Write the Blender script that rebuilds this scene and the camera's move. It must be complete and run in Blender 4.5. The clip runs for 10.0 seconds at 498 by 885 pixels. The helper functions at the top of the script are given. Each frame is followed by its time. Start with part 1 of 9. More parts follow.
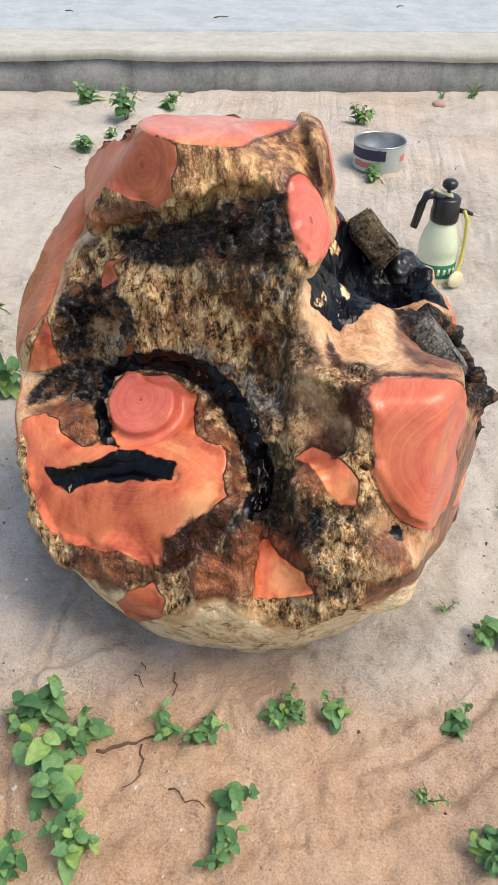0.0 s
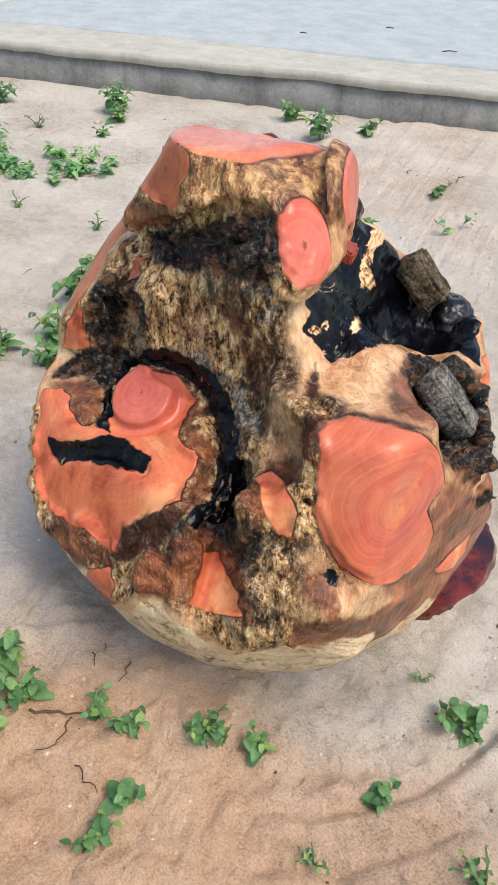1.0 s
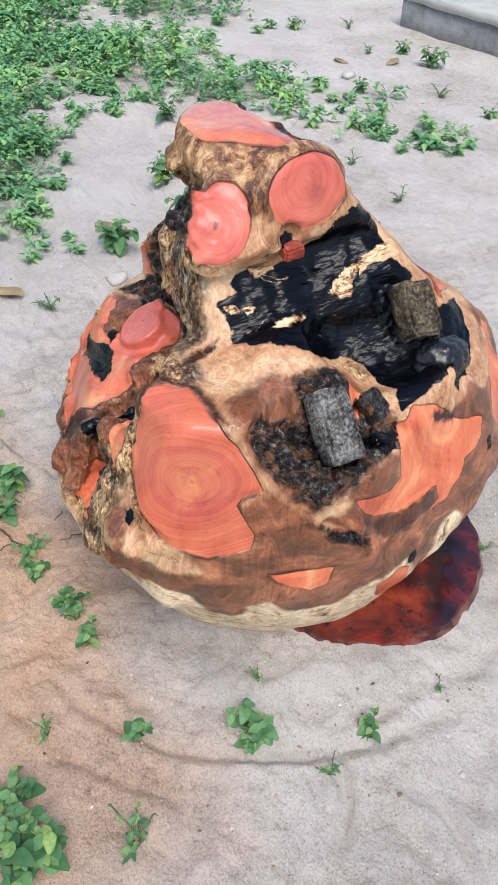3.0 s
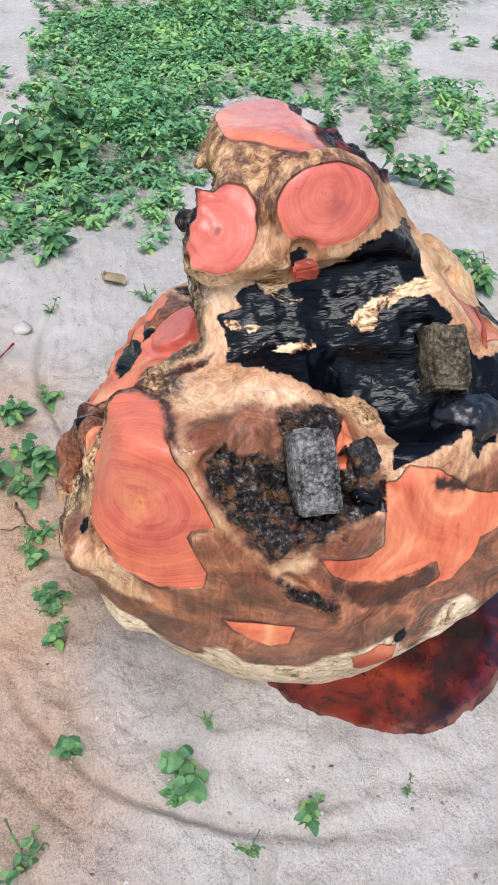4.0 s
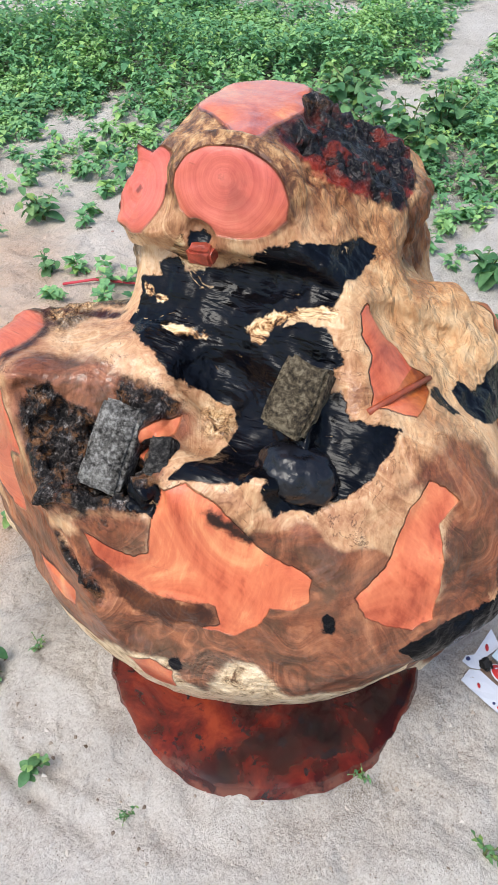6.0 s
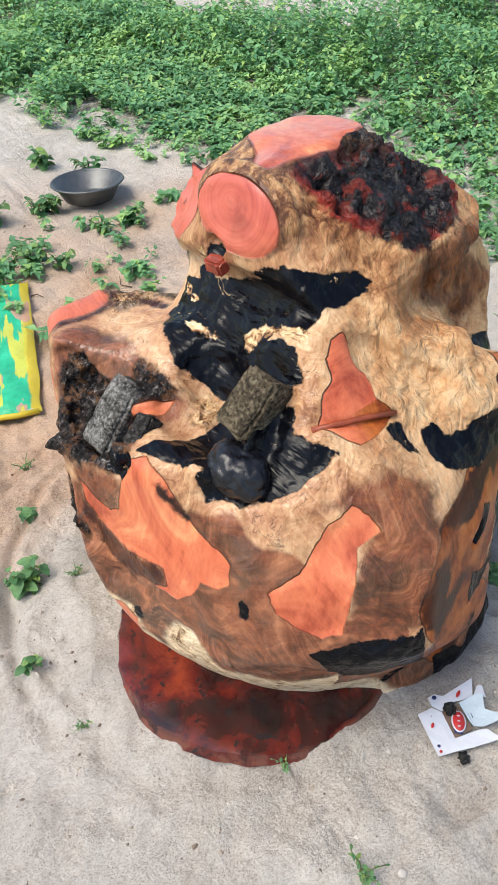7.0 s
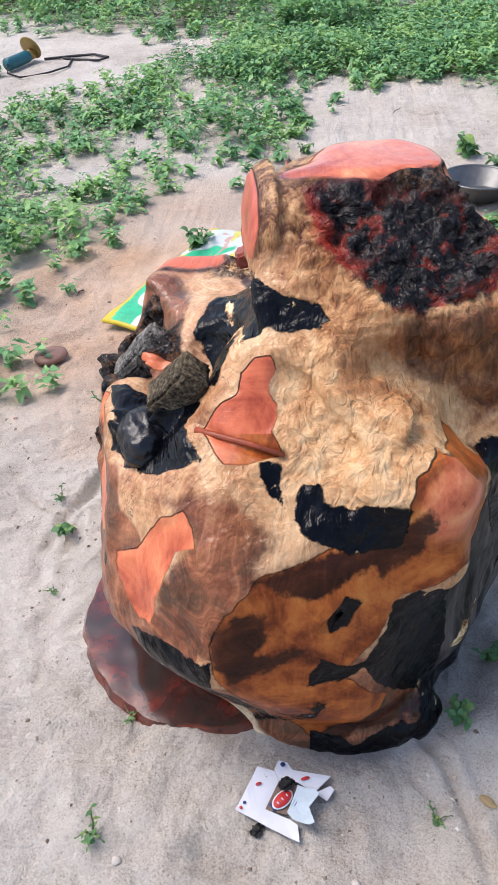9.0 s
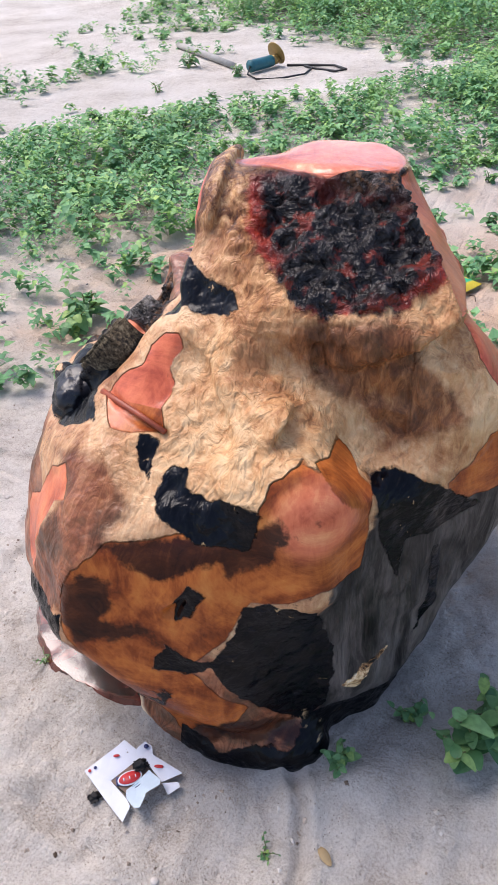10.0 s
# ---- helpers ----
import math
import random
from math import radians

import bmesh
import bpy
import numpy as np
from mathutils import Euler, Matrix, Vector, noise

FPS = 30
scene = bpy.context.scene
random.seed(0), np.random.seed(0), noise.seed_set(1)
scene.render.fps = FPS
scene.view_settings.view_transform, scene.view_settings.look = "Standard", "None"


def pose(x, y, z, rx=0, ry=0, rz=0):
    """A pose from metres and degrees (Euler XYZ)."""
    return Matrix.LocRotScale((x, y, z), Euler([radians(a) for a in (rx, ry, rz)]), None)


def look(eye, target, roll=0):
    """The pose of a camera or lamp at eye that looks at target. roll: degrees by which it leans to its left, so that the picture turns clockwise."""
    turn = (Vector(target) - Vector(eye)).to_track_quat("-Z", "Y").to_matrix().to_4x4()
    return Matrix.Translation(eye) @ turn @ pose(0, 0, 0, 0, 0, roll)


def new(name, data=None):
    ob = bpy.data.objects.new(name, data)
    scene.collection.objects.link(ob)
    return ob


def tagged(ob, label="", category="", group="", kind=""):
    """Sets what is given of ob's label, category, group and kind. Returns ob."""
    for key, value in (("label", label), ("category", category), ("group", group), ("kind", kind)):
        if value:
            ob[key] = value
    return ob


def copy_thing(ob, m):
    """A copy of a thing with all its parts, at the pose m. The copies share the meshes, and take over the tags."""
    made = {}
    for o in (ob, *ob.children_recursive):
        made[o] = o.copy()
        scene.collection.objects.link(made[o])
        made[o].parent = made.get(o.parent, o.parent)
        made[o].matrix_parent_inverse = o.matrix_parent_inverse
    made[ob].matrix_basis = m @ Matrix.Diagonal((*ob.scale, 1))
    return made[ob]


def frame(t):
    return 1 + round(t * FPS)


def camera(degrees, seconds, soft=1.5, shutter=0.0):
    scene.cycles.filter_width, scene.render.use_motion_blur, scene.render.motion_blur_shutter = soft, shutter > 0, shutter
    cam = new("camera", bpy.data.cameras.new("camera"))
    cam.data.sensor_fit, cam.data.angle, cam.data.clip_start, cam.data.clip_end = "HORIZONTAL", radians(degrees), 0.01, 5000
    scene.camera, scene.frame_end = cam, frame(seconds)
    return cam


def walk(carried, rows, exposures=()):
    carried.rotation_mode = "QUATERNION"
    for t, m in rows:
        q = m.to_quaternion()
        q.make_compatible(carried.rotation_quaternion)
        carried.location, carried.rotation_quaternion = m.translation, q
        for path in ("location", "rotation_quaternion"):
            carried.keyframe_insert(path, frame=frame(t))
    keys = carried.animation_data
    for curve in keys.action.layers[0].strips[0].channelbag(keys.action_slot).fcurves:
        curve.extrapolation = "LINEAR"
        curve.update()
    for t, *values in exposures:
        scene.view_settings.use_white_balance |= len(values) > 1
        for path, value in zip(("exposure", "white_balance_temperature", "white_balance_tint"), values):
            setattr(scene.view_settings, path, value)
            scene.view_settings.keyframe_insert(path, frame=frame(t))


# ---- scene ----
cam = camera(35.3, 10.0, soft=1.0)
METRES, EYE, TILT, LEAN, TURN = 4.24, 1.123, 0.0, 0.0, 0.0
PATH = [
    (0, (0.069, -0.036, 1.261), (-0.04, 1.499, -0.016), 1.7),
    (0.5, (0.275, -0.059, 1.285), (-0.218, 1.396, 0.004), -1.0),
    (1, (0.423, 0.047, 1.263), (-0.179, 1.49, 0.016), 2.6),
    (1.5, (0.548, 0.238, 1.255), (-0.364, 1.472, -0.028), 2.7),
    (2, (0.654, 0.308, 1.256), (-0.309, 1.463, -0.063), 3.1),
    (2.5, (0.879, 0.451, 1.238), (-0.388, 1.304, -0.053), -0.7),
    (3, (1.117, 0.594, 1.345), (-0.21, 1.276, 0.013), 1.1),
    (3.2, (1.143, 0.624, 1.346), (-0.213, 1.261, 0.021), 1.0),
    (4.3, (1.097, 1.021, 1.276), (-0.395, 1.183, -0.046), 2.7),
    (4.5, (1.098, 1.072, 1.277), (-0.392, 1.167, -0.054), 4.4),
    (5, (1.097, 1.293, 1.273), (-0.386, 0.939, -0.022), -0.4),
    (5.5, (1.091, 1.529, 1.296), (-0.351, 1.043, -0.002), -0.8),
    (6, (0.942, 1.73, 1.243), (-0.375, 0.996, -0.071), 0.3),
    (6.2, (0.881, 1.809, 1.263), (-0.378, 0.987, -0.056), 0.5),
    (7.3, (0.683, 2.225, 1.323), (-0.072, 0.916, 0.013), -5.2),
    (7.5, (0.622, 2.29, 1.32), (-0.058, 0.945, 0.004), -6.2),
    (8, (0.365, 2.327, 1.264), (-0.097, 0.869, -0.025), -4.2),
    (8.5, (0.197, 2.313, 1.32), (-0.022, 0.805, 0.024), -1.0),
    (9, (-0.038, 2.354, 1.31), (0.17, 0.833, 0.029), -4.7),
    (9.5, (-0.286, 2.371, 1.33), (0.121, 0.875, 0.066), -5.9),
    (10, (-0.496, 2.254, 1.238), (0.247, 0.848, 0.024), -3.6),
]
walk(cam, [(t, look(eye, target, roll)) for t, eye, target, roll in PATH], [(0.0, 0.61, 7250, 9), (1.5, 0.55, 7000, 9), (2.0, 0.57, 6900, 9), (3.0, 0.55, 6250, 10), (4.5, 0.61, 6150, 10), (6.0, 0.63, 6400, 8), (7.5, 0.65, 6800, 7), (8.5, 0.69, 6750, 9), (9.0, 0.66, 6550, 14), (10.0, 0.74, 6500, 17)])

# ---- daylight: a bright, hazy sky with a broad soft sun in the east ----
world = bpy.data.worlds.new("sky")
scene.world = world
world.use_nodes = True
wn = world.node_tree.nodes
sky = wn.new("ShaderNodeTexSky")
sky.sky_type = "NISHITA"
sky.sun_disc = False
sky.sun_elevation = radians(62)
sky.sun_rotation = radians(112)
sky.air_density, sky.dust_density, sky.ozone_density = 1.0, 2.0, 1.0
wn["Background"].inputs["Strength"].default_value = 0.15
world.node_tree.links.new(sky.outputs[0], wn["Background"].inputs["Color"])
sun_data = bpy.data.lights.new("sun", "SUN")
sun_data.energy, sun_data.angle, sun_data.color = 1.85, radians(34), (1.0, 0.95, 0.88)
sun = new("sun", sun_data)
sun.matrix_world = look((5.2, -0.9, 9.2), (0, 0, 0))

# ---- materials ----
class Mat:
    """A small helper round a node tree."""

    def __init__(self, name):
        self.m = bpy.data.materials.new(name)
        self.m.use_nodes = True
        self.t = self.m.node_tree
        self.n = self.t.nodes
        self.out = self.n["Principled BSDF"]

    def node(self, kind, **values):
        nd = self.n.new(kind)
        for k, v in values.items():
            setattr(nd, k, v)
        return nd

    def put(self, socket, value):
        if isinstance(value, bpy.types.NodeSocket):
            self.t.links.new(value, socket)
        elif isinstance(value, tuple) and len(value) == 3 and socket.type == "RGBA":
            socket.default_value = (*value, 1)
        else:
            socket.default_value = value

    def coords(self, scale=(1, 1, 1), rot=(0, 0, 0), kind="Object"):
        tc = self.node("ShaderNodeTexCoord")
        mp = self.node("ShaderNodeMapping")
        mp.inputs["Scale"].default_value = scale
        mp.inputs["Rotation"].default_value = [radians(a) for a in rot]
        self.put(mp.inputs["Vector"], tc.outputs[kind])
        return mp.outputs[0]

    def noise(self, scale, detail=4, rough=0.55, vec=None, distort=0.0):
        nd = self.node("ShaderNodeTexNoise")
        self.put(nd.inputs["Scale"], scale)
        self.put(nd.inputs["Detail"], detail)
        self.put(nd.inputs["Roughness"], rough)
        self.put(nd.inputs["Distortion"], distort)
        if vec is not None:
            self.put(nd.inputs["Vector"], vec)
        return nd.outputs["Fac"]

    def voronoi(self, scale, vec=None, feature="F1"):
        nd = self.node("ShaderNodeTexVoronoi", feature=feature)
        self.put(nd.inputs["Scale"], scale)
        if vec is not None:
            self.put(nd.inputs["Vector"], vec)
        return nd.outputs["Distance"]

    def math(self, op, a, b=0.0, c=0.0):
        nd = self.node("ShaderNodeMath", operation=op)
        for s, v in zip(nd.inputs, (a, b, c)):
            self.put(s, v)
        return nd.outputs[0]

    def span(self, v, a, b, lo=0.0, hi=1.0, smooth=True):
        nd = self.node("ShaderNodeMapRange", interpolation_type="SMOOTHSTEP" if smooth else "LINEAR")
        for k, x in (("Value", v), ("From Min", a), ("From Max", b), ("To Min", lo), ("To Max", hi)):
            self.put(nd.inputs[k], x)
        return nd.outputs[0]

    def ramp(self, fac, *stops):
        nd = self.node("ShaderNodeValToRGB")
        e = nd.color_ramp.elements
        while len(e) < len(stops):
            e.new(0.5)
        for el, (p, c) in zip(e, stops):
            el.position, el.color = p, (*c, 1)
        self.put(nd.inputs[0], fac)
        return nd.outputs[0]

    def mix(self, fac, a, b, blend="MIX"):
        nd = self.node("ShaderNodeMix", data_type="RGBA", blend_type=blend)
        self.put(nd.inputs[0], fac)
        self.put(nd.inputs[6], a)
        self.put(nd.inputs[7], b)
        return nd.outputs[2]

    def lerp(self, fac, a, b):
        nd = self.node("ShaderNodeMix", data_type="FLOAT")
        self.put(nd.inputs[0], fac)
        self.put(nd.inputs[2], a)
        self.put(nd.inputs[3], b)
        return nd.outputs[0]

    def attr(self, name):
        nd = self.node("ShaderNodeAttribute", attribute_name=name)
        return nd.outputs["Fac"]

    def random(self):
        return self.node("ShaderNodeObjectInfo").outputs["Random"]

    def island(self):
        return self.node("ShaderNodeNewGeometry").outputs["Random Per Island"]

    def bump(self, height, strength=0.5, dist=0.01):
        nd = self.node("ShaderNodeBump")
        self.put(nd.inputs["Strength"], strength)
        self.put(nd.inputs["Distance"], dist)
        self.put(nd.inputs["Height"], height)
        self.put(self.out.inputs["Normal"], nd.outputs[0])
        self.put(self.out.inputs["Coat Normal"], nd.outputs[0])

    def set(self, **kw):
        names = dict(color="Base Color", rough="Roughness", metal="Metallic", coat="Coat Weight", coat_rough="Coat Roughness",
                     spec="Specular IOR Level", trans="Transmission Weight", sub="Subsurface Weight", sheen="Sheen Weight")
        for k, v in kw.items():
            self.put(self.out.inputs[names[k]], v)
        return self


def plain(name, color, rough=0.6, metal=0.0, coat=0.0, vary=0.25, scale=40.0, bump=0.0):
    """A simple surface with stains at two scales and a little relief."""
    m = Mat(name)
    v = m.coords()
    a = m.noise(scale, 5, 0.6, v)
    b = m.noise(scale * 0.17, 3, 0.5, v)
    dark = tuple(c * (1 - vary) for c in color)
    lite = tuple(min(1, c * (1 + vary * 0.6)) for c in color)
    m.set(color=m.ramp(m.math("ADD", m.math("MULTIPLY", a, 0.5), m.math("MULTIPLY", b, 0.5)), (0.32, dark), (0.68, lite)),
          rough=m.lerp(a, rough * 0.85, min(1, rough * 1.15)), metal=metal, coat=coat, coat_rough=0.15)
    if bump:
        m.bump(a, bump, 0.002)
    return m.m


def stump_material():
    m = Mat("varnished_wood")
    v = m.coords()
    fine = m.noise(190, 7, 0.7, v)
    mid = m.noise(42, 6, 0.62, v)
    big = m.noise(9, 5, 0.58, v)
    warp = m.math("MULTIPLY", m.math("SUBTRACT", mid, 0.5), 0.020)
    warp = m.math("ADD", warp, m.math("MULTIPLY", m.math("SUBTRACT", fine, 0.5), 0.004))

    def mask(name, edge=0.0018, wild=1.0):
        return m.span(m.math("ADD", m.attr(name), m.math("MULTIPLY", warp, wild)), -edge, edge)

    # sapwood: smooth cream and tan, with figure lines, darker clouds and small pits
    swirl = m.noise(6.5, 5, 0.55, v, 1.0)
    slow = m.noise(3.6, 3, 0.5, m.coords((1, 1, 0.6)), 0.8)
    fig = m.node("ShaderNodeCombineXYZ")
    m.put(fig.inputs[0], m.math("MULTIPLY", m.math("ADD", slow, m.math("MULTIPLY", mid, 0.020)), 55.0))
    m.put(fig.inputs[1], m.math("MULTIPLY", big, 1.5))
    flow = m.noise(1.0, 6, 0.68, fig.outputs[0])
    hair = m.noise(120, 4, 0.7, m.coords((1, 1, 0.2), (25, 15, 0)), 0.5)
    tone = m.math("ADD", m.math("MULTIPLY", flow, 0.32), m.math("ADD", m.math("MULTIPLY", swirl, 0.48), m.math("MULTIPLY", hair, 0.20)))
    tan = m.ramp(tone, (0.37, (0.20, 0.075, 0.034)), (0.44, (0.43, 0.205, 0.098)), (0.50, (0.60, 0.345, 0.180)), (0.56, (0.72, 0.485, 0.285)), (0.66, (0.82, 0.62, 0.42)))
    tan = m.mix(m.math("MULTIPLY", m.span(big, 0.53, 0.66), 0.5), tan, (0.36, 0.14, 0.065))
    vein = m.span(m.math("ABSOLUTE", m.math("SUBTRACT", m.noise(5, 7, 0.66, v, 0.8), 0.5)), 0.006, 0.001)
    tan = m.mix(m.math("MULTIPLY", vein, m.span(mid, 0.45, 0.58, 0.0, 0.85)), tan, (0.09, 0.034, 0.018))
    pits = m.span(m.noise(80, 7, 0.75, v), 0.62, 0.68)
    tan = m.mix(m.math("MULTIPLY", pits, m.math("MULTIPLY", m.span(swirl, 0.48, 0.62), 0.9)), tan, (0.07, 0.03, 0.016))
    fuzz = m.noise(55, 8, 0.72, m.coords((1, 1, 0.35), (0, 35, 20)), 0.7)
    tan = m.mix(m.math("MULTIPLY", m.attr("gold"), 0.75), tan, m.ramp(m.math("ADD", m.math("MULTIPLY", fuzz, 0.5), m.math("MULTIPLY", swirl, 0.5)), (0.36, (0.13, 0.046, 0.018)), (0.42, (0.35, 0.150, 0.058)), (0.49, (0.57, 0.305, 0.132)), (0.60, (0.75, 0.50, 0.27))))
    tan = m.mix(m.math("MULTIPLY", m.math("MULTIPLY", m.attr("gold"), 0.6), m.span(m.noise(7, 7, 0.66, m.coords((1, 1, 1), (20, 0, 50)), 0.6), 0.50, 0.62)), tan, (0.27, 0.098, 0.038))
    # pale weathered rim
    rim = m.ramp(m.noise(26, 9, 0.76, v, 0.5), (0.36, (0.16, 0.085, 0.045)), (0.42, (0.55, 0.38, 0.22)), (0.50, (0.84, 0.63, 0.40)), (0.70, (0.93, 0.79, 0.58)))
    # bark: mottled gold, brown and grey with dark pits
    lay = m.coords((1, 1, 0.45), (0, 6, 0))
    barkn = m.math("ADD", m.math("MULTIPLY", m.noise(70, 9, 0.74, lay, 0.35), 0.72), m.math("MULTIPLY", m.noise(260, 5, 0.7, lay), 0.28))
    bark = m.ramp(barkn, (0.41, (0.012, 0.007, 0.004)), (0.445, (0.12, 0.050, 0.020)), (0.475, (0.39, 0.205, 0.085)), (0.525, (0.63, 0.39, 0.185)), (0.60, (0.86, 0.67, 0.43)))
    fam = m.noise(4.2, 7, 0.66, v, 0.4)
    wetb = m.ramp(barkn, (0.42, (0.004, 0.003, 0.003)), (0.50, (0.040, 0.020, 0.012)), (0.57, (0.26, 0.16, 0.085)), (0.64, (0.58, 0.47, 0.33)))
    bark = m.mix(m.math("MULTIPLY", m.span(m.math("ADD", m.math("MULTIPLY", fam, 0.6), m.math("MULTIPLY", m.noise(15, 7, 0.7, m.coords((1, 1, 0.5))), 0.4)), 0.505, 0.545), 0.9), bark, wetb)
    bark = m.mix(m.math("MULTIPLY", m.span(m.noise(11, 8, 0.72, m.coords((1, 1, 0.7), (10, 20, 0)), 0.5), 0.56, 0.60), 0.75), bark, m.ramp(barkn, (0.42, (0.010, 0.007, 0.006)), (0.50, (0.17, 0.055, 0.024)), (0.60, (0.42, 0.19, 0.08))))
    ashy = m.span(m.noise(9, 7, 0.7, m.coords((1, 1, 1), (0, 40, 70))), 0.57, 0.62)
    bark = m.mix(m.math("MULTIPLY", ashy, 0.7), bark, m.ramp(barkn, (0.42, (0.02, 0.019, 0.018)), (0.52, (0.24, 0.22, 0.19)), (0.60, (0.62, 0.59, 0.53))))
    # dull grey burnt flank with upright streaks
    soot_n = m.math("ADD", m.math("MULTIPLY", m.noise(26, 8, 0.7, m.coords((1, 1, 0.16), (0, 8, 0)), 0.6), 0.7), m.math("MULTIPLY", m.noise(5, 6, 0.6, v), 0.3))
    ash = m.ramp(soot_n, (0.40, (0.006, 0.005, 0.005)), (0.48, (0.038, 0.032, 0.029)), (0.55, (0.095, 0.080, 0.073)), (0.66, (0.18, 0.155, 0.14)))
    # chestnut stained wood: the same figure, darker, with soft clouds
    brownn = m.math("ADD", m.math("MULTIPLY", flow, 0.36), m.math("MULTIPLY", m.noise(8.5, 9, 0.68, m.coords((1, 1, 1.6)), 0.7), 0.64))
    brown = m.ramp(brownn, (0.38, (0.020, 0.006, 0.004)), (0.46, (0.085, 0.022, 0.010)), (0.53, (0.225, 0.060, 0.026)), (0.60, (0.40, 0.135, 0.058)), (0.68, (0.60, 0.27, 0.13)))
    fibrous = m.ramp(m.math("ADD", m.math("MULTIPLY", fuzz, 0.65), m.math("MULTIPLY", big, 0.35)), (0.40, (0.018, 0.007, 0.005)), (0.455, (0.14, 0.052, 0.022)), (0.51, (0.46, 0.235, 0.095)), (0.59, (0.78, 0.51, 0.25)))
    brown = m.mix(m.math("MULTIPLY", m.attr("fibre"), 0.85), brown, fibrous)
    brown = m.mix(m.math("MULTIPLY", m.attr("gold"), 0.85), brown, m.ramp(m.math("ADD", m.math("MULTIPLY", fuzz, 0.55), m.math("MULTIPLY", big, 0.45)), (0.41, (0.018, 0.005, 0.003)), (0.49, (0.11, 0.030, 0.011)), (0.56, (0.30, 0.105, 0.036)), (0.64, (0.55, 0.27, 0.10))))
    # dark varnished stain over heartwood
    stain = m.ramp(brownn, (0.38, (0.012, 0.004, 0.003)), (0.52, (0.055, 0.014, 0.006)), (0.66, (0.14, 0.042, 0.014)))
    # charcoal crust
    crustn = m.noise(85, 9, 0.80, v)
    crust = m.ramp(crustn, (0.40, (0.003, 0.0025, 0.0025)), (0.50, (0.018, 0.015, 0.014)), (0.57, (0.085, 0.072, 0.066)), (0.67, (0.40, 0.365, 0.34)))
    redbit = m.span(m.noise(24, 5, 0.62, v), 0.52, 0.60)
    goldbit = m.span(m.noise(30, 8, 0.75, m.coords((1, 1, 1), (40, 10, 0))), 0.50, 0.60)
    crust = m.mix(m.math("MULTIPLY", goldbit, m.math("MULTIPLY", m.span(m.attr("ember"), 0.6, 0.2, 0.0, 0.6), m.math("SUBTRACT", 1.0, m.math("MINIMUM", m.attr("orange_brown"), 1.0)))), crust, (0.26, 0.115, 0.045))
    crust = m.mix(m.span(m.attr("ember"), 0.2, 0.7, 0.0, 0.85), crust, m.ramp(crustn, (0.40, (0.003, 0.0025, 0.003)), (0.56, (0.012, 0.010, 0.011)), (0.68, (0.07, 0.060, 0.062))))
    crust = m.mix(m.math("MULTIPLY", redbit, m.math("MULTIPLY", m.span(m.attr("ember"), 0.2, 0.7), 0.8)), crust, (0.17, 0.024, 0.014))
    glow_rim = m.math("MULTIPLY", m.span(m.math("ADD", m.attr("crust"), warp), 0.028, 0.004), m.span(m.attr("ember"), 0.3, 0.8))
    crust = m.mix(m.math("MULTIPLY", glow_rim, m.span(big, 0.40, 0.52, 0.0, 0.85)), crust, (0.30, 0.030, 0.016))
    # heartwood: salmon red with growth rings
    ring = m.attr("ring")
    wob = m.math("ADD", ring, m.math("MULTIPLY", m.math("SUBTRACT", m.noise(11, 3, 0.5, v), 0.5), 0.022))
    across = m.node("ShaderNodeCombineXYZ")
    m.put(across.inputs[0], m.math("MULTIPLY", m.math("ADD", wob, m.math("MULTIPLY", fine, 0.0015)), 150.0))
    m.put(across.inputs[1], m.math("MULTIPLY", big, 0.6))
    lines = m.math("SUBTRACT", m.noise(1.0, 8, 0.82, across.outputs[0]), 0.5)
    near = m.attr("ringed")
    pink = m.math("MULTIPLY", near, m.span(ring, 0.11, 0.045, 0.30, 0.9))
    cloud = m.math("ADD", m.math("MULTIPLY", m.noise(6, 7, 0.6, v, 1.4), 0.95), m.math("ADD", m.math("MULTIPLY", m.noise(60, 5, 0.65, m.coords((1, 1, 0.25), (20, 10, 30)), 0.6), 0.25), -0.10))
    hv = m.math("ADD", m.lerp(near, cloud, m.lerp(0.45, 0.5, cloud)), m.math("MULTIPLY", lines, m.lerp(near, 0.22, 0.55)))
    heart = m.ramp(hv, (0.30, (0.27, 0.038, 0.018)), (0.39, (0.46, 0.088, 0.040)), (0.47, (0.63, 0.145, 0.066)), (0.56, (0.73, 0.205, 0.092)), (0.68, (0.86, 0.36, 0.16)))
    heart = m.mix(pink, heart, m.ramp(hv, (0.28, (0.30, 0.042, 0.032)), (0.42, (0.53, 0.100, 0.075)), (0.54, (0.66, 0.155, 0.112)), (0.72, (0.80, 0.28, 0.18))))
    core = m.math("MULTIPLY", m.attr("core"), m.span(cloud, 0.36, 0.56))
    heart = m.mix(m.math("MULTIPLY", core, 0.6), heart, (0.76, 0.33, 0.12))
    pith = m.span(m.math("ADD", ring, m.math("MULTIPLY", m.math("SUBTRACT", mid, 0.5), 0.03)), 0.008, 0.003)
    heart = m.mix(m.math("MULTIPLY", pith, 0.7), heart, (0.10, 0.025, 0.012))
    scratch = m.span(m.noise(120, 5, 0.6, m.coords((1, 0.12, 0.5), (20, 30, 40))), 0.66, 0.72)
    heart = m.mix(m.math("MULTIPLY", scratch, 0.35), heart, (0.20, 0.035, 0.02))
    # darker orange-brown heartwood on the far and western faces
    heart = m.mix(m.span(m.attr("orange_brown"), 0.2, 0.8), heart, m.ramp(m.math("ADD", m.math("MULTIPLY", hv, 0.6), m.math("MULTIPLY", brownn, 0.4)), (0.38, (0.060, 0.013, 0.005)), (0.46, (0.25, 0.054, 0.013)), (0.54, (0.49, 0.135, 0.030)), (0.66, (0.66, 0.26, 0.066))))
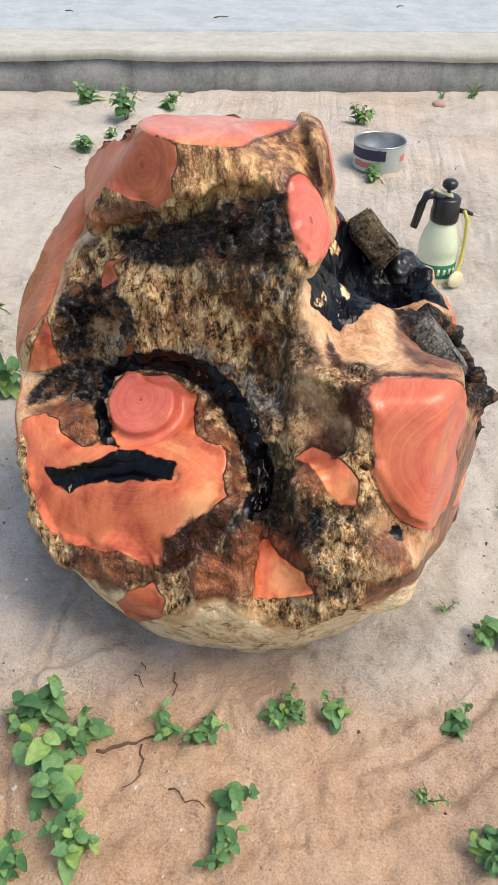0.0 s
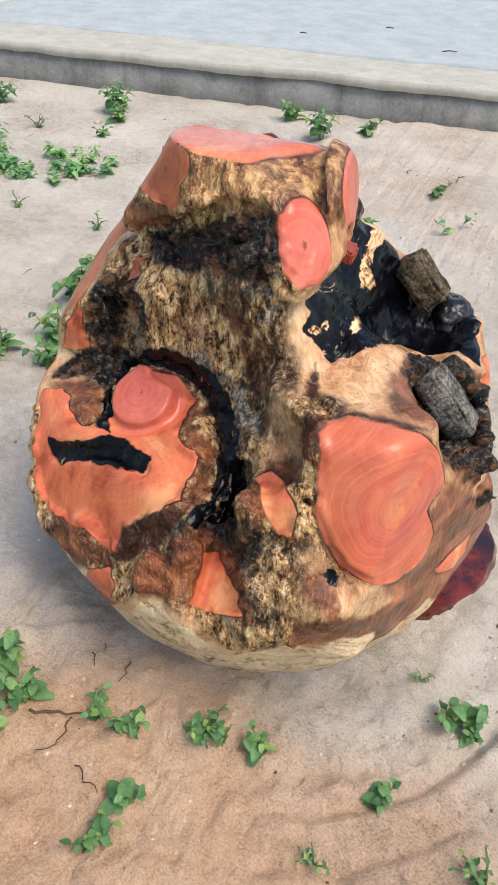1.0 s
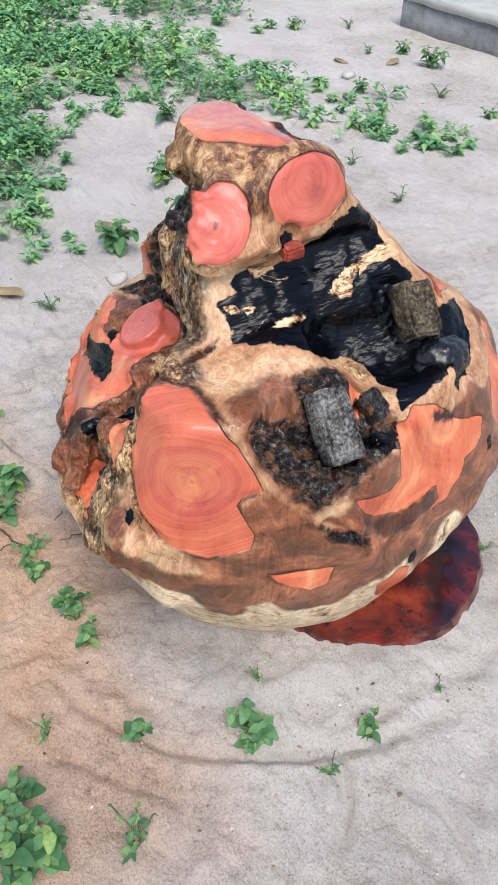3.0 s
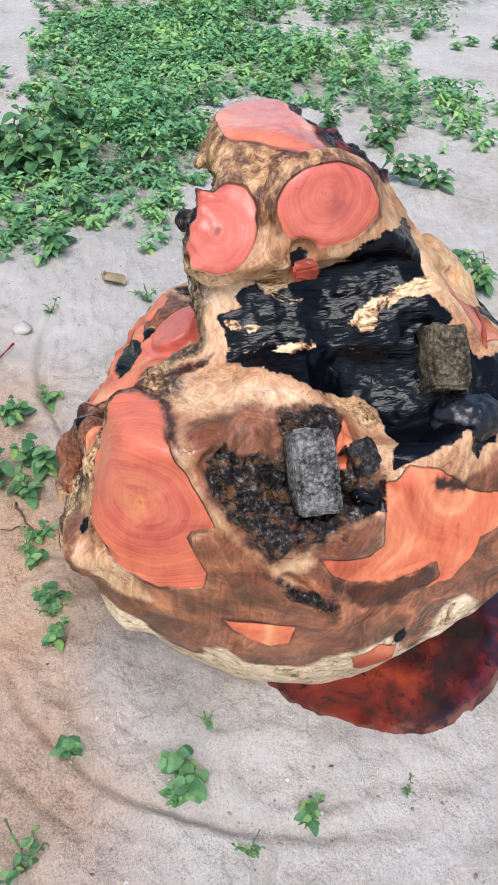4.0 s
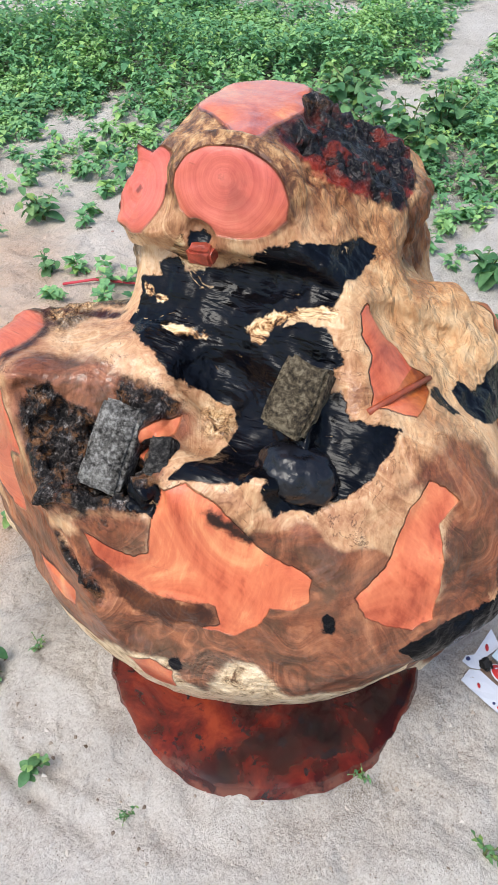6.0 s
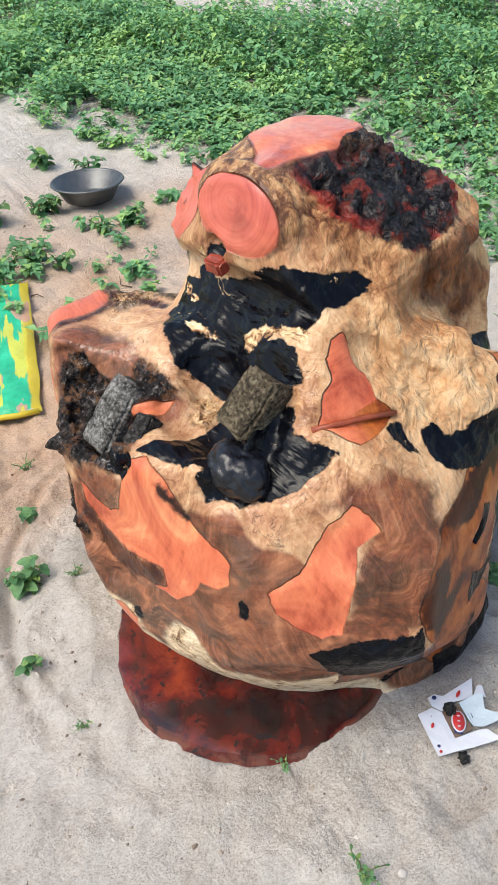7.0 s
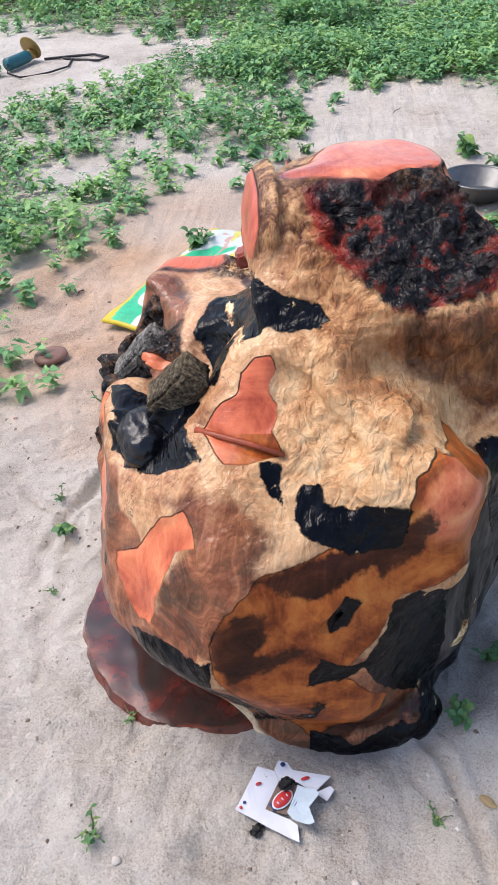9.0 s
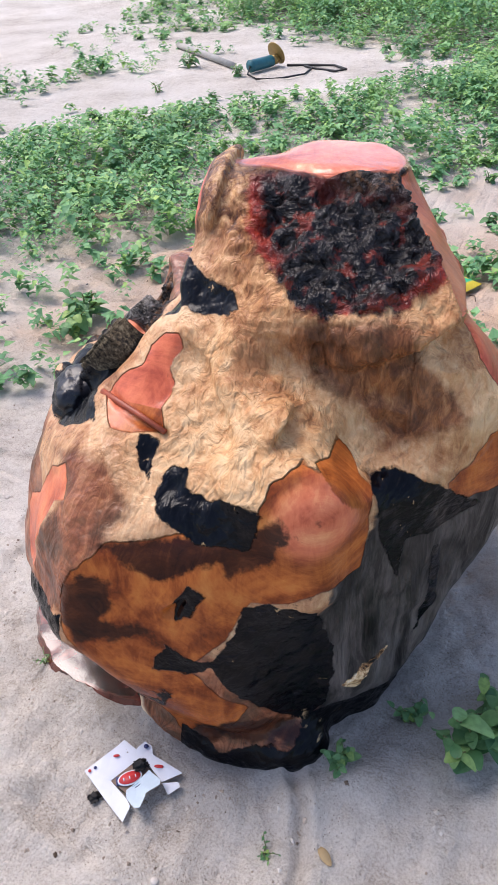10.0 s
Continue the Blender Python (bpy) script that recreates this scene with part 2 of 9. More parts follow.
    # char: wet tarry black, combed by the grain, with pale splinters at thin places
    charn = m.noise(30, 8, 0.68, m.coords((1, 0.25, 0.8), (18, 0, 24)), 1.0)
    comb = m.noise(170, 6, 0.72, m.coords((1, 0.10, 0.85), (18, 0, 24)), 1.2)
    char = m.ramp(charn, (0.35, (0.0010, 0.0011, 0.0018)), (0.58, (0.0028, 0.0034, 0.0060)), (0.75, (0.010, 0.012, 0.018)))
    flakes = m.math("MULTIPLY", m.span(m.noise(34, 8, 0.68, m.coords((1, 0.3, 0.7), (18, 0, 24)), 1.2), 0.635, 0.65), m.span(big, 0.47, 0.52))
    char = m.mix(m.math("MULTIPLY", flakes, 0.85), char, (0.50, 0.33, 0.17))
    sliver = m.ramp(m.noise(48, 8, 0.75, m.coords((1, 0.4, 1), (18, 0, 24)), 0.8), (0.42, (0.008, 0.007, 0.007)), (0.47, (0.30, 0.14, 0.055)), (0.54, (0.80, 0.55, 0.29)), (0.64, (0.93, 0.82, 0.62)))

    soft = dict(pale=(0.012, 2.2), bark=(0.016, 2.4), brown=(0.011, 1.7), ash=(0.008, 2.2), crust=(0.006, 2.0), heart=(0.0014, 0.55), stain=(0.006, 1.8), char=(0.0016, 1.1), chip=(0.0018, 1.5))
    k = {c: mask(c, *e) for c, e in soft.items()}
    wavy = m.math("MULTIPLY", m.math("SUBTRACT", m.noise(13, 4, 0.55, v, 0.5), 0.5), 0.026)
    wander = m.math("MULTIPLY", m.lerp(m.attr("ringed_near"), 0.8, 0.15), m.span(m.attr("shine"), 0.3, 0.9, 1.0, 0.3))
    edge_h = m.math("ADD", m.attr("heart"), m.math("MULTIPLY", m.math("ADD", wavy, m.math("MULTIPLY", warp, 0.30)), wander))
    k["heart"] = m.span(edge_h, -0.0014, 0.0014)
    rimline = m.span(m.math("ABSOLUTE", m.math("ADD", edge_h, 0.002)), 0.0055, 0.001)
    col = m.mix(k["pale"], tan, rim)
    col = m.mix(k["bark"], col, bark)
    col = m.mix(m.math("MULTIPLY", k["brown"], 0.88), col, brown)
    col = m.mix(k["ash"], col, ash)
    col = m.mix(k["crust"], col, crust)
    col = m.mix(k["heart"], col, heart)
    col = m.mix(m.math("MULTIPLY", m.math("MULTIPLY", rimline, m.lerp(m.attr("ringed_near"), 0.15, 0.9)), m.span(m.noise(16, 5, 0.6, v), 0.40, 0.60, 0.05, 0.85)), col, (0.055, 0.014, 0.012))
    col = m.mix(k["stain"], col, stain)
    col = m.mix(k["char"], col, char)
    col = m.mix(k["chip"], col, sliver)
    rough = m.lerp(k["bark"], m.lerp(mid, 0.30, 0.55), m.span(fam, 0.44, 0.58, 0.75, 0.38))
    rough = m.lerp(k["pale"], rough, 0.8)
    rough = m.lerp(k["ash"], rough, 0.62)
    rough = m.lerp(k["crust"], rough, m.lerp(m.span(m.attr("ember"), 0.2, 0.7), m.lerp(crustn, 0.40, 0.8), m.lerp(crustn, 0.14, 0.45)))
    rough = m.lerp(k["heart"], rough, m.lerp(fine, 0.28, 0.42))
    rough = m.lerp(k["stain"], rough, 0.3)
    rough = m.lerp(k["char"], rough, m.lerp(charn, 0.12, 0.32))
    coat = m.lerp(k["pale"], m.lerp(k["bark"], 0.22, 0.06), 0.0)
    coat = m.lerp(m.math("MULTIPLY", k["brown"], 0.8), coat, 0.30)
    coat = m.math("MULTIPLY", coat, m.math("SUBTRACT", 1.0, m.math("MULTIPLY", m.math("MAXIMUM", m.attr("gold"), m.attr("fibre")), 0.9)))
    coat = m.lerp(k["crust"], coat, 0.05)
    coat = m.lerp(k["char"], m.lerp(k["heart"], coat, m.lerp(m.span(m.attr("orange_brown"), 0.2, 0.8), m.attr("shine"), 0.05)), 0.0)
    m.set(color=col, rough=rough, coat=coat, coat_rough=m.lerp(k["char"], 0.10, 0.16), spec=m.lerp(m.math("MAXIMUM", k["char"], k["crust"]), m.lerp(m.math("MAXIMUM", m.attr("orange_brown"), m.attr("gold")), 0.35, 0.15), m.lerp(m.attr("orange_brown"), 0.20, 0.17)))
    # relief: few octaves each, so that the gloss stays readable
    fibre_r = m.noise(46, 3, 0.5, m.coords((1, 1, 0.30), (0, 35, 20)), 1.4)
    smooth_r = m.math("ADD", m.math("MULTIPLY", m.noise(14, 3, 0.5, v, 0.8), 1.0), m.math("MULTIPLY", m.noise(95, 2, 0.5, m.coords((1, 1, 0.2), (25, 15, 0)), 0.5), 0.14))
    smooth_r = m.math("ADD", smooth_r, m.math("MULTIPLY", m.math("MULTIPLY", fibre_r, 0.72), m.math("MAXIMUM", m.attr("gold"), m.attr("fibre"))))
    bark_r = m.math("ADD", m.math("MULTIPLY", m.noise(64, 4, 0.6, lay, 0.35), 1.5), m.math("MULTIPLY", m.noise(190, 2, 0.5, lay), 0.35))
    relief = m.lerp(k["bark"], smooth_r, bark_r)
    relief = m.lerp(k["ash"], relief, m.math("MULTIPLY", m.noise(30, 3, 0.55, m.coords((1, 1, 0.16), (0, 8, 0)), 0.6), 0.9))
    relief = m.lerp(k["pale"], relief, m.math("MULTIPLY", m.noise(60, 4, 0.6, v), 1.1))
    relief = m.lerp(k["crust"], relief, m.lerp(m.span(m.attr("ember"), 0.2, 0.7), m.math("MULTIPLY", m.noise(75, 4, 0.6, v), 1.6), m.math("ADD", m.math("MULTIPLY", m.noise(34, 4, 0.55, v, 0.6), 1.8), m.math("MULTIPLY", m.noise(130, 2, 0.5, v), 0.25))))
    relief = m.lerp(k["heart"], relief, m.math("ADD", m.math("MULTIPLY", m.noise(160, 2, 0.5, v), 0.03), m.math("ADD", m.math("MULTIPLY", m.noise(9, 2, 0.5, v), 0.35), m.math("MULTIPLY", lines, 0.03))))
    tar = m.math("ADD", m.math("MULTIPLY", m.noise(15, 2, 0.45, m.coords((1, 0.5, 1), (18, 0, 24)), 0.8), 0.85), m.math("ADD", m.math("MULTIPLY", m.noise(120, 2, 0.5, m.coords((1, 0.12, 0.9), (18, 0, 24)), 1.0), 0.15), m.math("MULTIPLY", m.noise(42, 2, 0.5, m.coords((1, 0.3, 0.9), (18, 0, 24)), 0.8), 0.30)))
    relief = m.lerp(k["char"], relief, tar)
    m.bump(relief, 1.0, 0.012)
    return m.m


def sand_material():
    m = Mat("sand")
    v = m.coords()
    grain = m.noise(330, 5, 0.75, v)
    fine = m.noise(120, 6, 0.72, v)
    mid = m.noise(30, 7, 0.68, v)
    big = m.noise(2.4, 6, 0.62, v)
    huge = m.noise(0.55, 4, 0.5, v)
    tone = m.math("ADD", m.math("MULTIPLY", m.noise(240, 4, 0.8, v), 0.42), m.math("ADD", m.math("MULTIPLY", mid, 0.22), m.math("MULTIPLY", big, 0.36)))
    base = m.ramp(tone, (0.37, (0.27, 0.22, 0.18)), (0.44, (0.49, 0.43, 0.365)), (0.51, (0.62, 0.565, 0.50)), (0.61, (0.73, 0.68, 0.615)))
    warm = m.span(m.math("ADD", m.attr("red"), m.math("MULTIPLY", m.math("SUBTRACT", mid, 0.5), 0.5)), 0.1, 0.95)
    red = m.ramp(tone, (0.37, (0.31, 0.150, 0.080)), (0.45, (0.58, 0.335, 0.195)), (0.60, (0.77, 0.54, 0.37)))
    base = m.mix(m.math("MULTIPLY", warm, 0.85), base, red)
    base = m.mix(m.math("MULTIPLY", m.span(huge, 0.5, 0.62), 0.3), base, (0.58, 0.545, 0.50))
    # soft contact shade round the stump, darkened into the sand colour
    shade_mix = m.span(m.attr("foot_shade"), 0.15, 0.85)
    base = m.mix(m.math("MULTIPLY", shade_mix, 0.55), base, m.mix(0.65, base, (0.21, 0.19, 0.175)))
    # sparse dark dots paint the tiny shadows of crumbs
    crumb_shade = m.span(m.voronoi(140, v), 0.20, 0.10)
    base = m.mix(m.math("MULTIPLY", crumb_shade, m.math("MULTIPLY", m.span(m.noise(5, 6, 0.7, v), 0.44, 0.60), 0.75)), base, (0.16, 0.11, 0.078))
    lite = m.span(m.voronoi(95, m.coords((1, 1, 1), (0, 0, 33))), 0.15, 0.08)
    base = m.mix(m.math("MULTIPLY", lite, m.span(big, 0.45, 0.6)), base, (0.66, 0.61, 0.55))
    clod = m.math("MULTIPLY", m.span(m.noise(46, 7, 0.75, v), 0.57, 0.63), m.span(m.noise(3.2, 4, 0.6, m.coords((1, 1, 1), (0, 0, 61))), 0.46, 0.60))
    base = m.mix(m.math("MULTIPLY", clod, 0.55), base, m.mix(0.6, base, (0.17, 0.115, 0.08)))
    soil = m.span(m.attr("weedy"), 0.2, 0.9)
    base = m.mix(m.math("MULTIPLY", soil, m.span(m.noise(14, 6, 0.65, v), 0.35, 0.6)), base, (0.075, 0.085, 0.042))
    m.set(color=base, rough=0.95, spec=0.15)
    m.bump(m.math("ADD", m.math("MULTIPLY", grain, 0.32), m.math("ADD", m.math("MULTIPLY", fine, 0.45), m.math("MULTIPLY", mid, 1.25))), 0.9, 0.012)
    return m.m


def leaf_material(name, lo, hi, pick):
    m = Mat(name)
    r = m.island() if pick == "island" else m.random()
    n = m.noise(60, 4, 0.6, m.coords())
    c = m.ramp(r, (0.0, lo), (0.75, hi), (1.0, (hi[0] * 1.7, hi[1] * 1.25, hi[2] * 0.8)))
    c = m.mix(m.math("MULTIPLY", m.span(n, 0.4, 0.65), 0.35), c, tuple(x * 0.5 for x in lo))
    drift = m.noise(2.6, 4, 0.6, m.coords())
    c = m.mix(m.math("MULTIPLY", m.span(drift, 0.50, 0.66), 0.55), c, (hi[0] * 1.5, hi[1] * 1.15, hi[2] * 0.9))
    c = m.mix(m.math("MULTIPLY", m.span(drift, 0.48, 0.34), 0.5), c, tuple(x * 0.6 for x in lo))
    m.set(color=c, rough=0.5, spec=0.3, sub=0.0)
    tr = m.node("ShaderNodeBsdfTranslucent")
    m.put(tr.inputs["Color"], m.mix(0.5, c, (0.20, 0.34, 0.08)))
    mx = m.node("ShaderNodeMixShader")
    mx.inputs[0].default_value = 0.28
    m.t.links.new(m.out.outputs[0], mx.inputs[1])
    m.t.links.new(tr.outputs[0], mx.inputs[2])
    m.t.links.new(mx.outputs[0], m.n["Material Output"].inputs[0])
    return m.m


def cement_material(name, lo, hi, streak=0.0):
    m = Mat(name)
    v = m.coords()
    a = m.noise(7, 6, 0.65, v)
    b = m.noise(60, 5, 0.7, v)
    c = m.ramp(m.math("ADD", m.math("MULTIPLY", a, 0.6), m.math("MULTIPLY", b, 0.4)), (0.32, lo), (0.66, hi))
    st = m.span(m.noise(9, 4, 0.6, m.coords((1, 1, 0.12))), 0.52, 0.68)
    c = m.mix(m.math("MULTIPLY", st, streak), c, tuple(x * 0.35 for x in lo))
    m.set(color=c, rough=0.85, spec=0.3)
    m.bump(m.math("ADD", b, a), 0.5, 0.01)
    return m.m


def stone_material(name, lo, mid_c, hi):
    m = Mat(name)
    v = m.coords()
    a = m.noise(150, 7, 0.78, v)
    b = m.noise(30, 5, 0.6, v)
    c = m.ramp(m.math("ADD", m.math("MULTIPLY", a, 0.65), m.math("MULTIPLY", b, 0.35)), (0.41, lo), (0.50, mid_c), (0.60, hi))
    m.set(color=c, rough=0.85, spec=0.3)
    m.bump(a, 1.0, 0.012)
    return m.m


WOOD = stump_material()
SAND = sand_material()
LEAF = leaf_material("weed_leaf", (0.060, 0.180, 0.075), (0.20, 0.39, 0.160), "random")
LEAF_FAR = leaf_material("field_weed_leaf", (0.10, 0.28, 0.13), (0.29, 0.57, 0.25), "island")
STEM = plain("weed_stem", (0.14, 0.17, 0.06), 0.6)
CEMENT = cement_material("cement_floor", (0.31, 0.35, 0.37), (0.48, 0.52, 0.54))
MORTAR = cement_material("mortar_rim", (0.36, 0.35, 0.31), (0.55, 0.54, 0.48), 0.15)
PLINTH = cement_material("damp_render", (0.14, 0.14, 0.135), (0.34, 0.34, 0.325), 0.3)


# ---- noise and mesh helpers ----
def vnoise(P, scale, seed=0):
    """Smooth value noise from -1 to 1 at points P (n x 3)."""
    q = P * scale + seed * 17.31
    i = np.floor(q).astype(np.int64)
    f = q - i
    f = f * f * (3 - 2 * f)
    out = np.zeros(len(P))
    for dx in (0, 1):
        for dy in (0, 1):
            for dz in (0, 1):
                h = (i[:, 0] + dx) * 374761393 + (i[:, 1] + dy) * 668265263 + (i[:, 2] + dz) * 2147483647 + seed * 9781
                h = (h ^ (h >> 13)) * 1274126177
                h = (h ^ (h >> 16)) & 65535
                w = np.abs(1 - dx - f[:, 0]) * np.abs(1 - dy - f[:, 1]) * np.abs(1 - dz - f[:, 2])
                out += w * (h / 32767.5 - 1)
    return out


def fbm(P, scale, octaves=3, seed=0):
    return sum(vnoise(P, scale * 2 ** k, seed + k) * 0.5 ** k for k in range(octaves))


def ob_from(name, verts, faces, material, parent=None, label="", smooth=True):
    """One mesh object from arrays of vertices and faces."""
    me = bpy.data.meshes.new(name)
    if isinstance(faces, np.ndarray):
        n, sides = faces.shape
        me.vertices.add(len(verts))
        me.vertices.foreach_set("co", np.asarray(verts, np.float32).ravel())
        me.loops.add(n * sides)
        me.loops.foreach_set("vertex_index", faces.astype(np.int32).ravel())
        me.polygons.add(n)
        me.polygons.foreach_set("loop_start", np.arange(0, n * sides, sides, dtype=np.int32))
        me.update(calc_edges=True)
    else:
        me.from_pydata([tuple(v) for v in verts], [], [tuple(f) for f in faces])
    if smooth:
        me.shade_smooth()
    me.materials.append(material)
    ob = new(name, me)
    if parent is not None:
        ob.parent = parent
    return tagged(ob, label) if label else ob


def part(name, bm, material, parent=None, label="", smooth=True):
    """Link a bmesh as one mesh object under a thing or a part."""
    me = bpy.data.meshes.new(name)
    bmesh.ops.recalc_face_normals(bm, faces=bm.faces)
    bm.to_mesh(me)
    bm.free()
    if smooth:
        me.shade_smooth()
    me.materials.append(material)
    ob = new(name, me)
    if parent is not None:
        ob.parent = parent
    return tagged(ob, label) if label else ob


def thing(name, m, label, category, group="", kind=""):
    ob = new(name)
    ob.empty_display_size = 0.05
    ob.matrix_basis = m
    return tagged(ob, label, category, group, kind)


def lathe(profile, n=28, squash=(1, 1)):
    """A turned form from (radius, height) pairs."""
    bm = bmesh.new()
    rings = []
    for r, z in profile:
        if r < 1e-5:
            rings.append([bm.verts.new((0, 0, z))])
        else:
            rings.append([bm.verts.new((r * squash[0] * math.cos(2 * math.pi * k / n), r * squash[1] * math.sin(2 * math.pi * k / n), z)) for k in range(n)])
    for a, b in zip(rings, rings[1:]):
        for k in range(n):
            q = [a[k % len(a)], a[(k + 1) % len(a)], b[(k + 1) % len(b)], b[k % len(b)]]
            u = []
            for x in q:
                if x not in u:
                    u.append(x)
            if len(u) > 2:
                bm.faces.new(u)
    return bm


def tube(points, r, n=8, taper=1.0):
    """A bent round bar along points."""
    bm = bmesh.new()
    pts = [Vector(p) for p in points]
    rings = []
    for i, p in enumerate(pts):
        d = (pts[min(i + 1, len(pts) - 1)] - pts[max(i - 1, 0)]).normalized()
        s = d.orthogonal().normalized()
        u = d.cross(s)
        rr = r * (1 + (taper - 1) * i / max(1, len(pts) - 1))
        rings.append([bm.verts.new(p + rr * (math.cos(2 * math.pi * k / n) * s + math.sin(2 * math.pi * k / n) * u)) for k in range(n)])
    for a, b in zip(rings, rings[1:]):
        for k in range(n):
            bm.faces.new((a[k], a[(k + 1) % n], b[(k + 1) % n], b[k]))
    bm.faces.new(rings[0][::-1])
    bm.faces.new(rings[-1])
    return bm


def box(size, at=(0, 0, 0), bevel=0.004, turn=(0, 0, 0), rough=0.0, seed=1, cuts=0):
    bm = bmesh.new()
    bmesh.ops.create_cube(bm, size=1.0)
    bmesh.ops.scale(bm, vec=size, verts=bm.verts)
    if bevel:
        bmesh.ops.bevel(bm, geom=bm.edges[:], offset=bevel, segments=2, affect="EDGES")
    if cuts:
        bmesh.ops.subdivide_edges(bm, edges=bm.edges[:], cuts=cuts, use_grid_fill=True)
    if rough:
        for v in bm.verts:
            v.co += rough * noise.noise_vector(v.co * (1.2 / max(size)) * 3 + Vector((seed, seed * 2, 0)))
            v.co += 0.35 * rough * noise.noise_vector(v.co * (1.2 / max(size)) * 11 + Vector((seed, 0, seed)))
    bmesh.ops.transform(bm, matrix=pose(*at, *turn), verts=bm.verts)
    return bm


# ---- ground ----
def weediness(x, y):
    """How densely weeds grow, 0 to 1, over the plan."""
    P = np.stack([x, y, 0 * x], -1)
    n = fbm(P, 1.3, 3, 5)

    def spot(cx, cy, rx, ry, s=1.0):
        return s * np.clip(1.35 - np.sqrt(((x - cx) / rx) ** 2 + ((y - cy) / ry) ** 2), 0, 1)

    d = spot(-2.9, -0.5, 1.5, 1.35) + spot(-1.9, -2.3, 1.1, 1.3) + spot(-0.6, -3.6, 1.5, 1.2) + spot(1.5, -1.0, 0.75, 0.75, 0.30)
    d = d + spot(0.5, -1.9, 0.8, 0.7, 0.30) + spot(1.6, -5.6, 2.6, 1.4) + spot(-1.75, 0.7, 0.5, 0.5, 0.55) + spot(-5.2, 2.6, 1.5, 1.6, 0.6)
    d = d + spot(-6.5, -2.0, 2.5, 4.0) + spot(-3.5, -6.0, 4.0, 2.5) + spot(-1.0, 0.35, 0.35, 0.3, 0.45) + spot(-3.0, 2.2, 0.9, 0.5, 0.35)
    d = d + spot(-3.7, 1.3, 1.1, 0.65, 0.65) + spot(0.9, -1.7, 1.2, 0.8, 0.16) + spot(1.9, -0.4, 0.8, 0.8, 0.30) + spot(0.4, -2.9, 1.4, 0.7, 0.30) + spot(-0.5, -1.7, 0.9, 0.5, 0.12) + spot(-2.4, 0.95, 0.6, 0.4, 0.6)
    d = d * (1 + 0.8 * n) + 0.25 * n
    bare = np.exp(-(((x + 4.2) / 1.1) ** 2 + ((y - 0.42) / 0.22) ** 2)) + np.exp(-(((x - 1.6) / 0.7) ** 2 + ((y + 3.0) / 0.45) ** 2))
    return np.clip(d - 1.1 * bare, 0, 1) * (np.hypot(x, y - 1.2) > 1.0)


def ground_z(x, y):
    P = np.stack([x, y, 0 * x], -1)
    near = np.clip(1.6 - np.hypot(x, y - 1.0) / 4.0, 0.15, 1)
    z = near * (0.012 * fbm(P, 5.0, 3, 1) + 0.010 * fbm(P, 18.0, 2, 7))
    r = np.hypot(x + 0.01, y - 1.22)
    az = np.arctan2(y - 1.22, x + 0.01)
    wob = 0.03 * vnoise(np.stack([az * 2, 0 * az, 0 * az], -1), 1.0, 3)
    z = z - 0.010 * np.exp(-((r - 0.585 + wob) / 0.022) ** 2) * np.clip(np.sin(az * 1.0 + 2.2) * 1.2, 0, 1)
    z = z + 0.012 * np.exp(-((r - 0.47) / 0.05) ** 2)
    # dragged scuffs
    u = 0.82 * x + 0.57 * y
    w = -0.57 * x + 0.82 * y + 0.05 * np.sin(u * 5)
    z = z - near * 0.009 * np.exp(-(((w * 5.5) % 1.0 - 0.5) / 0.13) ** 2) * np.clip(fbm(P, 2.6, 2, 11) * 2.2, 0, 1)
    # fine crumbs, kicked-up clods and curved drag marks
    z = z + near * (0.0030 * fbm(P, 55.0, 2, 15) + 0.0016 * vnoise(P, 150.0, 19))
    z = z + near * 0.010 * np.clip(fbm(P, 24.0, 2, 27) - 0.25, 0, 1) * np.clip(fbm(P, 2.0, 2, 28) * 1.6 + 0.3, 0, 1)
    for cx, cy, rad, a0, span, depth, width in TRACKS:
        dx, dy = x - cx, y - cy
        q = np.hypot(dx, dy) + 0.012 * vnoise(P, 9.0, 31) - rad
        a = (np.arctan2(dy, dx) - a0) % (2 * math.pi)
        z = z + np.where((np.abs(q) < 0.06) & (a < span), np.sin(np.clip(a / span, 0, 1) * math.pi) ** 0.5 * depth * (0.5 * np.exp(-((np.abs(q) - width * 1.5) / width) ** 2) - np.exp(-(q / width) ** 2)), 0)
    return z


def make_tracks():
    """Arcs dragged through the sand: centre, radius, start, span, depth, width."""
    rnd = random.Random(8)
    out = []
    for k in range(64):
        a, r = rnd.uniform(0, 6.28), rnd.uniform(0.62, 2.3)
        out.append((r * math.cos(a), 1.2 + r * math.sin(a), rnd.choice((0.12, 0.2, 0.35, 0.6, 1.1)) * rnd.uniform(0.8, 1.2), rnd.uniform(0, 6.28), rnd.uniform(0.5, 1.3), rnd.uniform(0.007, 0.016), rnd.uniform(0.009, 0.016)))
    return out + [(-0.02, 1.22, 0.63, -1.2, 1.3, 0.016, 0.016), (-0.02, 1.22, 0.72, -1.6, 1.0, 0.006, 0.012)]


TRACKS = make_tracks()


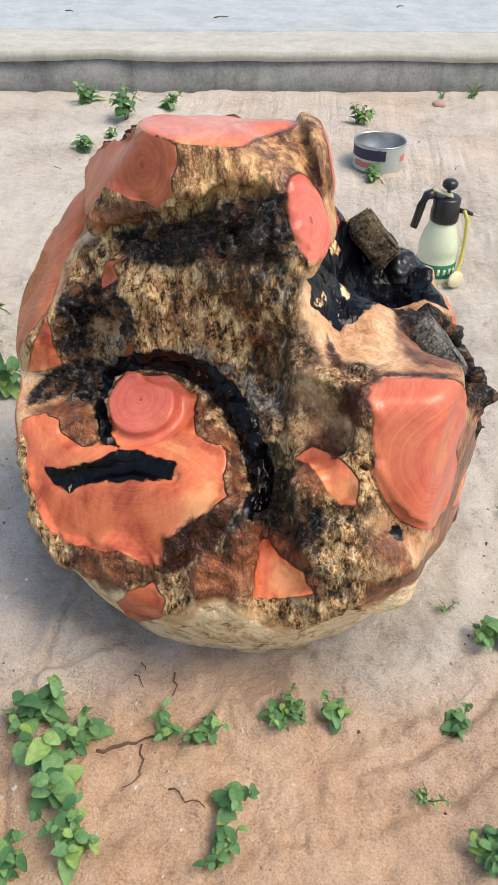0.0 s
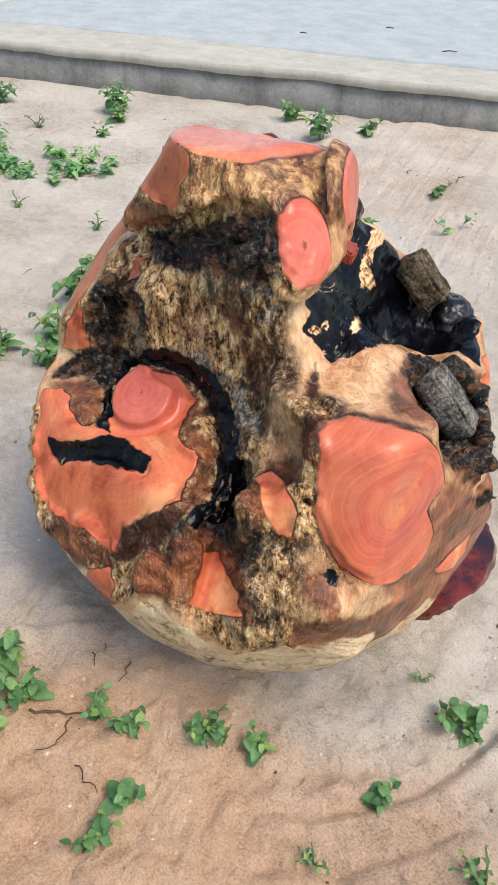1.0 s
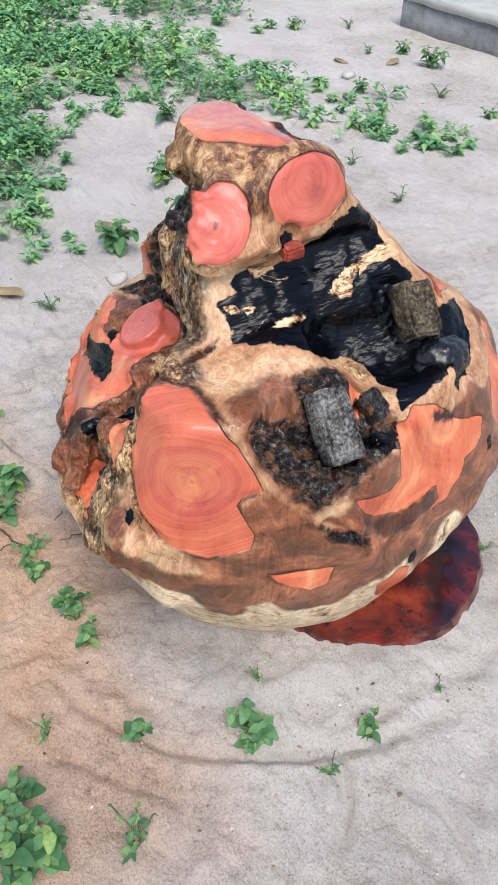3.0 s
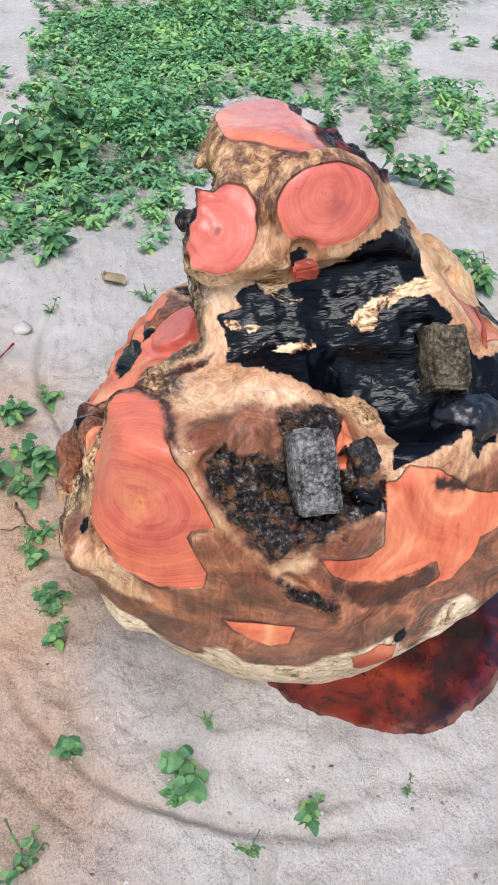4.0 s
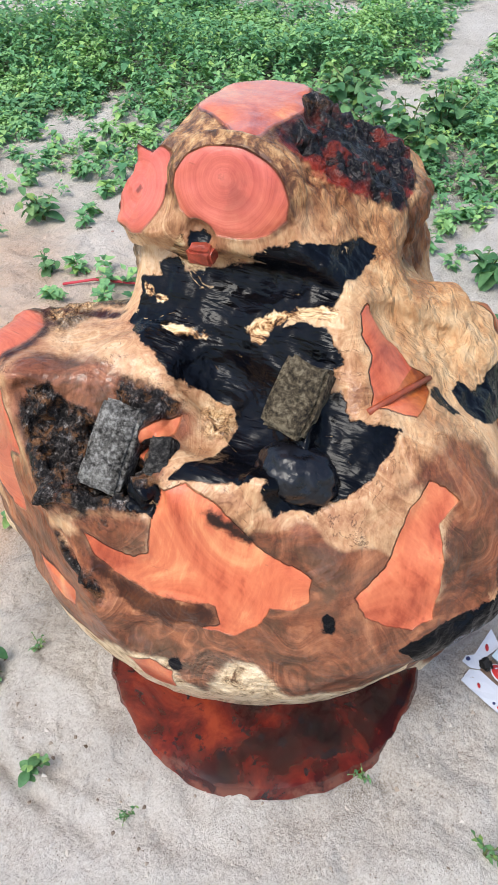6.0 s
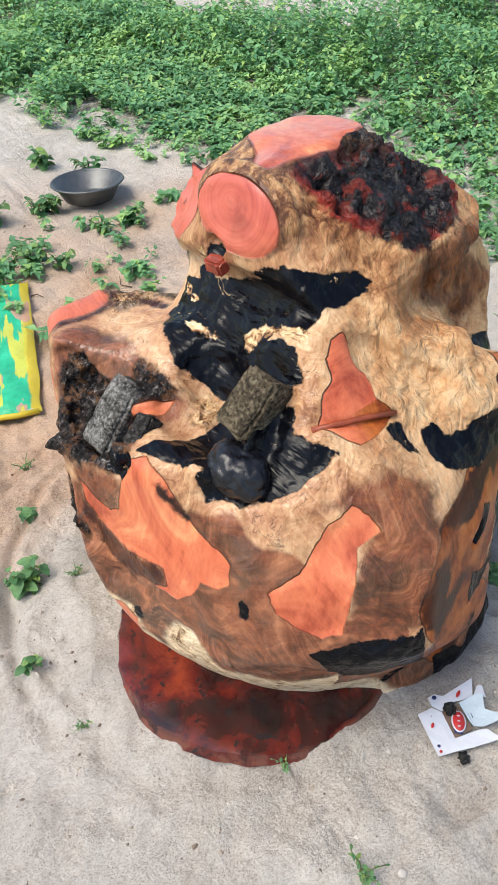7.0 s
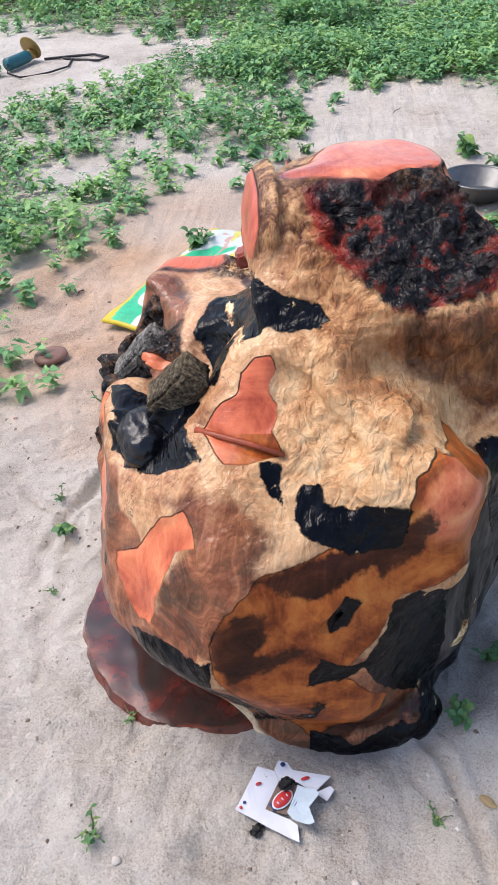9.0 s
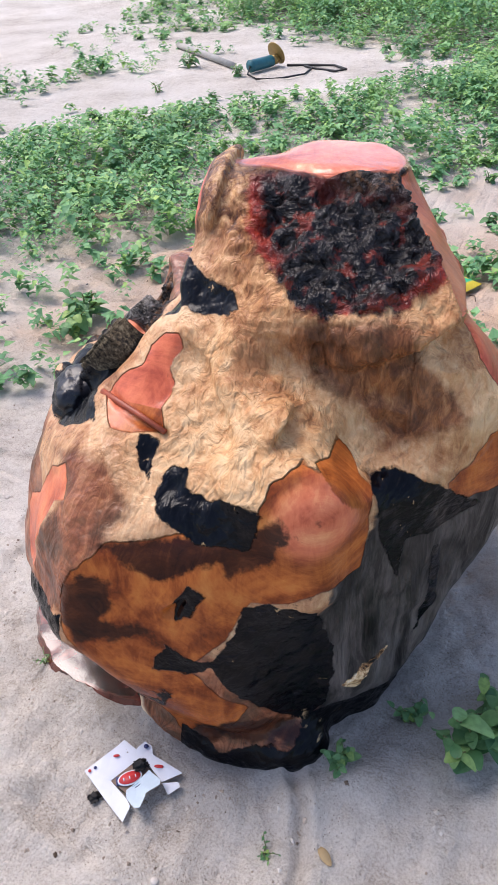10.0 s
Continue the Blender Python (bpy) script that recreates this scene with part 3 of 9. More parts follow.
def build_ground():
    def axis(c):
        s = np.linspace(-1, 1, 601)
        return c + s + 1.6 * s ** 3 + 397.4 * s ** 15
    gx, gy = axis(0.05), axis(1.15)
    X, Y = np.meshgrid(gx, gy, indexing="ij")
    x, y = X.ravel(), Y.ravel()
    z = ground_z(x, y) * (np.hypot(x, y) < 12)
    n = len(gx)
    idx = np.arange(n * n).reshape(n, n)
    faces = np.stack([idx[:-1, :-1], idx[1:, :-1], idx[1:, 1:], idx[:-1, 1:]], -1).reshape(-1, 4)
    ob = ob_from("ground", np.stack([x, y, z], -1), faces, SAND)
    P = np.stack([x, y, 0 * x], -1)
    red = 0.9 * np.exp(-(((x - 0.02) / 0.20) ** 2 + ((y - 0.62) / 0.20) ** 2)) + 0.82 * np.clip((1.05 - y) / 0.5, 0, 1) * np.exp(-((x - 0.2) / 1.4) ** 2 - np.clip(-y - 0.2, 0, 9) ** 2) + 0.28 * np.clip((y - 1.6) / 1.5, 0, 1) * np.clip(1.5 + x, 0, 1) + 0.2 * fbm(P, 3.0, 3, 21)
    # painted shade: a ring of darker sand hugging the stump foot
    foot_shade = np.exp(-((np.hypot(x + 0.01, y - 1.22) - 0.42) / 0.13) ** 2) * (0.75 + 0.5 * fbm(P, 6.0, 2, 8))
    a = ob.data.attributes.new("foot_shade", "FLOAT", "POINT")
    a.data.foreach_set("value", foot_shade.astype(np.float32))
    a = ob.data.attributes.new("red", "FLOAT", "POINT")
    a.data.foreach_set("value", red.astype(np.float32))
    a = ob.data.attributes.new("weedy", "FLOAT", "POINT")
    a.data.foreach_set("value", weediness(x, y).astype(np.float32))
    tagged(ob, "pale dry sand with scuffs, dragged tracks and reddish patches", "ground", kind="structure")


build_ground()


# ---- cement platform behind ----
def build_platform():
    m = pose(-3.42, 3.95, 0, 0, 0, 9.6)
    base = thing("veranda_platform", m, "low cement veranda platform with a cracked mortar edge", "platform", kind="structure")
    L, W, H = 14.0, 6.0, 0.205

    def slab(x0, x1, y0, y1, z0, z1, nx, nz, amp, seed):
        """A long block whose edge line wavers a little."""
        bm = bmesh.new()
        bmesh.ops.create_cube(bm, size=1.0)
        bmesh.ops.bevel(bm, geom=bm.edges[:], offset=0.0008, segments=1, affect="EDGES")
        bmesh.ops.transform(bm, matrix=Matrix.Translation(((x0 + x1) / 2, (y0 + y1) / 2, (z0 + z1) / 2)) @ Matrix.Diagonal((x1 - x0, y1 - y0, z1 - z0, 1)), verts=bm.verts)
        for k in range(1, nx):
            xx = x0 + (x1 - x0) * k / nx
            bmesh.ops.bisect_plane(bm, geom=bm.verts[:] + bm.edges[:] + bm.faces[:], plane_co=(xx, 0, 0), plane_no=(1, 0, 0))
        for v in bm.verts:
            v.co += amp * noise.noise_vector(Vector((v.co.x * 3.1, v.co.y * 3, v.co.z * 3 + seed)))
            v.co.z += amp * 0.6 * noise.noise(Vector((v.co.x * 9, v.co.y * 7, seed)))
        return bm
    part("plinth", slab(0, L, 0.012, W, -0.1, H - 0.045, 90, 1, 0.006, 1), PLINTH, base, "damp grey rendered plinth face")
    part("mortar_edge", slab(-0.01, L, 0.0, 0.47, H - 0.05, H, 260, 1, 0.011, 4), MORTAR, base, "cracked pale mortar edge")
    part("cement_floor", slab(0.0, L, 0.45, W, H - 0.05, H + 0.006, 60, 1, 0.004, 7), CEMENT, base, "smooth bluish cement floor")
    for k, (x, y, a, s) in enumerate(((3.0, 0.75, 20, 0.09), (2.1, 0.9, -10, 0.05), (4.2, 1.1, 35, 0.06), (2.6, 1.3, 5, 0.05))):
        twig = part("twig", tube([(0, 0, 0.006), (s * 0.5, 0.01, 0.009), (s, -0.004, 0.006)], 0.004, 6, 0.6), TWIG)
        twig.matrix_basis = m @ pose(x, y, H + 0.004, 0, 0, a)
        tagged(twig, "dark dry twig lying on the cement floor", "twig", "litter")


TWIG = plain("dry_twig", (0.10, 0.065, 0.045), 0.9)
build_platform()


# ---- the carved stump ----
def hs(P, c, az, el):
    """Signed distance to a sawn plane through c that faces az, el (degrees)."""
    a, e = math.radians(az), math.radians(el)
    n = np.array([math.cos(e) * math.cos(a), math.cos(e) * math.sin(a), math.sin(e)])
    return (P - np.array(c)) @ n


def smax(k, *ds):
    out = ds[0]
    for d in ds[1:]:
        h = np.clip(0.5 + 0.5 * (out - d) / k, 0, 1)
        out = d + (out - d) * h + k * h * (1 - h)
    return out


def smin(k, *ds):
    return -smax(k, *[-d for d in ds])


def ball(P, c, r):
    """Rough signed distance to an ellipsoid."""
    q = (P - np.array(c)) / np.array(r)
    l = np.sqrt((q * q).sum(-1))
    return (l - 1) * min(r) * 0.5 + (l - 1) * np.sqrt((((P - np.array(c)) / np.maximum(l, 1e-3)[:, None]) ** 2).sum(-1)) * 0.5


def cyl(P, c, az, el, r, h):
    """A stub: a short round bar that ends flat at c and runs back h behind it."""
    a, e = math.radians(az), math.radians(el)
    n = np.array([math.cos(e) * math.cos(a), math.cos(e) * math.sin(a), math.sin(e)])
    q = P - np.array(c)
    t = q @ n
    rad = np.sqrt(np.maximum((q * q).sum(-1) - t * t, 0))
    return smax(0.006, rad - r + 0.15 * t, t, -h - t)


def knob(P, c, az, el, rw, rh, roll, h):
    """A sawn branch end: an oval bar that ends flat at c and runs back h behind it."""
    a, e, o = math.radians(az), math.radians(el), math.radians(roll)
    n = np.array([math.cos(e) * math.cos(a), math.cos(e) * math.sin(a), math.sin(e)])
    u = np.array([-math.sin(a), math.cos(a), 0.0])
    w = np.cross(n, u)
    q = P - np.array(c)
    t = q @ n
    x, y = (q @ u) * math.cos(o) + (q @ w) * math.sin(o), (q @ w) * math.cos(o) - (q @ u) * math.sin(o)
    rad = (np.sqrt((x / rw) ** 2 + (y / rh) ** 2) - 1) * min(rw, rh)
    return smax(0.008, rad + 0.7 * t, t, -h - t)


def rod(P, r, *pts):
    """Distance to a round groove along a line of points."""
    best = np.full(len(P), 9.0)
    for a, b in zip(pts, pts[1:]):
        a, b = np.array(a), np.array(b)
        t = np.clip(((P - a) @ (b - a)) / ((b - a) @ (b - a)), 0, 1)
        best = np.minimum(best, np.sqrt(((P - a - t[:, None] * (b - a)) ** 2).sum(-1)))
    return best - r


# gentle swells and dents of the skin: centre, height
SWELLS = ((0.28, 0.85, 0.17, 0.027), (0.27, 1.06, 0.57, -0.015), (0.07, 1.26, 0.68, -0.009), (0.42, 1.22, 0.26, -0.011), (0.25, 1.14, 0.55, -0.018), (0.06, 1.42, 0.68, 0.016), (0.22, 1.62, 0.41, 0.014), (0.11, 1.24, 0.63, -0.007), (0.29, 1.31, 0.54, 0.023), (0.18, 1.23, 0.53, 0.035), (0.34, 1.33, 0.52, 0.005), (-0.20, 1.24, 0.83, -0.020), (-0.19, 1.36, 0.77, 0.008), (-0.24, 1.39, 0.69, 0.005), (-0.16, 1.43, 0.63, 0.013), (-0.07, 1.27, 0.83, -0.007), (-0.20, 1.39, 0.68, 0.010), (-0.06, 1.63, 0.40, 0.011), (-0.23, 1.57, 0.40, 0.031), (-0.27, 1.49, 0.13, 0.017), (-0.13, 1.08, 0.64, -0.015), (-0.28, 1.14, 0.60, -0.016), (-0.08, 0.96, 0.44, 0.025), (0.00, 0.86, 0.40, 0.011), (0.05, 0.95, 0.46, 0.013))


def stump_forms(P):
    foot_r = np.sqrt((P[:, 0] + 0.026) ** 2 + ((P[:, 1] - 1.212) / np.where(P[:, 1] > 1.225, 1.052, 0.979)) ** 2)
    cone = (foot_r - 0.361 - 0.455 * P[:, 2]) * 0.88
    west = hs(P, (-0.368, 1.112, 0.590), -163.4, 32.3)
    low_west = smax(0.03, hs(P, (-0.373, 1.201, 0.249), 180.2, -20.1), hs(P, (-0.431, 0.954, 0.279), -149.8, -6.6))
    big = hs(P, (0.296, 0.894, 0.484), -23.7, 2.5)
    star = hs(P, (0.358, 1.331, 0.444), 14.5, 9.4)
    low = hs(P, (0.407, 1.233, 0.292), -7.9, -3.3)
    ne = hs(P, (0.203, 1.608, 0.403), 49.7, 21.5)
    nn = hs(P, (-0.016, 1.635, 0.432), 107.8, 10.9)
    nlow = hs(P, (-0.144, 1.633, 0.306), 120.7, 0.5)
    nw = hs(P, (-0.298, 1.428, 0.299), 139.9, -2.2)
    tri = hs(P, (-0.044, 0.789, 0.285), -109.9, 24.3)
    slope_n = hs(P, (-0.007, 1.476, 0.605), 95.6, 50.6)
    sides = smax(0.02, cone, big, star, low, ne, nn, nlow, nw, tri, low_west)
    floor_cut = -P[:, 2] - 0.02
    # the broad foot with its sawn faces
    body = smax(0.025, sides, west, slope_n,
                hs(P, (0.286, 1.374, 0.523), 27.0, 67.7), hs(P, (0.003, 0.981, 0.431), -106.9, 42.0), P[:, 2] - 0.62)
    # lobe with the broad ringed face
    lobe_a = smax(0.03, cone, big, hs(P, (0.195, 1.033, 0.585), -20.5, 92.9), hs(P, (0.114, 0.851, 0.494), -158.9, 8.5),
                  hs(P, (0.197, 0.823, 0.394), -86.6, 18.9), hs(P, (0.191, 1.106, 0.582), 78.3, 29.1))
    # lobe with the patched face and the small stub
    lobe_b = smax(0.018, cone, low_west, hs(P, (-0.230, 0.920, 0.398), -115.1, 40.4), tri, hs(P, (-0.300, 1.065, 0.427), -103.6, 78.3),
                  hs(P, (0.015, 0.866, 0.414), -14.0, 10.4), P[:, 1] - 1.25)
    stub = cyl(P, (-0.194, 1.016, 0.459), -105.0, 58.0, 0.058, 0.120)
    # neck and head
    neck = smax(0.03, sides, hs(P, (-0.059, 1.052, 0.698), -95.7, -3.0), hs(P, (0.083, 1.036, 0.649), -43.6, 29.2), hs(P, (0.122, 1.200, 0.625), -8.0, 40.1),
                hs(P, (0.127, 1.386, 0.678), 40.2, 44.8), slope_n, hs(P, (-0.286, 1.383, 0.702), 125.4, 29.2), west,
                hs(P, (-0.247, 1.161, 0.683), -127.0, 43.6), hs(P, (-0.120, 1.369, 0.753), 103.2, 51.0))
    head = smax(0.012, P[:, 2] - 0.879, hs(P, (0.022, 1.149, 0.859), -25.0, 66.0), hs(P, (-0.034, 1.325, 0.824), 75.0, 62.0), hs(P, (0.065, 1.059, 0.777), -27.4, 29.8), hs(P, (0.086, 1.224, 0.816), 12.1, 10.5),
                hs(P, (-0.030, 1.056, 0.813), -87.6, 32.4), hs(P, (0.019, 1.351, 0.753), 73.2, 39.6), west, hs(P, (-0.188, 1.114, 0.809), -126.3, 11.2),
                hs(P, (-0.215, 1.302, 0.799), 101.9, 50.0), hs(P, (-0.002, 1.047, 0.742), -98.1, -56.2), hs(P, (0.065, 1.050, 0.702), -29.9, -40.0),
                hs(P, (0.092, 1.198, 0.719), 8.7, -44.6), hs(P, (-0.249, 1.200, 0.674), 177.0, -56.4))
    d = smin(0.025, body, neck, lobe_a)
    d = smin(0.012, d, lobe_b, stub)
    d = smin(0.02, d, head, ball(P, (0.019, 1.071, 0.664), (0.057, 0.041, 0.094)))
    d = smin(0.03, d, ball(P, (0.242, 1.389, 0.556), (0.076, 0.040, 0.082)), ball(P, (-0.151, 1.508, 0.515), (0.098, 0.069, 0.081)))
    d = smax(0.012, d, P[:, 2] - 0.879, hs(P, (0.022, 1.149, 0.861), -25.0, 66.0), hs(P, (-0.034, 1.325, 0.826), 75.0, 62.0))
    d = smin(0.02, d, ball(P, (-0.056, 1.558, 0.010), (0.180, 0.089, 0.079)))
    # the two ringed branch ends on the head
    d = smin(0.008, d, knob(P, (0.091, 1.222, 0.814), 12.1, 10.5, 0.075, 0.053, -8.0, 0.03), knob(P, (0.074, 1.069, 0.779), -27.4, 29.8, 0.044, 0.059, -14.0, 0.03))
    d = smin(0.03, d, ball(P, (0.026, 1.215, 0.800), (0.052, 0.072, 0.060)))
    # rounded lumps round the southern foot
    d = smin(0.012, d, ball(P, (-0.207, 0.852, 0.245), (0.060, 0.038, 0.050)), ball(P, (-0.045, 0.806, 0.268), (0.050, 0.038, 0.055)),
             ball(P, (0.222, 0.822, 0.322), (0.058, 0.040, 0.060)), ball(P, (0.105, 0.862, 0.420), (0.036, 0.036, 0.062)), ball(P, (0.020, 0.815, 0.175), (0.120, 0.040, 0.055)))
    # hollows
    d = smax(0.02, d, -ball(P, (0.170, 0.770, 0.020), (0.060, 0.060, 0.080)))
    d = smax(0.03, d, -ball(P, (0.184, 1.244, 0.566), (0.055, 0.061, 0.087)))
    d = smax(0.03, d, -ball(P, (-0.283, 1.109, 0.518), (0.062, 0.052, 0.070)))
    d = smax(0.06, d, -ball(P, (-0.182, 1.434, 0.672), (0.096, 0.056, 0.051)))
    d = smax(0.03, d, -ball(P, (0.087, 0.892, 0.542), (0.076, 0.062, 0.080)))
    d = smax(0.06, d, -ball(P, (-0.277, 1.438, 0.612), (0.080, 0.069, 0.083)))
    d = smax(0.035, d, -ball(P, (0.250, 1.304, 0.581), (0.094, 0.100, 0.079)))
    d = smax(0.02, d, -ball(P, (0.358, 1.133, 0.563), (0.072, 0.137, 0.098)))
    d = smax(0.01, d, -ball(P, (-0.094, 1.055, 0.752), (0.102, 0.038, 0.050)))
    d = smax(0.02, d, -ball(P, (0.285, 1.398, 0.610), (0.055, 0.036, 0.056)))
    # socket round the wedged stone
    d = smax(0.008, d, -ball(P, (0.325, 1.164, 0.512), (0.052, 0.050, 0.080)))
    # saw cuts, clefts and knot holes
    d = smax(0.012, d, -rod(P, 0.024, (-0.176, 1.069, 0.489), (-0.110, 1.057, 0.480), (-0.045, 1.004, 0.440), (-0.012, 0.940, 0.416), (0.001, 0.873, 0.404)))
    d = smax(0.012, d, -rod(P, 0.013, (-0.329, 0.925, 0.346), (-0.254, 0.916, 0.378), (-0.186, 0.919, 0.402), (-0.121, 0.898, 0.403)))
    d = smax(0.012, d, -rod(P, 0.005, (0.149, 1.476, 0.599), (0.101, 1.503, 0.591), (0.029, 1.519, 0.580)))
    d = smax(0.012, d, -rod(P, 0.010, (0.401, 1.111, 0.388), (0.419, 1.157, 0.349), (0.430, 1.194, 0.322)))
    d = smax(0.012, d, -rod(P, 0.007, (0.118, 0.921, 0.480), (0.191, 0.852, 0.482), (0.223, 0.836, 0.429), (0.294, 0.857, 0.361)))
    d = smax(0.012, d, -rod(P, 0.030, (-0.235, 1.145, 0.695), (-0.117, 1.092, 0.757), (-0.052, 1.048, 0.800), (-0.014, 1.058, 0.806)))
    d = smax(0.012, d, -rod(P, 0.016, (0.107, 1.181, 0.755), (0.106, 1.189, 0.751)))
    d = smax(0.012, d, -rod(P, 0.026, (0.034, 0.956, 0.420), (0.045, 0.912, 0.372), (0.018, 0.843, 0.372)))
    d = smax(0.012, d, -rod(P, 0.02, (-0.263, 1.061, 0.433), (-0.260, 0.995, 0.415)))
    d = smax(0.012, d, -rod(P, 0.013, (0.283, 1.122, 0.564), (0.298, 1.122, 0.501), (0.336, 1.129, 0.461)))
    d = smax(0.012, d, -rod(P, 0.013, (0.177, 1.223, 0.487), (0.306, 1.213, 0.525), (0.339, 1.218, 0.491)))
    d = smax(0.012, d, -rod(P, 0.016, (0.369, 1.135, 0.467), (0.335, 1.178, 0.438), (0.358, 1.209, 0.482)))
    d = smax(0.012, d, -rod(P, 0.010, (0.322, 1.016, 0.563), (0.323, 1.039, 0.511), (0.361, 1.080, 0.474)))
    d = smax(0.012, d, -rod(P, 0.018, (0.361, 1.264, 0.505), (0.372, 1.250, 0.488)))
    d = smax(0.012, d, -rod(P, 0.014, (-0.033, 1.650, 0.367), (-0.060, 1.633, 0.405)))
    d = smax(0.012, d, -rod(P, 0.014, (-0.123, 1.256, 0.853), (-0.146, 1.235, 0.866)))
    for x, y, z, height in SWELLS:
        d = d - height * np.exp(-((P - np.array((x, y, z))) ** 2).sum(-1) / 0.055 ** 2)
    d = np.maximum(d, P[:, 2] - 0.881)
    return smax(0.01, d, floor_cut)

PATCHES = []


def patch(kind, *corners):
    """A patch of one kind of wood, bounded by corners on the surface."""
    C = np.array(corners)
    c = C.mean(0)
    n = sum(np.cross(C[i - 1] - c, C[i] - c) for i in range(len(C)))
    n = n / np.linalg.norm(n)
    u = np.cross(n, (0.31, 0.22, 0.92))
    u /= np.linalg.norm(u)
    w = np.cross(n, u)
    PATCHES.append((kind, c, n, u, w, np.stack([(C - c) @ u, (C - c) @ w], -1), np.abs((C - c) @ n).max() + 0.030))


patch("char", (0.078, 1.051, 0.643), (0.086, 1.097, 0.651), (0.076, 1.090, 0.669), (0.067, 1.102, 0.681), (0.079, 1.133, 0.696), (0.076, 1.138, 0.669), (0.072, 1.179, 0.680), (0.065, 1.213, 0.693), (0.078, 1.261, 0.722), (0.082, 1.297, 0.733), (0.077, 1.329, 0.744), (0.036, 1.353, 0.746), (-0.016, 1.370, 0.743), (-0.038, 1.393, 0.725), (-0.001, 1.392, 0.717), (0.058, 1.388, 0.709), (0.076, 1.383, 0.695), (0.095, 1.381, 0.685), (0.098, 1.338, 0.676), (0.104, 1.306, 0.658), (0.113, 1.273, 0.637), (0.133, 1.289, 0.617), (0.132, 1.234, 0.594), (0.153, 1.177, 0.607), (0.157, 1.146, 0.609), (0.141, 1.112, 0.610), (0.106, 1.074, 0.621))
patch("char", (0.157, 1.146, 0.609), (0.137, 1.208, 0.604), (0.131, 1.288, 0.621), (0.118, 1.297, 0.640), (0.110, 1.341, 0.663), (0.111, 1.388, 0.671), (0.121, 1.402, 0.657), (0.134, 1.425, 0.636), (0.150, 1.406, 0.624), (0.164, 1.404, 0.611), (0.189, 1.432, 0.584), (0.188, 1.367, 0.547), (0.196, 1.295, 0.518), (0.169, 1.274, 0.526), (0.166, 1.245, 0.528), (0.182, 1.213, 0.549), (0.200, 1.193, 0.574), (0.197, 1.165, 0.592), (0.178, 1.149, 0.603))
patch("char", (0.187, 1.293, 0.521), (0.182, 1.366, 0.553), (0.157, 1.432, 0.613), (0.161, 1.441, 0.607), (0.173, 1.449, 0.592), (0.178, 1.463, 0.583), (0.146, 1.518, 0.570), (0.178, 1.516, 0.554), (0.218, 1.509, 0.531), (0.245, 1.490, 0.522), (0.262, 1.473, 0.516), (0.285, 1.458, 0.508), (0.296, 1.428, 0.512), (0.312, 1.405, 0.542), (0.297, 1.396, 0.552), (0.316, 1.381, 0.551), (0.300, 1.345, 0.536), (0.305, 1.313, 0.540), (0.302, 1.294, 0.538), (0.230, 1.296, 0.512))
patch("char", (0.133, 1.066, 0.592), (0.086, 1.072, 0.648), (0.073, 1.152, 0.676), (0.062, 1.254, 0.703), (0.036, 1.354, 0.745), (-0.024, 1.374, 0.742), (-0.023, 1.398, 0.714), (0.023, 1.395, 0.710), (0.075, 1.379, 0.697), (0.102, 1.333, 0.670), (0.125, 1.313, 0.638), (0.140, 1.214, 0.594), (0.179, 1.181, 0.593), (0.195, 1.167, 0.592))
patch("char", (0.342, 1.274, 0.528), (0.313, 1.282, 0.538), (0.267, 1.312, 0.522), (0.217, 1.315, 0.513), (0.220, 1.429, 0.569), (0.197, 1.442, 0.572), (0.176, 1.476, 0.579), (0.165, 1.505, 0.570), (0.191, 1.497, 0.556), (0.217, 1.488, 0.540), (0.250, 1.490, 0.518), (0.280, 1.453, 0.511), (0.313, 1.418, 0.505), (0.317, 1.398, 0.540), (0.306, 1.399, 0.553), (0.321, 1.342, 0.533))
patch("chip", (0.113, 1.260, 0.632), (0.103, 1.288, 0.652), (0.098, 1.313, 0.667), (0.096, 1.337, 0.678), (0.092, 1.370, 0.689), (0.093, 1.389, 0.685), (0.105, 1.389, 0.675), (0.106, 1.349, 0.670), (0.108, 1.324, 0.659), (0.116, 1.306, 0.645), (0.131, 1.297, 0.626), (0.127, 1.280, 0.622))
patch("chip", (0.144, 1.127, 0.613), (0.134, 1.171, 0.616), (0.129, 1.211, 0.612), (0.135, 1.208, 0.606), (0.149, 1.166, 0.610))
patch("chip", (0.091, 1.069, 0.637), (0.095, 1.083, 0.637), (0.102, 1.093, 0.631), (0.100, 1.080, 0.630))
patch("chip", (0.102, 1.099, 0.632), (0.101, 1.112, 0.636), (0.105, 1.123, 0.632), (0.107, 1.109, 0.628))
patch("chip", (0.081, 1.119, 0.697), (0.115, 1.148, 0.743), (0.112, 1.160, 0.748), (0.083, 1.153, 0.703), (0.072, 1.169, 0.679), (0.075, 1.137, 0.671), (0.072, 1.125, 0.688))
patch("char", (0.103, 1.166, 0.751), (0.091, 1.182, 0.754), (0.093, 1.196, 0.743), (0.100, 1.191, 0.732), (0.108, 1.167, 0.732))
patch("bark", (0.173, 1.233, 0.530), (0.169, 1.274, 0.526), (0.191, 1.294, 0.520), (0.226, 1.291, 0.513), (0.230, 1.265, 0.520), (0.210, 1.241, 0.532))
patch("brown", (0.286, 0.981, 0.589), (0.252, 1.001, 0.584), (0.229, 1.075, 0.585), (0.231, 1.131, 0.572), (0.220, 1.217, 0.551), (0.223, 1.245, 0.532), (0.301, 1.253, 0.533), (0.347, 1.259, 0.521), (0.365, 1.260, 0.475), (0.389, 1.195, 0.467), (0.401, 1.117, 0.434), (0.388, 1.082, 0.409), (0.366, 1.035, 0.466), (0.341, 1.008, 0.523))
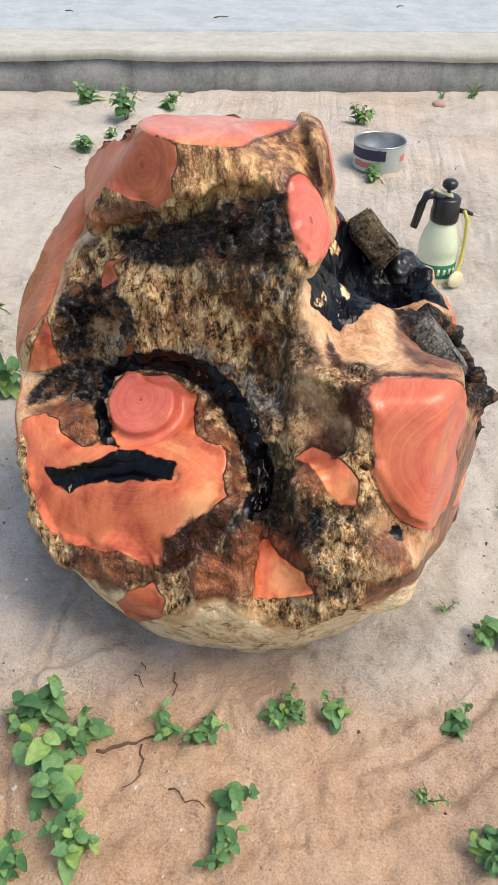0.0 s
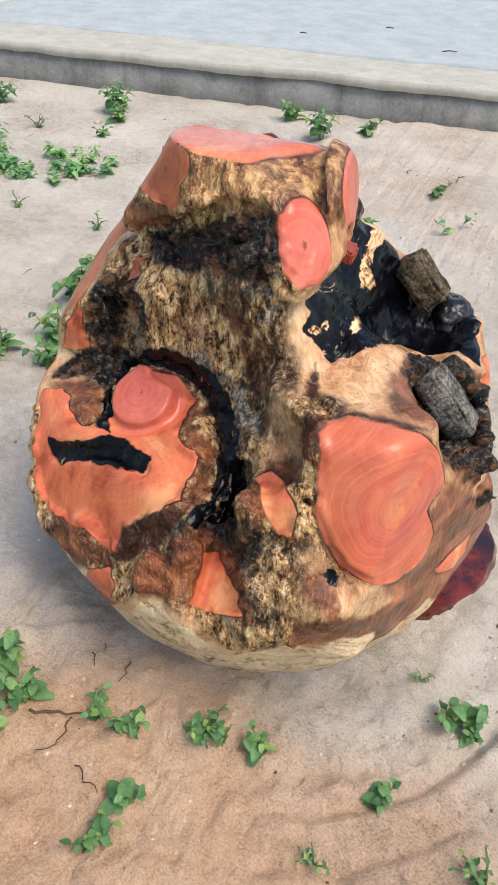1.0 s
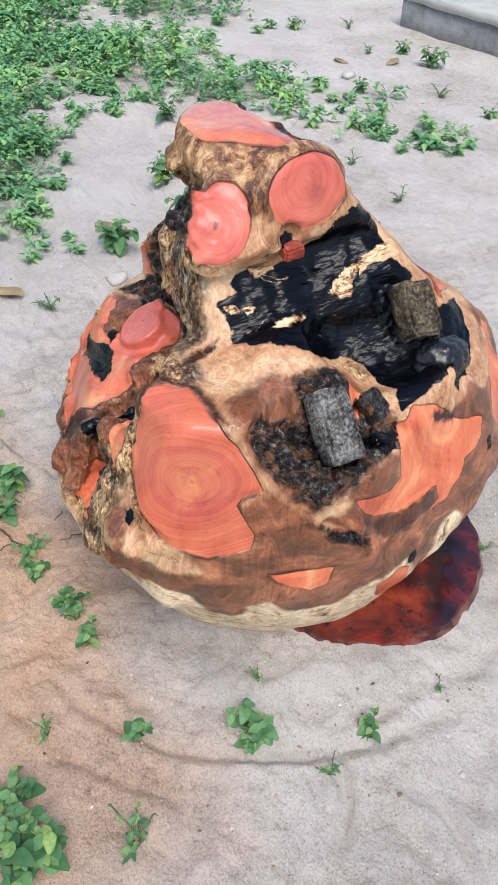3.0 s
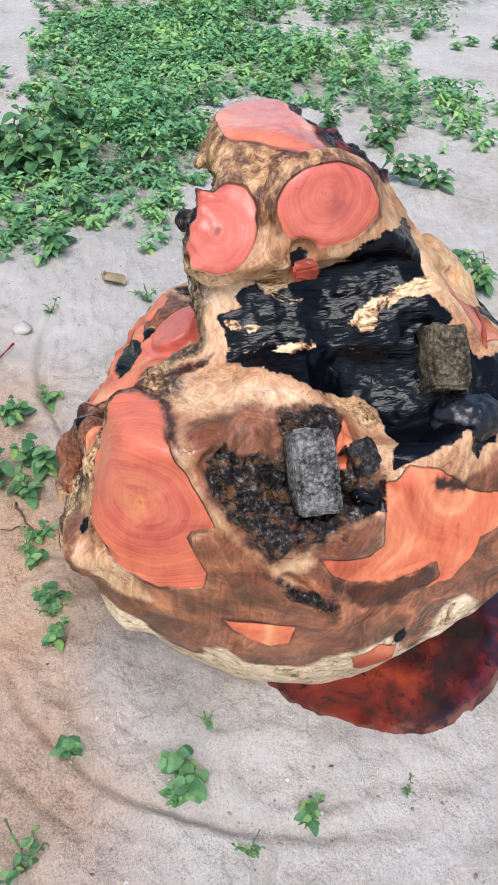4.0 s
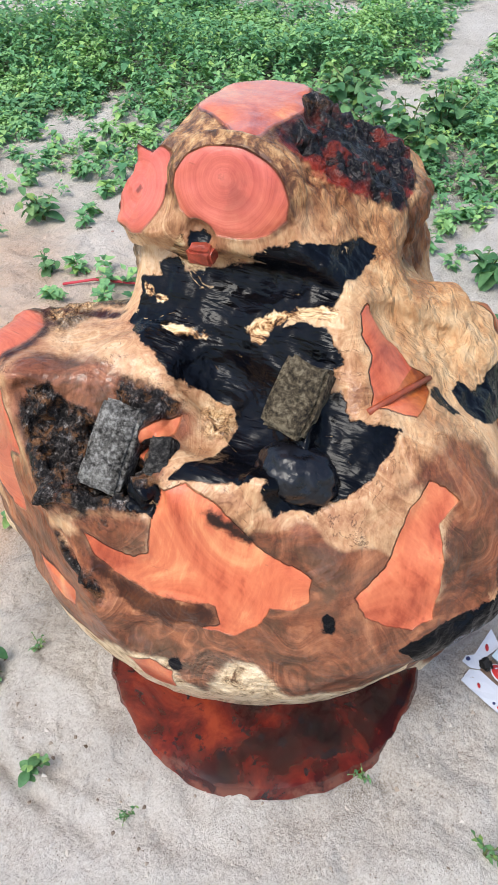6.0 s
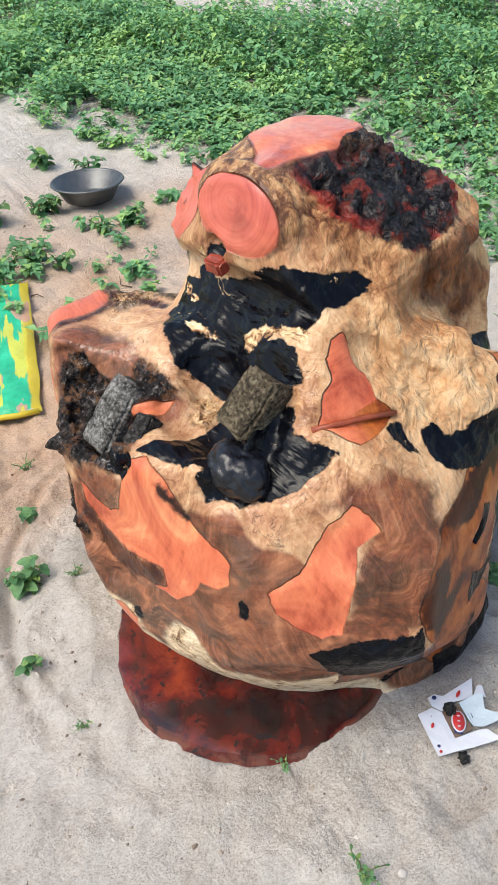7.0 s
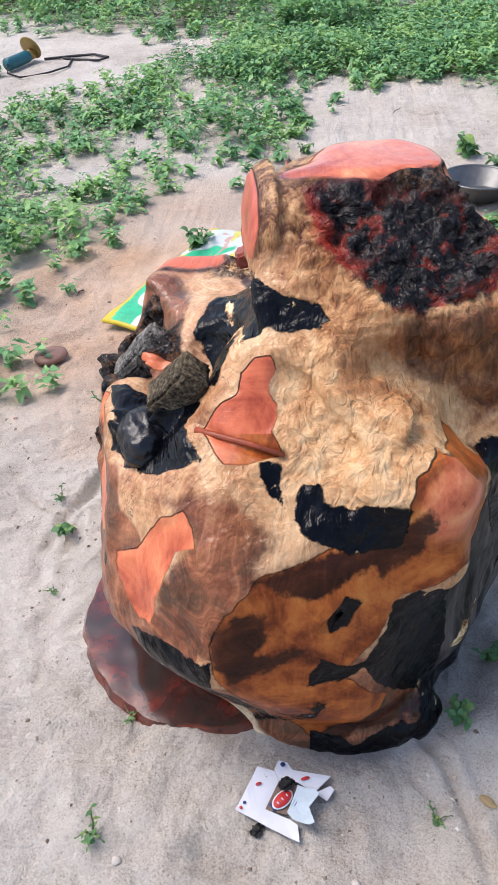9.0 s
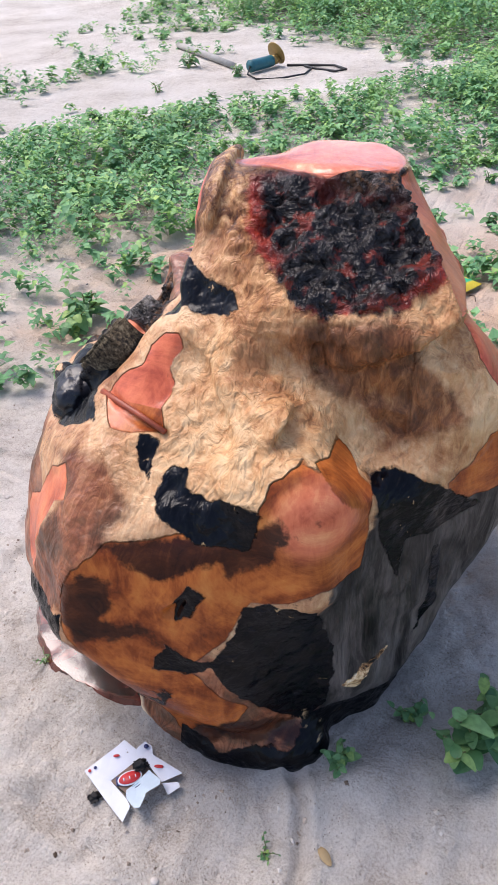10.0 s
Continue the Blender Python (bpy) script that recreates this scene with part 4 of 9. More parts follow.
patch("crust", (0.310, 1.008, 0.563), (0.293, 1.038, 0.568), (0.288, 1.066, 0.534), (0.312, 1.079, 0.495), (0.340, 1.108, 0.470), (0.401, 1.119, 0.455), (0.390, 1.088, 0.418), (0.364, 1.041, 0.481), (0.335, 1.013, 0.525))
patch("crust", (0.401, 1.119, 0.455), (0.302, 1.120, 0.474), (0.269, 1.123, 0.516), (0.240, 1.127, 0.567), (0.223, 1.218, 0.551), (0.267, 1.219, 0.540), (0.305, 1.245, 0.534), (0.335, 1.238, 0.512), (0.347, 1.260, 0.519), (0.364, 1.259, 0.475), (0.388, 1.195, 0.470), (0.398, 1.154, 0.457))
patch("char", (0.106, 1.074, 0.621), (0.141, 1.112, 0.610), (0.157, 1.146, 0.609), (0.153, 1.177, 0.607), (0.132, 1.234, 0.594), (0.133, 1.289, 0.617), (0.113, 1.273, 0.637), (0.104, 1.306, 0.658), (0.098, 1.338, 0.676), (0.095, 1.381, 0.685), (0.076, 1.383, 0.695), (0.058, 1.388, 0.709), (-0.001, 1.392, 0.717), (-0.038, 1.393, 0.725), (-0.016, 1.370, 0.743), (0.036, 1.353, 0.746), (0.077, 1.329, 0.744), (0.082, 1.297, 0.733), (0.078, 1.261, 0.722), (0.065, 1.213, 0.693), (0.072, 1.179, 0.680), (0.076, 1.138, 0.669), (0.079, 1.133, 0.696), (0.067, 1.102, 0.681), (0.076, 1.090, 0.669), (0.086, 1.097, 0.651), (0.078, 1.051, 0.643))
patch("char", (0.178, 1.149, 0.603), (0.197, 1.165, 0.592), (0.200, 1.193, 0.574), (0.182, 1.213, 0.549), (0.166, 1.245, 0.528), (0.169, 1.274, 0.526), (0.196, 1.295, 0.518), (0.188, 1.367, 0.547), (0.189, 1.432, 0.584), (0.164, 1.404, 0.611), (0.150, 1.406, 0.624), (0.134, 1.425, 0.636), (0.121, 1.402, 0.657), (0.111, 1.388, 0.671), (0.110, 1.341, 0.663), (0.118, 1.297, 0.640), (0.131, 1.288, 0.621), (0.137, 1.208, 0.604), (0.157, 1.146, 0.609))
patch("char", (0.230, 1.296, 0.512), (0.302, 1.294, 0.538), (0.305, 1.313, 0.540), (0.300, 1.345, 0.536), (0.316, 1.381, 0.551), (0.297, 1.396, 0.552), (0.312, 1.405, 0.542), (0.296, 1.428, 0.512), (0.285, 1.458, 0.508), (0.262, 1.473, 0.516), (0.245, 1.490, 0.522), (0.218, 1.509, 0.531), (0.178, 1.516, 0.554), (0.146, 1.518, 0.570), (0.178, 1.463, 0.583), (0.173, 1.449, 0.592), (0.161, 1.441, 0.607), (0.157, 1.432, 0.613), (0.182, 1.366, 0.553), (0.187, 1.293, 0.521))
patch("char", (0.195, 1.167, 0.592), (0.179, 1.181, 0.593), (0.140, 1.214, 0.594), (0.125, 1.313, 0.638), (0.102, 1.333, 0.670), (0.075, 1.379, 0.697), (0.023, 1.395, 0.710), (-0.023, 1.398, 0.714), (-0.024, 1.374, 0.742), (0.036, 1.354, 0.745), (0.062, 1.254, 0.703), (0.073, 1.152, 0.676), (0.086, 1.072, 0.648), (0.133, 1.066, 0.592))
patch("char", (0.321, 1.342, 0.533), (0.306, 1.399, 0.553), (0.317, 1.398, 0.540), (0.313, 1.418, 0.505), (0.280, 1.453, 0.511), (0.250, 1.490, 0.518), (0.217, 1.488, 0.540), (0.191, 1.497, 0.556), (0.165, 1.505, 0.570), (0.176, 1.476, 0.579), (0.197, 1.442, 0.572), (0.220, 1.429, 0.569), (0.217, 1.315, 0.513), (0.267, 1.312, 0.522), (0.313, 1.282, 0.538), (0.342, 1.274, 0.528))
patch("chip", (0.127, 1.280, 0.622), (0.131, 1.297, 0.626), (0.116, 1.306, 0.645), (0.108, 1.324, 0.659), (0.106, 1.349, 0.670), (0.105, 1.389, 0.675), (0.093, 1.389, 0.685), (0.092, 1.370, 0.689), (0.096, 1.337, 0.678), (0.098, 1.313, 0.667), (0.103, 1.288, 0.652), (0.113, 1.260, 0.632))
patch("chip", (0.149, 1.166, 0.610), (0.135, 1.208, 0.606), (0.129, 1.211, 0.612), (0.134, 1.171, 0.616), (0.144, 1.127, 0.613))
patch("chip", (0.100, 1.080, 0.630), (0.102, 1.093, 0.631), (0.095, 1.083, 0.637), (0.091, 1.069, 0.637))
patch("chip", (0.107, 1.109, 0.628), (0.105, 1.123, 0.632), (0.101, 1.112, 0.636), (0.102, 1.099, 0.632))
patch("chip", (0.072, 1.125, 0.688), (0.075, 1.137, 0.671), (0.072, 1.169, 0.679), (0.083, 1.153, 0.703), (0.112, 1.160, 0.748), (0.115, 1.148, 0.743), (0.081, 1.119, 0.697))
patch("char", (0.108, 1.167, 0.732), (0.100, 1.191, 0.732), (0.093, 1.196, 0.743), (0.091, 1.182, 0.754), (0.103, 1.166, 0.751))
patch("bark", (0.210, 1.241, 0.532), (0.230, 1.265, 0.520), (0.226, 1.291, 0.513), (0.191, 1.294, 0.520), (0.169, 1.274, 0.526), (0.173, 1.233, 0.530))
patch("brown", (0.341, 1.008, 0.523), (0.366, 1.035, 0.466), (0.388, 1.082, 0.409), (0.401, 1.117, 0.434), (0.389, 1.195, 0.467), (0.365, 1.260, 0.475), (0.347, 1.259, 0.521), (0.301, 1.253, 0.533), (0.223, 1.245, 0.532), (0.220, 1.217, 0.551), (0.231, 1.131, 0.572), (0.229, 1.075, 0.585), (0.252, 1.001, 0.584), (0.286, 0.981, 0.589))
patch("crust", (0.335, 1.013, 0.525), (0.364, 1.041, 0.481), (0.390, 1.088, 0.418), (0.401, 1.119, 0.455), (0.340, 1.108, 0.470), (0.312, 1.079, 0.495), (0.288, 1.066, 0.534), (0.293, 1.038, 0.568), (0.310, 1.008, 0.563))
patch("crust", (0.398, 1.154, 0.457), (0.388, 1.195, 0.470), (0.364, 1.259, 0.475), (0.347, 1.260, 0.519), (0.335, 1.238, 0.512), (0.305, 1.245, 0.534), (0.267, 1.219, 0.540), (0.223, 1.218, 0.551), (0.240, 1.127, 0.567), (0.269, 1.123, 0.516), (0.302, 1.120, 0.474), (0.401, 1.119, 0.455))
patch("char", (0.106, 1.074, 0.621), (0.141, 1.112, 0.610), (0.157, 1.146, 0.609), (0.153, 1.177, 0.607), (0.132, 1.234, 0.594), (0.133, 1.289, 0.617), (0.113, 1.273, 0.637), (0.104, 1.306, 0.658), (0.098, 1.338, 0.676), (0.095, 1.381, 0.685), (0.076, 1.383, 0.695), (0.058, 1.388, 0.709), (-0.001, 1.392, 0.717), (-0.038, 1.393, 0.725), (-0.016, 1.370, 0.743), (0.036, 1.353, 0.746), (0.077, 1.329, 0.744), (0.082, 1.297, 0.733), (0.078, 1.261, 0.722), (0.065, 1.213, 0.693), (0.072, 1.179, 0.680), (0.076, 1.138, 0.669), (0.079, 1.133, 0.696), (0.067, 1.102, 0.681), (0.076, 1.090, 0.669), (0.086, 1.097, 0.651), (0.078, 1.051, 0.643))
patch("char", (0.178, 1.149, 0.603), (0.197, 1.165, 0.592), (0.200, 1.193, 0.574), (0.182, 1.213, 0.549), (0.166, 1.245, 0.528), (0.169, 1.274, 0.526), (0.196, 1.295, 0.518), (0.188, 1.367, 0.547), (0.189, 1.432, 0.584), (0.164, 1.404, 0.611), (0.150, 1.406, 0.624), (0.134, 1.425, 0.636), (0.121, 1.402, 0.657), (0.111, 1.388, 0.671), (0.110, 1.341, 0.663), (0.118, 1.297, 0.640), (0.131, 1.288, 0.621), (0.137, 1.208, 0.604), (0.157, 1.146, 0.609))
patch("char", (0.230, 1.296, 0.512), (0.302, 1.294, 0.538), (0.305, 1.313, 0.540), (0.300, 1.345, 0.536), (0.316, 1.381, 0.551), (0.297, 1.396, 0.552), (0.312, 1.405, 0.542), (0.296, 1.428, 0.512), (0.285, 1.458, 0.508), (0.262, 1.473, 0.516), (0.245, 1.490, 0.522), (0.218, 1.509, 0.531), (0.178, 1.516, 0.554), (0.146, 1.518, 0.570), (0.178, 1.463, 0.583), (0.173, 1.449, 0.592), (0.161, 1.441, 0.607), (0.157, 1.432, 0.613), (0.182, 1.366, 0.553), (0.187, 1.293, 0.521))
patch("char", (0.195, 1.167, 0.592), (0.179, 1.181, 0.593), (0.140, 1.214, 0.594), (0.125, 1.313, 0.638), (0.102, 1.333, 0.670), (0.075, 1.379, 0.697), (0.023, 1.395, 0.710), (-0.023, 1.398, 0.714), (-0.024, 1.374, 0.742), (0.036, 1.354, 0.745), (0.062, 1.254, 0.703), (0.073, 1.152, 0.676), (0.086, 1.072, 0.648), (0.133, 1.066, 0.592))
patch("char", (0.321, 1.342, 0.533), (0.306, 1.399, 0.553), (0.317, 1.398, 0.540), (0.313, 1.418, 0.505), (0.280, 1.453, 0.511), (0.250, 1.490, 0.518), (0.217, 1.488, 0.540), (0.191, 1.497, 0.556), (0.165, 1.505, 0.570), (0.176, 1.476, 0.579), (0.197, 1.442, 0.572), (0.220, 1.429, 0.569), (0.217, 1.315, 0.513), (0.267, 1.312, 0.522), (0.313, 1.282, 0.538), (0.342, 1.274, 0.528))
patch("chip", (0.127, 1.280, 0.622), (0.131, 1.297, 0.626), (0.116, 1.306, 0.645), (0.108, 1.324, 0.659), (0.106, 1.349, 0.670), (0.105, 1.389, 0.675), (0.093, 1.389, 0.685), (0.092, 1.370, 0.689), (0.096, 1.337, 0.678), (0.098, 1.313, 0.667), (0.103, 1.288, 0.652), (0.113, 1.260, 0.632))
patch("chip", (0.149, 1.166, 0.610), (0.135, 1.208, 0.606), (0.129, 1.211, 0.612), (0.134, 1.171, 0.616), (0.144, 1.127, 0.613))
patch("chip", (0.100, 1.080, 0.630), (0.102, 1.093, 0.631), (0.095, 1.083, 0.637), (0.091, 1.069, 0.637))
patch("chip", (0.107, 1.109, 0.628), (0.105, 1.123, 0.632), (0.101, 1.112, 0.636), (0.102, 1.099, 0.632))
patch("chip", (0.072, 1.125, 0.688), (0.075, 1.137, 0.671), (0.072, 1.169, 0.679), (0.083, 1.153, 0.703), (0.112, 1.160, 0.748), (0.115, 1.148, 0.743), (0.081, 1.119, 0.697))
patch("char", (0.108, 1.167, 0.732), (0.100, 1.191, 0.732), (0.093, 1.196, 0.743), (0.091, 1.182, 0.754), (0.103, 1.166, 0.751))
patch("bark", (0.210, 1.241, 0.532), (0.230, 1.265, 0.520), (0.226, 1.291, 0.513), (0.191, 1.294, 0.520), (0.169, 1.274, 0.526), (0.173, 1.233, 0.530))
patch("brown", (0.341, 1.008, 0.523), (0.366, 1.035, 0.466), (0.388, 1.082, 0.409), (0.401, 1.117, 0.434), (0.389, 1.195, 0.467), (0.365, 1.260, 0.475), (0.347, 1.259, 0.521), (0.301, 1.253, 0.533), (0.226, 1.241, 0.534), (0.220, 1.217, 0.551), (0.233, 1.140, 0.570), (0.260, 1.121, 0.532), (0.281, 1.075, 0.542), (0.291, 1.037, 0.573), (0.318, 1.002, 0.585))
patch("crust", (0.335, 1.013, 0.525), (0.364, 1.041, 0.481), (0.390, 1.088, 0.418), (0.401, 1.119, 0.455), (0.340, 1.108, 0.470), (0.312, 1.079, 0.495), (0.288, 1.066, 0.534), (0.293, 1.038, 0.568), (0.310, 1.008, 0.563))
patch("bark", (0.403, 1.129, 0.448), (0.388, 1.195, 0.470), (0.364, 1.259, 0.475), (0.347, 1.260, 0.519), (0.335, 1.238, 0.512), (0.305, 1.245, 0.534), (0.267, 1.219, 0.540), (0.223, 1.218, 0.551), (0.240, 1.127, 0.567), (0.269, 1.123, 0.516), (0.302, 1.120, 0.474), (0.367, 1.098, 0.469))
patch("crust", (0.398, 1.154, 0.455), (0.388, 1.195, 0.470), (0.371, 1.232, 0.479), (0.348, 1.251, 0.508), (0.335, 1.238, 0.512), (0.337, 1.216, 0.476), (0.331, 1.134, 0.445), (0.365, 1.123, 0.456), (0.401, 1.119, 0.451))
patch("crust", (0.250, 1.135, 0.558), (0.239, 1.216, 0.547), (0.221, 1.217, 0.551), (0.238, 1.126, 0.569))
patch("char", (0.106, 1.074, 0.621), (0.141, 1.112, 0.610), (0.157, 1.146, 0.609), (0.153, 1.177, 0.607), (0.132, 1.234, 0.594), (0.133, 1.289, 0.617), (0.113, 1.273, 0.637), (0.104, 1.306, 0.658), (0.098, 1.338, 0.676), (0.095, 1.381, 0.685), (0.076, 1.383, 0.695), (0.058, 1.388, 0.709), (-0.001, 1.392, 0.717), (-0.038, 1.393, 0.725), (-0.016, 1.370, 0.743), (0.036, 1.353, 0.746), (0.077, 1.329, 0.744), (0.082, 1.297, 0.733), (0.078, 1.261, 0.722), (0.065, 1.213, 0.693), (0.072, 1.179, 0.680), (0.076, 1.138, 0.669), (0.079, 1.133, 0.696), (0.067, 1.102, 0.681), (0.076, 1.090, 0.669), (0.086, 1.097, 0.651), (0.078, 1.051, 0.643))
patch("char", (0.178, 1.149, 0.603), (0.197, 1.165, 0.592), (0.200, 1.193, 0.574), (0.182, 1.213, 0.549), (0.166, 1.245, 0.528), (0.169, 1.274, 0.526), (0.196, 1.295, 0.518), (0.188, 1.367, 0.547), (0.189, 1.432, 0.584), (0.164, 1.404, 0.611), (0.150, 1.406, 0.624), (0.134, 1.425, 0.636), (0.121, 1.402, 0.657), (0.111, 1.388, 0.671), (0.110, 1.341, 0.663), (0.118, 1.297, 0.640), (0.131, 1.288, 0.621), (0.137, 1.208, 0.604), (0.157, 1.146, 0.609))
patch("char", (0.230, 1.296, 0.512), (0.302, 1.294, 0.538), (0.305, 1.313, 0.540), (0.300, 1.345, 0.536), (0.316, 1.381, 0.551), (0.297, 1.396, 0.552), (0.312, 1.405, 0.542), (0.296, 1.428, 0.512), (0.285, 1.458, 0.508), (0.262, 1.473, 0.516), (0.245, 1.490, 0.522), (0.218, 1.509, 0.531), (0.178, 1.516, 0.554), (0.146, 1.518, 0.570), (0.178, 1.463, 0.583), (0.173, 1.449, 0.592), (0.161, 1.441, 0.607), (0.157, 1.432, 0.613), (0.182, 1.366, 0.553), (0.187, 1.293, 0.521))
patch("char", (0.195, 1.167, 0.592), (0.179, 1.181, 0.593), (0.140, 1.214, 0.594), (0.125, 1.313, 0.638), (0.102, 1.333, 0.670), (0.075, 1.379, 0.697), (0.023, 1.395, 0.710), (-0.023, 1.398, 0.714), (-0.024, 1.374, 0.742), (0.036, 1.354, 0.745), (0.062, 1.254, 0.703), (0.073, 1.152, 0.676), (0.086, 1.072, 0.648), (0.133, 1.066, 0.592))
patch("char", (0.321, 1.342, 0.533), (0.306, 1.399, 0.553), (0.317, 1.398, 0.540), (0.313, 1.418, 0.505), (0.280, 1.453, 0.511), (0.250, 1.490, 0.518), (0.217, 1.488, 0.540), (0.191, 1.497, 0.556), (0.165, 1.505, 0.570), (0.176, 1.476, 0.579), (0.197, 1.442, 0.572), (0.220, 1.429, 0.569), (0.217, 1.315, 0.513), (0.267, 1.312, 0.522), (0.313, 1.282, 0.538), (0.342, 1.274, 0.528))
patch("chip", (0.127, 1.280, 0.622), (0.131, 1.297, 0.626), (0.116, 1.306, 0.645), (0.108, 1.324, 0.659), (0.106, 1.349, 0.670), (0.105, 1.389, 0.675), (0.093, 1.389, 0.685), (0.092, 1.370, 0.689), (0.096, 1.337, 0.678), (0.098, 1.313, 0.667), (0.103, 1.288, 0.652), (0.113, 1.260, 0.632))
patch("chip", (0.149, 1.166, 0.610), (0.135, 1.208, 0.606), (0.129, 1.211, 0.612), (0.134, 1.171, 0.616), (0.144, 1.127, 0.613))
patch("chip", (0.100, 1.080, 0.630), (0.102, 1.093, 0.631), (0.095, 1.083, 0.637), (0.091, 1.069, 0.637))
patch("chip", (0.107, 1.109, 0.628), (0.105, 1.123, 0.632), (0.101, 1.112, 0.636), (0.102, 1.099, 0.632))
patch("chip", (0.072, 1.125, 0.688), (0.075, 1.137, 0.671), (0.072, 1.169, 0.679), (0.083, 1.153, 0.703), (0.112, 1.160, 0.748), (0.115, 1.148, 0.743), (0.081, 1.119, 0.697))
patch("char", (0.108, 1.167, 0.732), (0.100, 1.191, 0.732), (0.093, 1.196, 0.743), (0.091, 1.182, 0.754), (0.103, 1.166, 0.751))
patch("bark", (0.210, 1.241, 0.532), (0.230, 1.265, 0.520), (0.226, 1.291, 0.513), (0.191, 1.294, 0.520), (0.169, 1.274, 0.526), (0.173, 1.233, 0.530))
patch("brown", (0.341, 1.008, 0.523), (0.366, 1.035, 0.466), (0.388, 1.082, 0.409), (0.401, 1.117, 0.434), (0.389, 1.195, 0.467), (0.365, 1.260, 0.475), (0.347, 1.259, 0.521), (0.301, 1.253, 0.533), (0.226, 1.241, 0.534), (0.220, 1.217, 0.551), (0.233, 1.140, 0.570), (0.260, 1.121, 0.532), (0.281, 1.075, 0.542), (0.291, 1.037, 0.573), (0.318, 1.002, 0.585))
patch("crust", (0.335, 1.013, 0.525), (0.364, 1.041, 0.481), (0.390, 1.088, 0.418), (0.401, 1.119, 0.455), (0.340, 1.108, 0.470), (0.312, 1.079, 0.495), (0.288, 1.066, 0.534), (0.293, 1.038, 0.568), (0.310, 1.008, 0.563))
patch("bark", (0.403, 1.129, 0.448), (0.388, 1.195, 0.470), (0.364, 1.259, 0.475), (0.347, 1.260, 0.519), (0.335, 1.238, 0.512), (0.305, 1.245, 0.534), (0.267, 1.219, 0.540), (0.223, 1.218, 0.551), (0.240, 1.127, 0.567), (0.269, 1.123, 0.516), (0.302, 1.120, 0.474), (0.367, 1.098, 0.469))
patch("crust", (0.398, 1.154, 0.455), (0.388, 1.195, 0.470), (0.371, 1.232, 0.479), (0.348, 1.251, 0.508), (0.335, 1.238, 0.512), (0.337, 1.216, 0.476), (0.331, 1.134, 0.445), (0.365, 1.123, 0.456), (0.401, 1.119, 0.451))
patch("crust", (0.250, 1.135, 0.558), (0.239, 1.216, 0.547), (0.221, 1.217, 0.551), (0.238, 1.126, 0.569))
patch("char", (0.106, 1.074, 0.621), (0.141, 1.112, 0.610), (0.157, 1.146, 0.609), (0.153, 1.177, 0.607), (0.132, 1.234, 0.594), (0.133, 1.289, 0.617), (0.113, 1.273, 0.637), (0.104, 1.306, 0.658), (0.098, 1.338, 0.676), (0.095, 1.381, 0.685), (0.076, 1.383, 0.695), (0.058, 1.388, 0.709), (-0.001, 1.392, 0.717), (-0.038, 1.393, 0.725), (-0.016, 1.370, 0.743), (0.036, 1.353, 0.746), (0.077, 1.329, 0.744), (0.082, 1.297, 0.733), (0.078, 1.261, 0.722), (0.065, 1.213, 0.693), (0.072, 1.179, 0.680), (0.076, 1.138, 0.669), (0.079, 1.133, 0.696), (0.067, 1.102, 0.681), (0.076, 1.090, 0.669), (0.086, 1.097, 0.651), (0.078, 1.051, 0.643))
patch("char", (0.178, 1.149, 0.603), (0.197, 1.165, 0.592), (0.200, 1.193, 0.574), (0.182, 1.213, 0.549), (0.166, 1.245, 0.528), (0.169, 1.274, 0.526), (0.196, 1.295, 0.518), (0.188, 1.367, 0.547), (0.189, 1.432, 0.584), (0.164, 1.404, 0.611), (0.150, 1.406, 0.624), (0.134, 1.425, 0.636), (0.121, 1.402, 0.657), (0.111, 1.388, 0.671), (0.110, 1.341, 0.663), (0.118, 1.297, 0.640), (0.131, 1.288, 0.621), (0.137, 1.208, 0.604), (0.157, 1.146, 0.609))
patch("char", (0.230, 1.296, 0.512), (0.302, 1.294, 0.538), (0.305, 1.313, 0.540), (0.300, 1.345, 0.536), (0.316, 1.381, 0.551), (0.297, 1.396, 0.552), (0.312, 1.405, 0.542), (0.296, 1.428, 0.512), (0.285, 1.458, 0.508), (0.262, 1.473, 0.516), (0.245, 1.490, 0.522), (0.218, 1.509, 0.531), (0.178, 1.516, 0.554), (0.146, 1.518, 0.570), (0.178, 1.463, 0.583), (0.173, 1.449, 0.592), (0.161, 1.441, 0.607), (0.157, 1.432, 0.613), (0.182, 1.366, 0.553), (0.187, 1.293, 0.521))
patch("char", (0.195, 1.167, 0.592), (0.179, 1.181, 0.593), (0.140, 1.214, 0.594), (0.125, 1.313, 0.638), (0.102, 1.333, 0.670), (0.075, 1.379, 0.697), (0.023, 1.395, 0.710), (-0.023, 1.398, 0.714), (-0.024, 1.374, 0.742), (0.036, 1.354, 0.745), (0.062, 1.254, 0.703), (0.073, 1.152, 0.676), (0.086, 1.072, 0.648), (0.133, 1.066, 0.592))
patch("char", (0.321, 1.342, 0.533), (0.306, 1.399, 0.553), (0.317, 1.398, 0.540), (0.313, 1.418, 0.505), (0.280, 1.453, 0.511), (0.250, 1.490, 0.518), (0.217, 1.488, 0.540), (0.191, 1.497, 0.556), (0.165, 1.505, 0.570), (0.176, 1.476, 0.579), (0.197, 1.442, 0.572), (0.220, 1.429, 0.569), (0.217, 1.315, 0.513), (0.267, 1.312, 0.522), (0.313, 1.282, 0.538), (0.342, 1.274, 0.528))
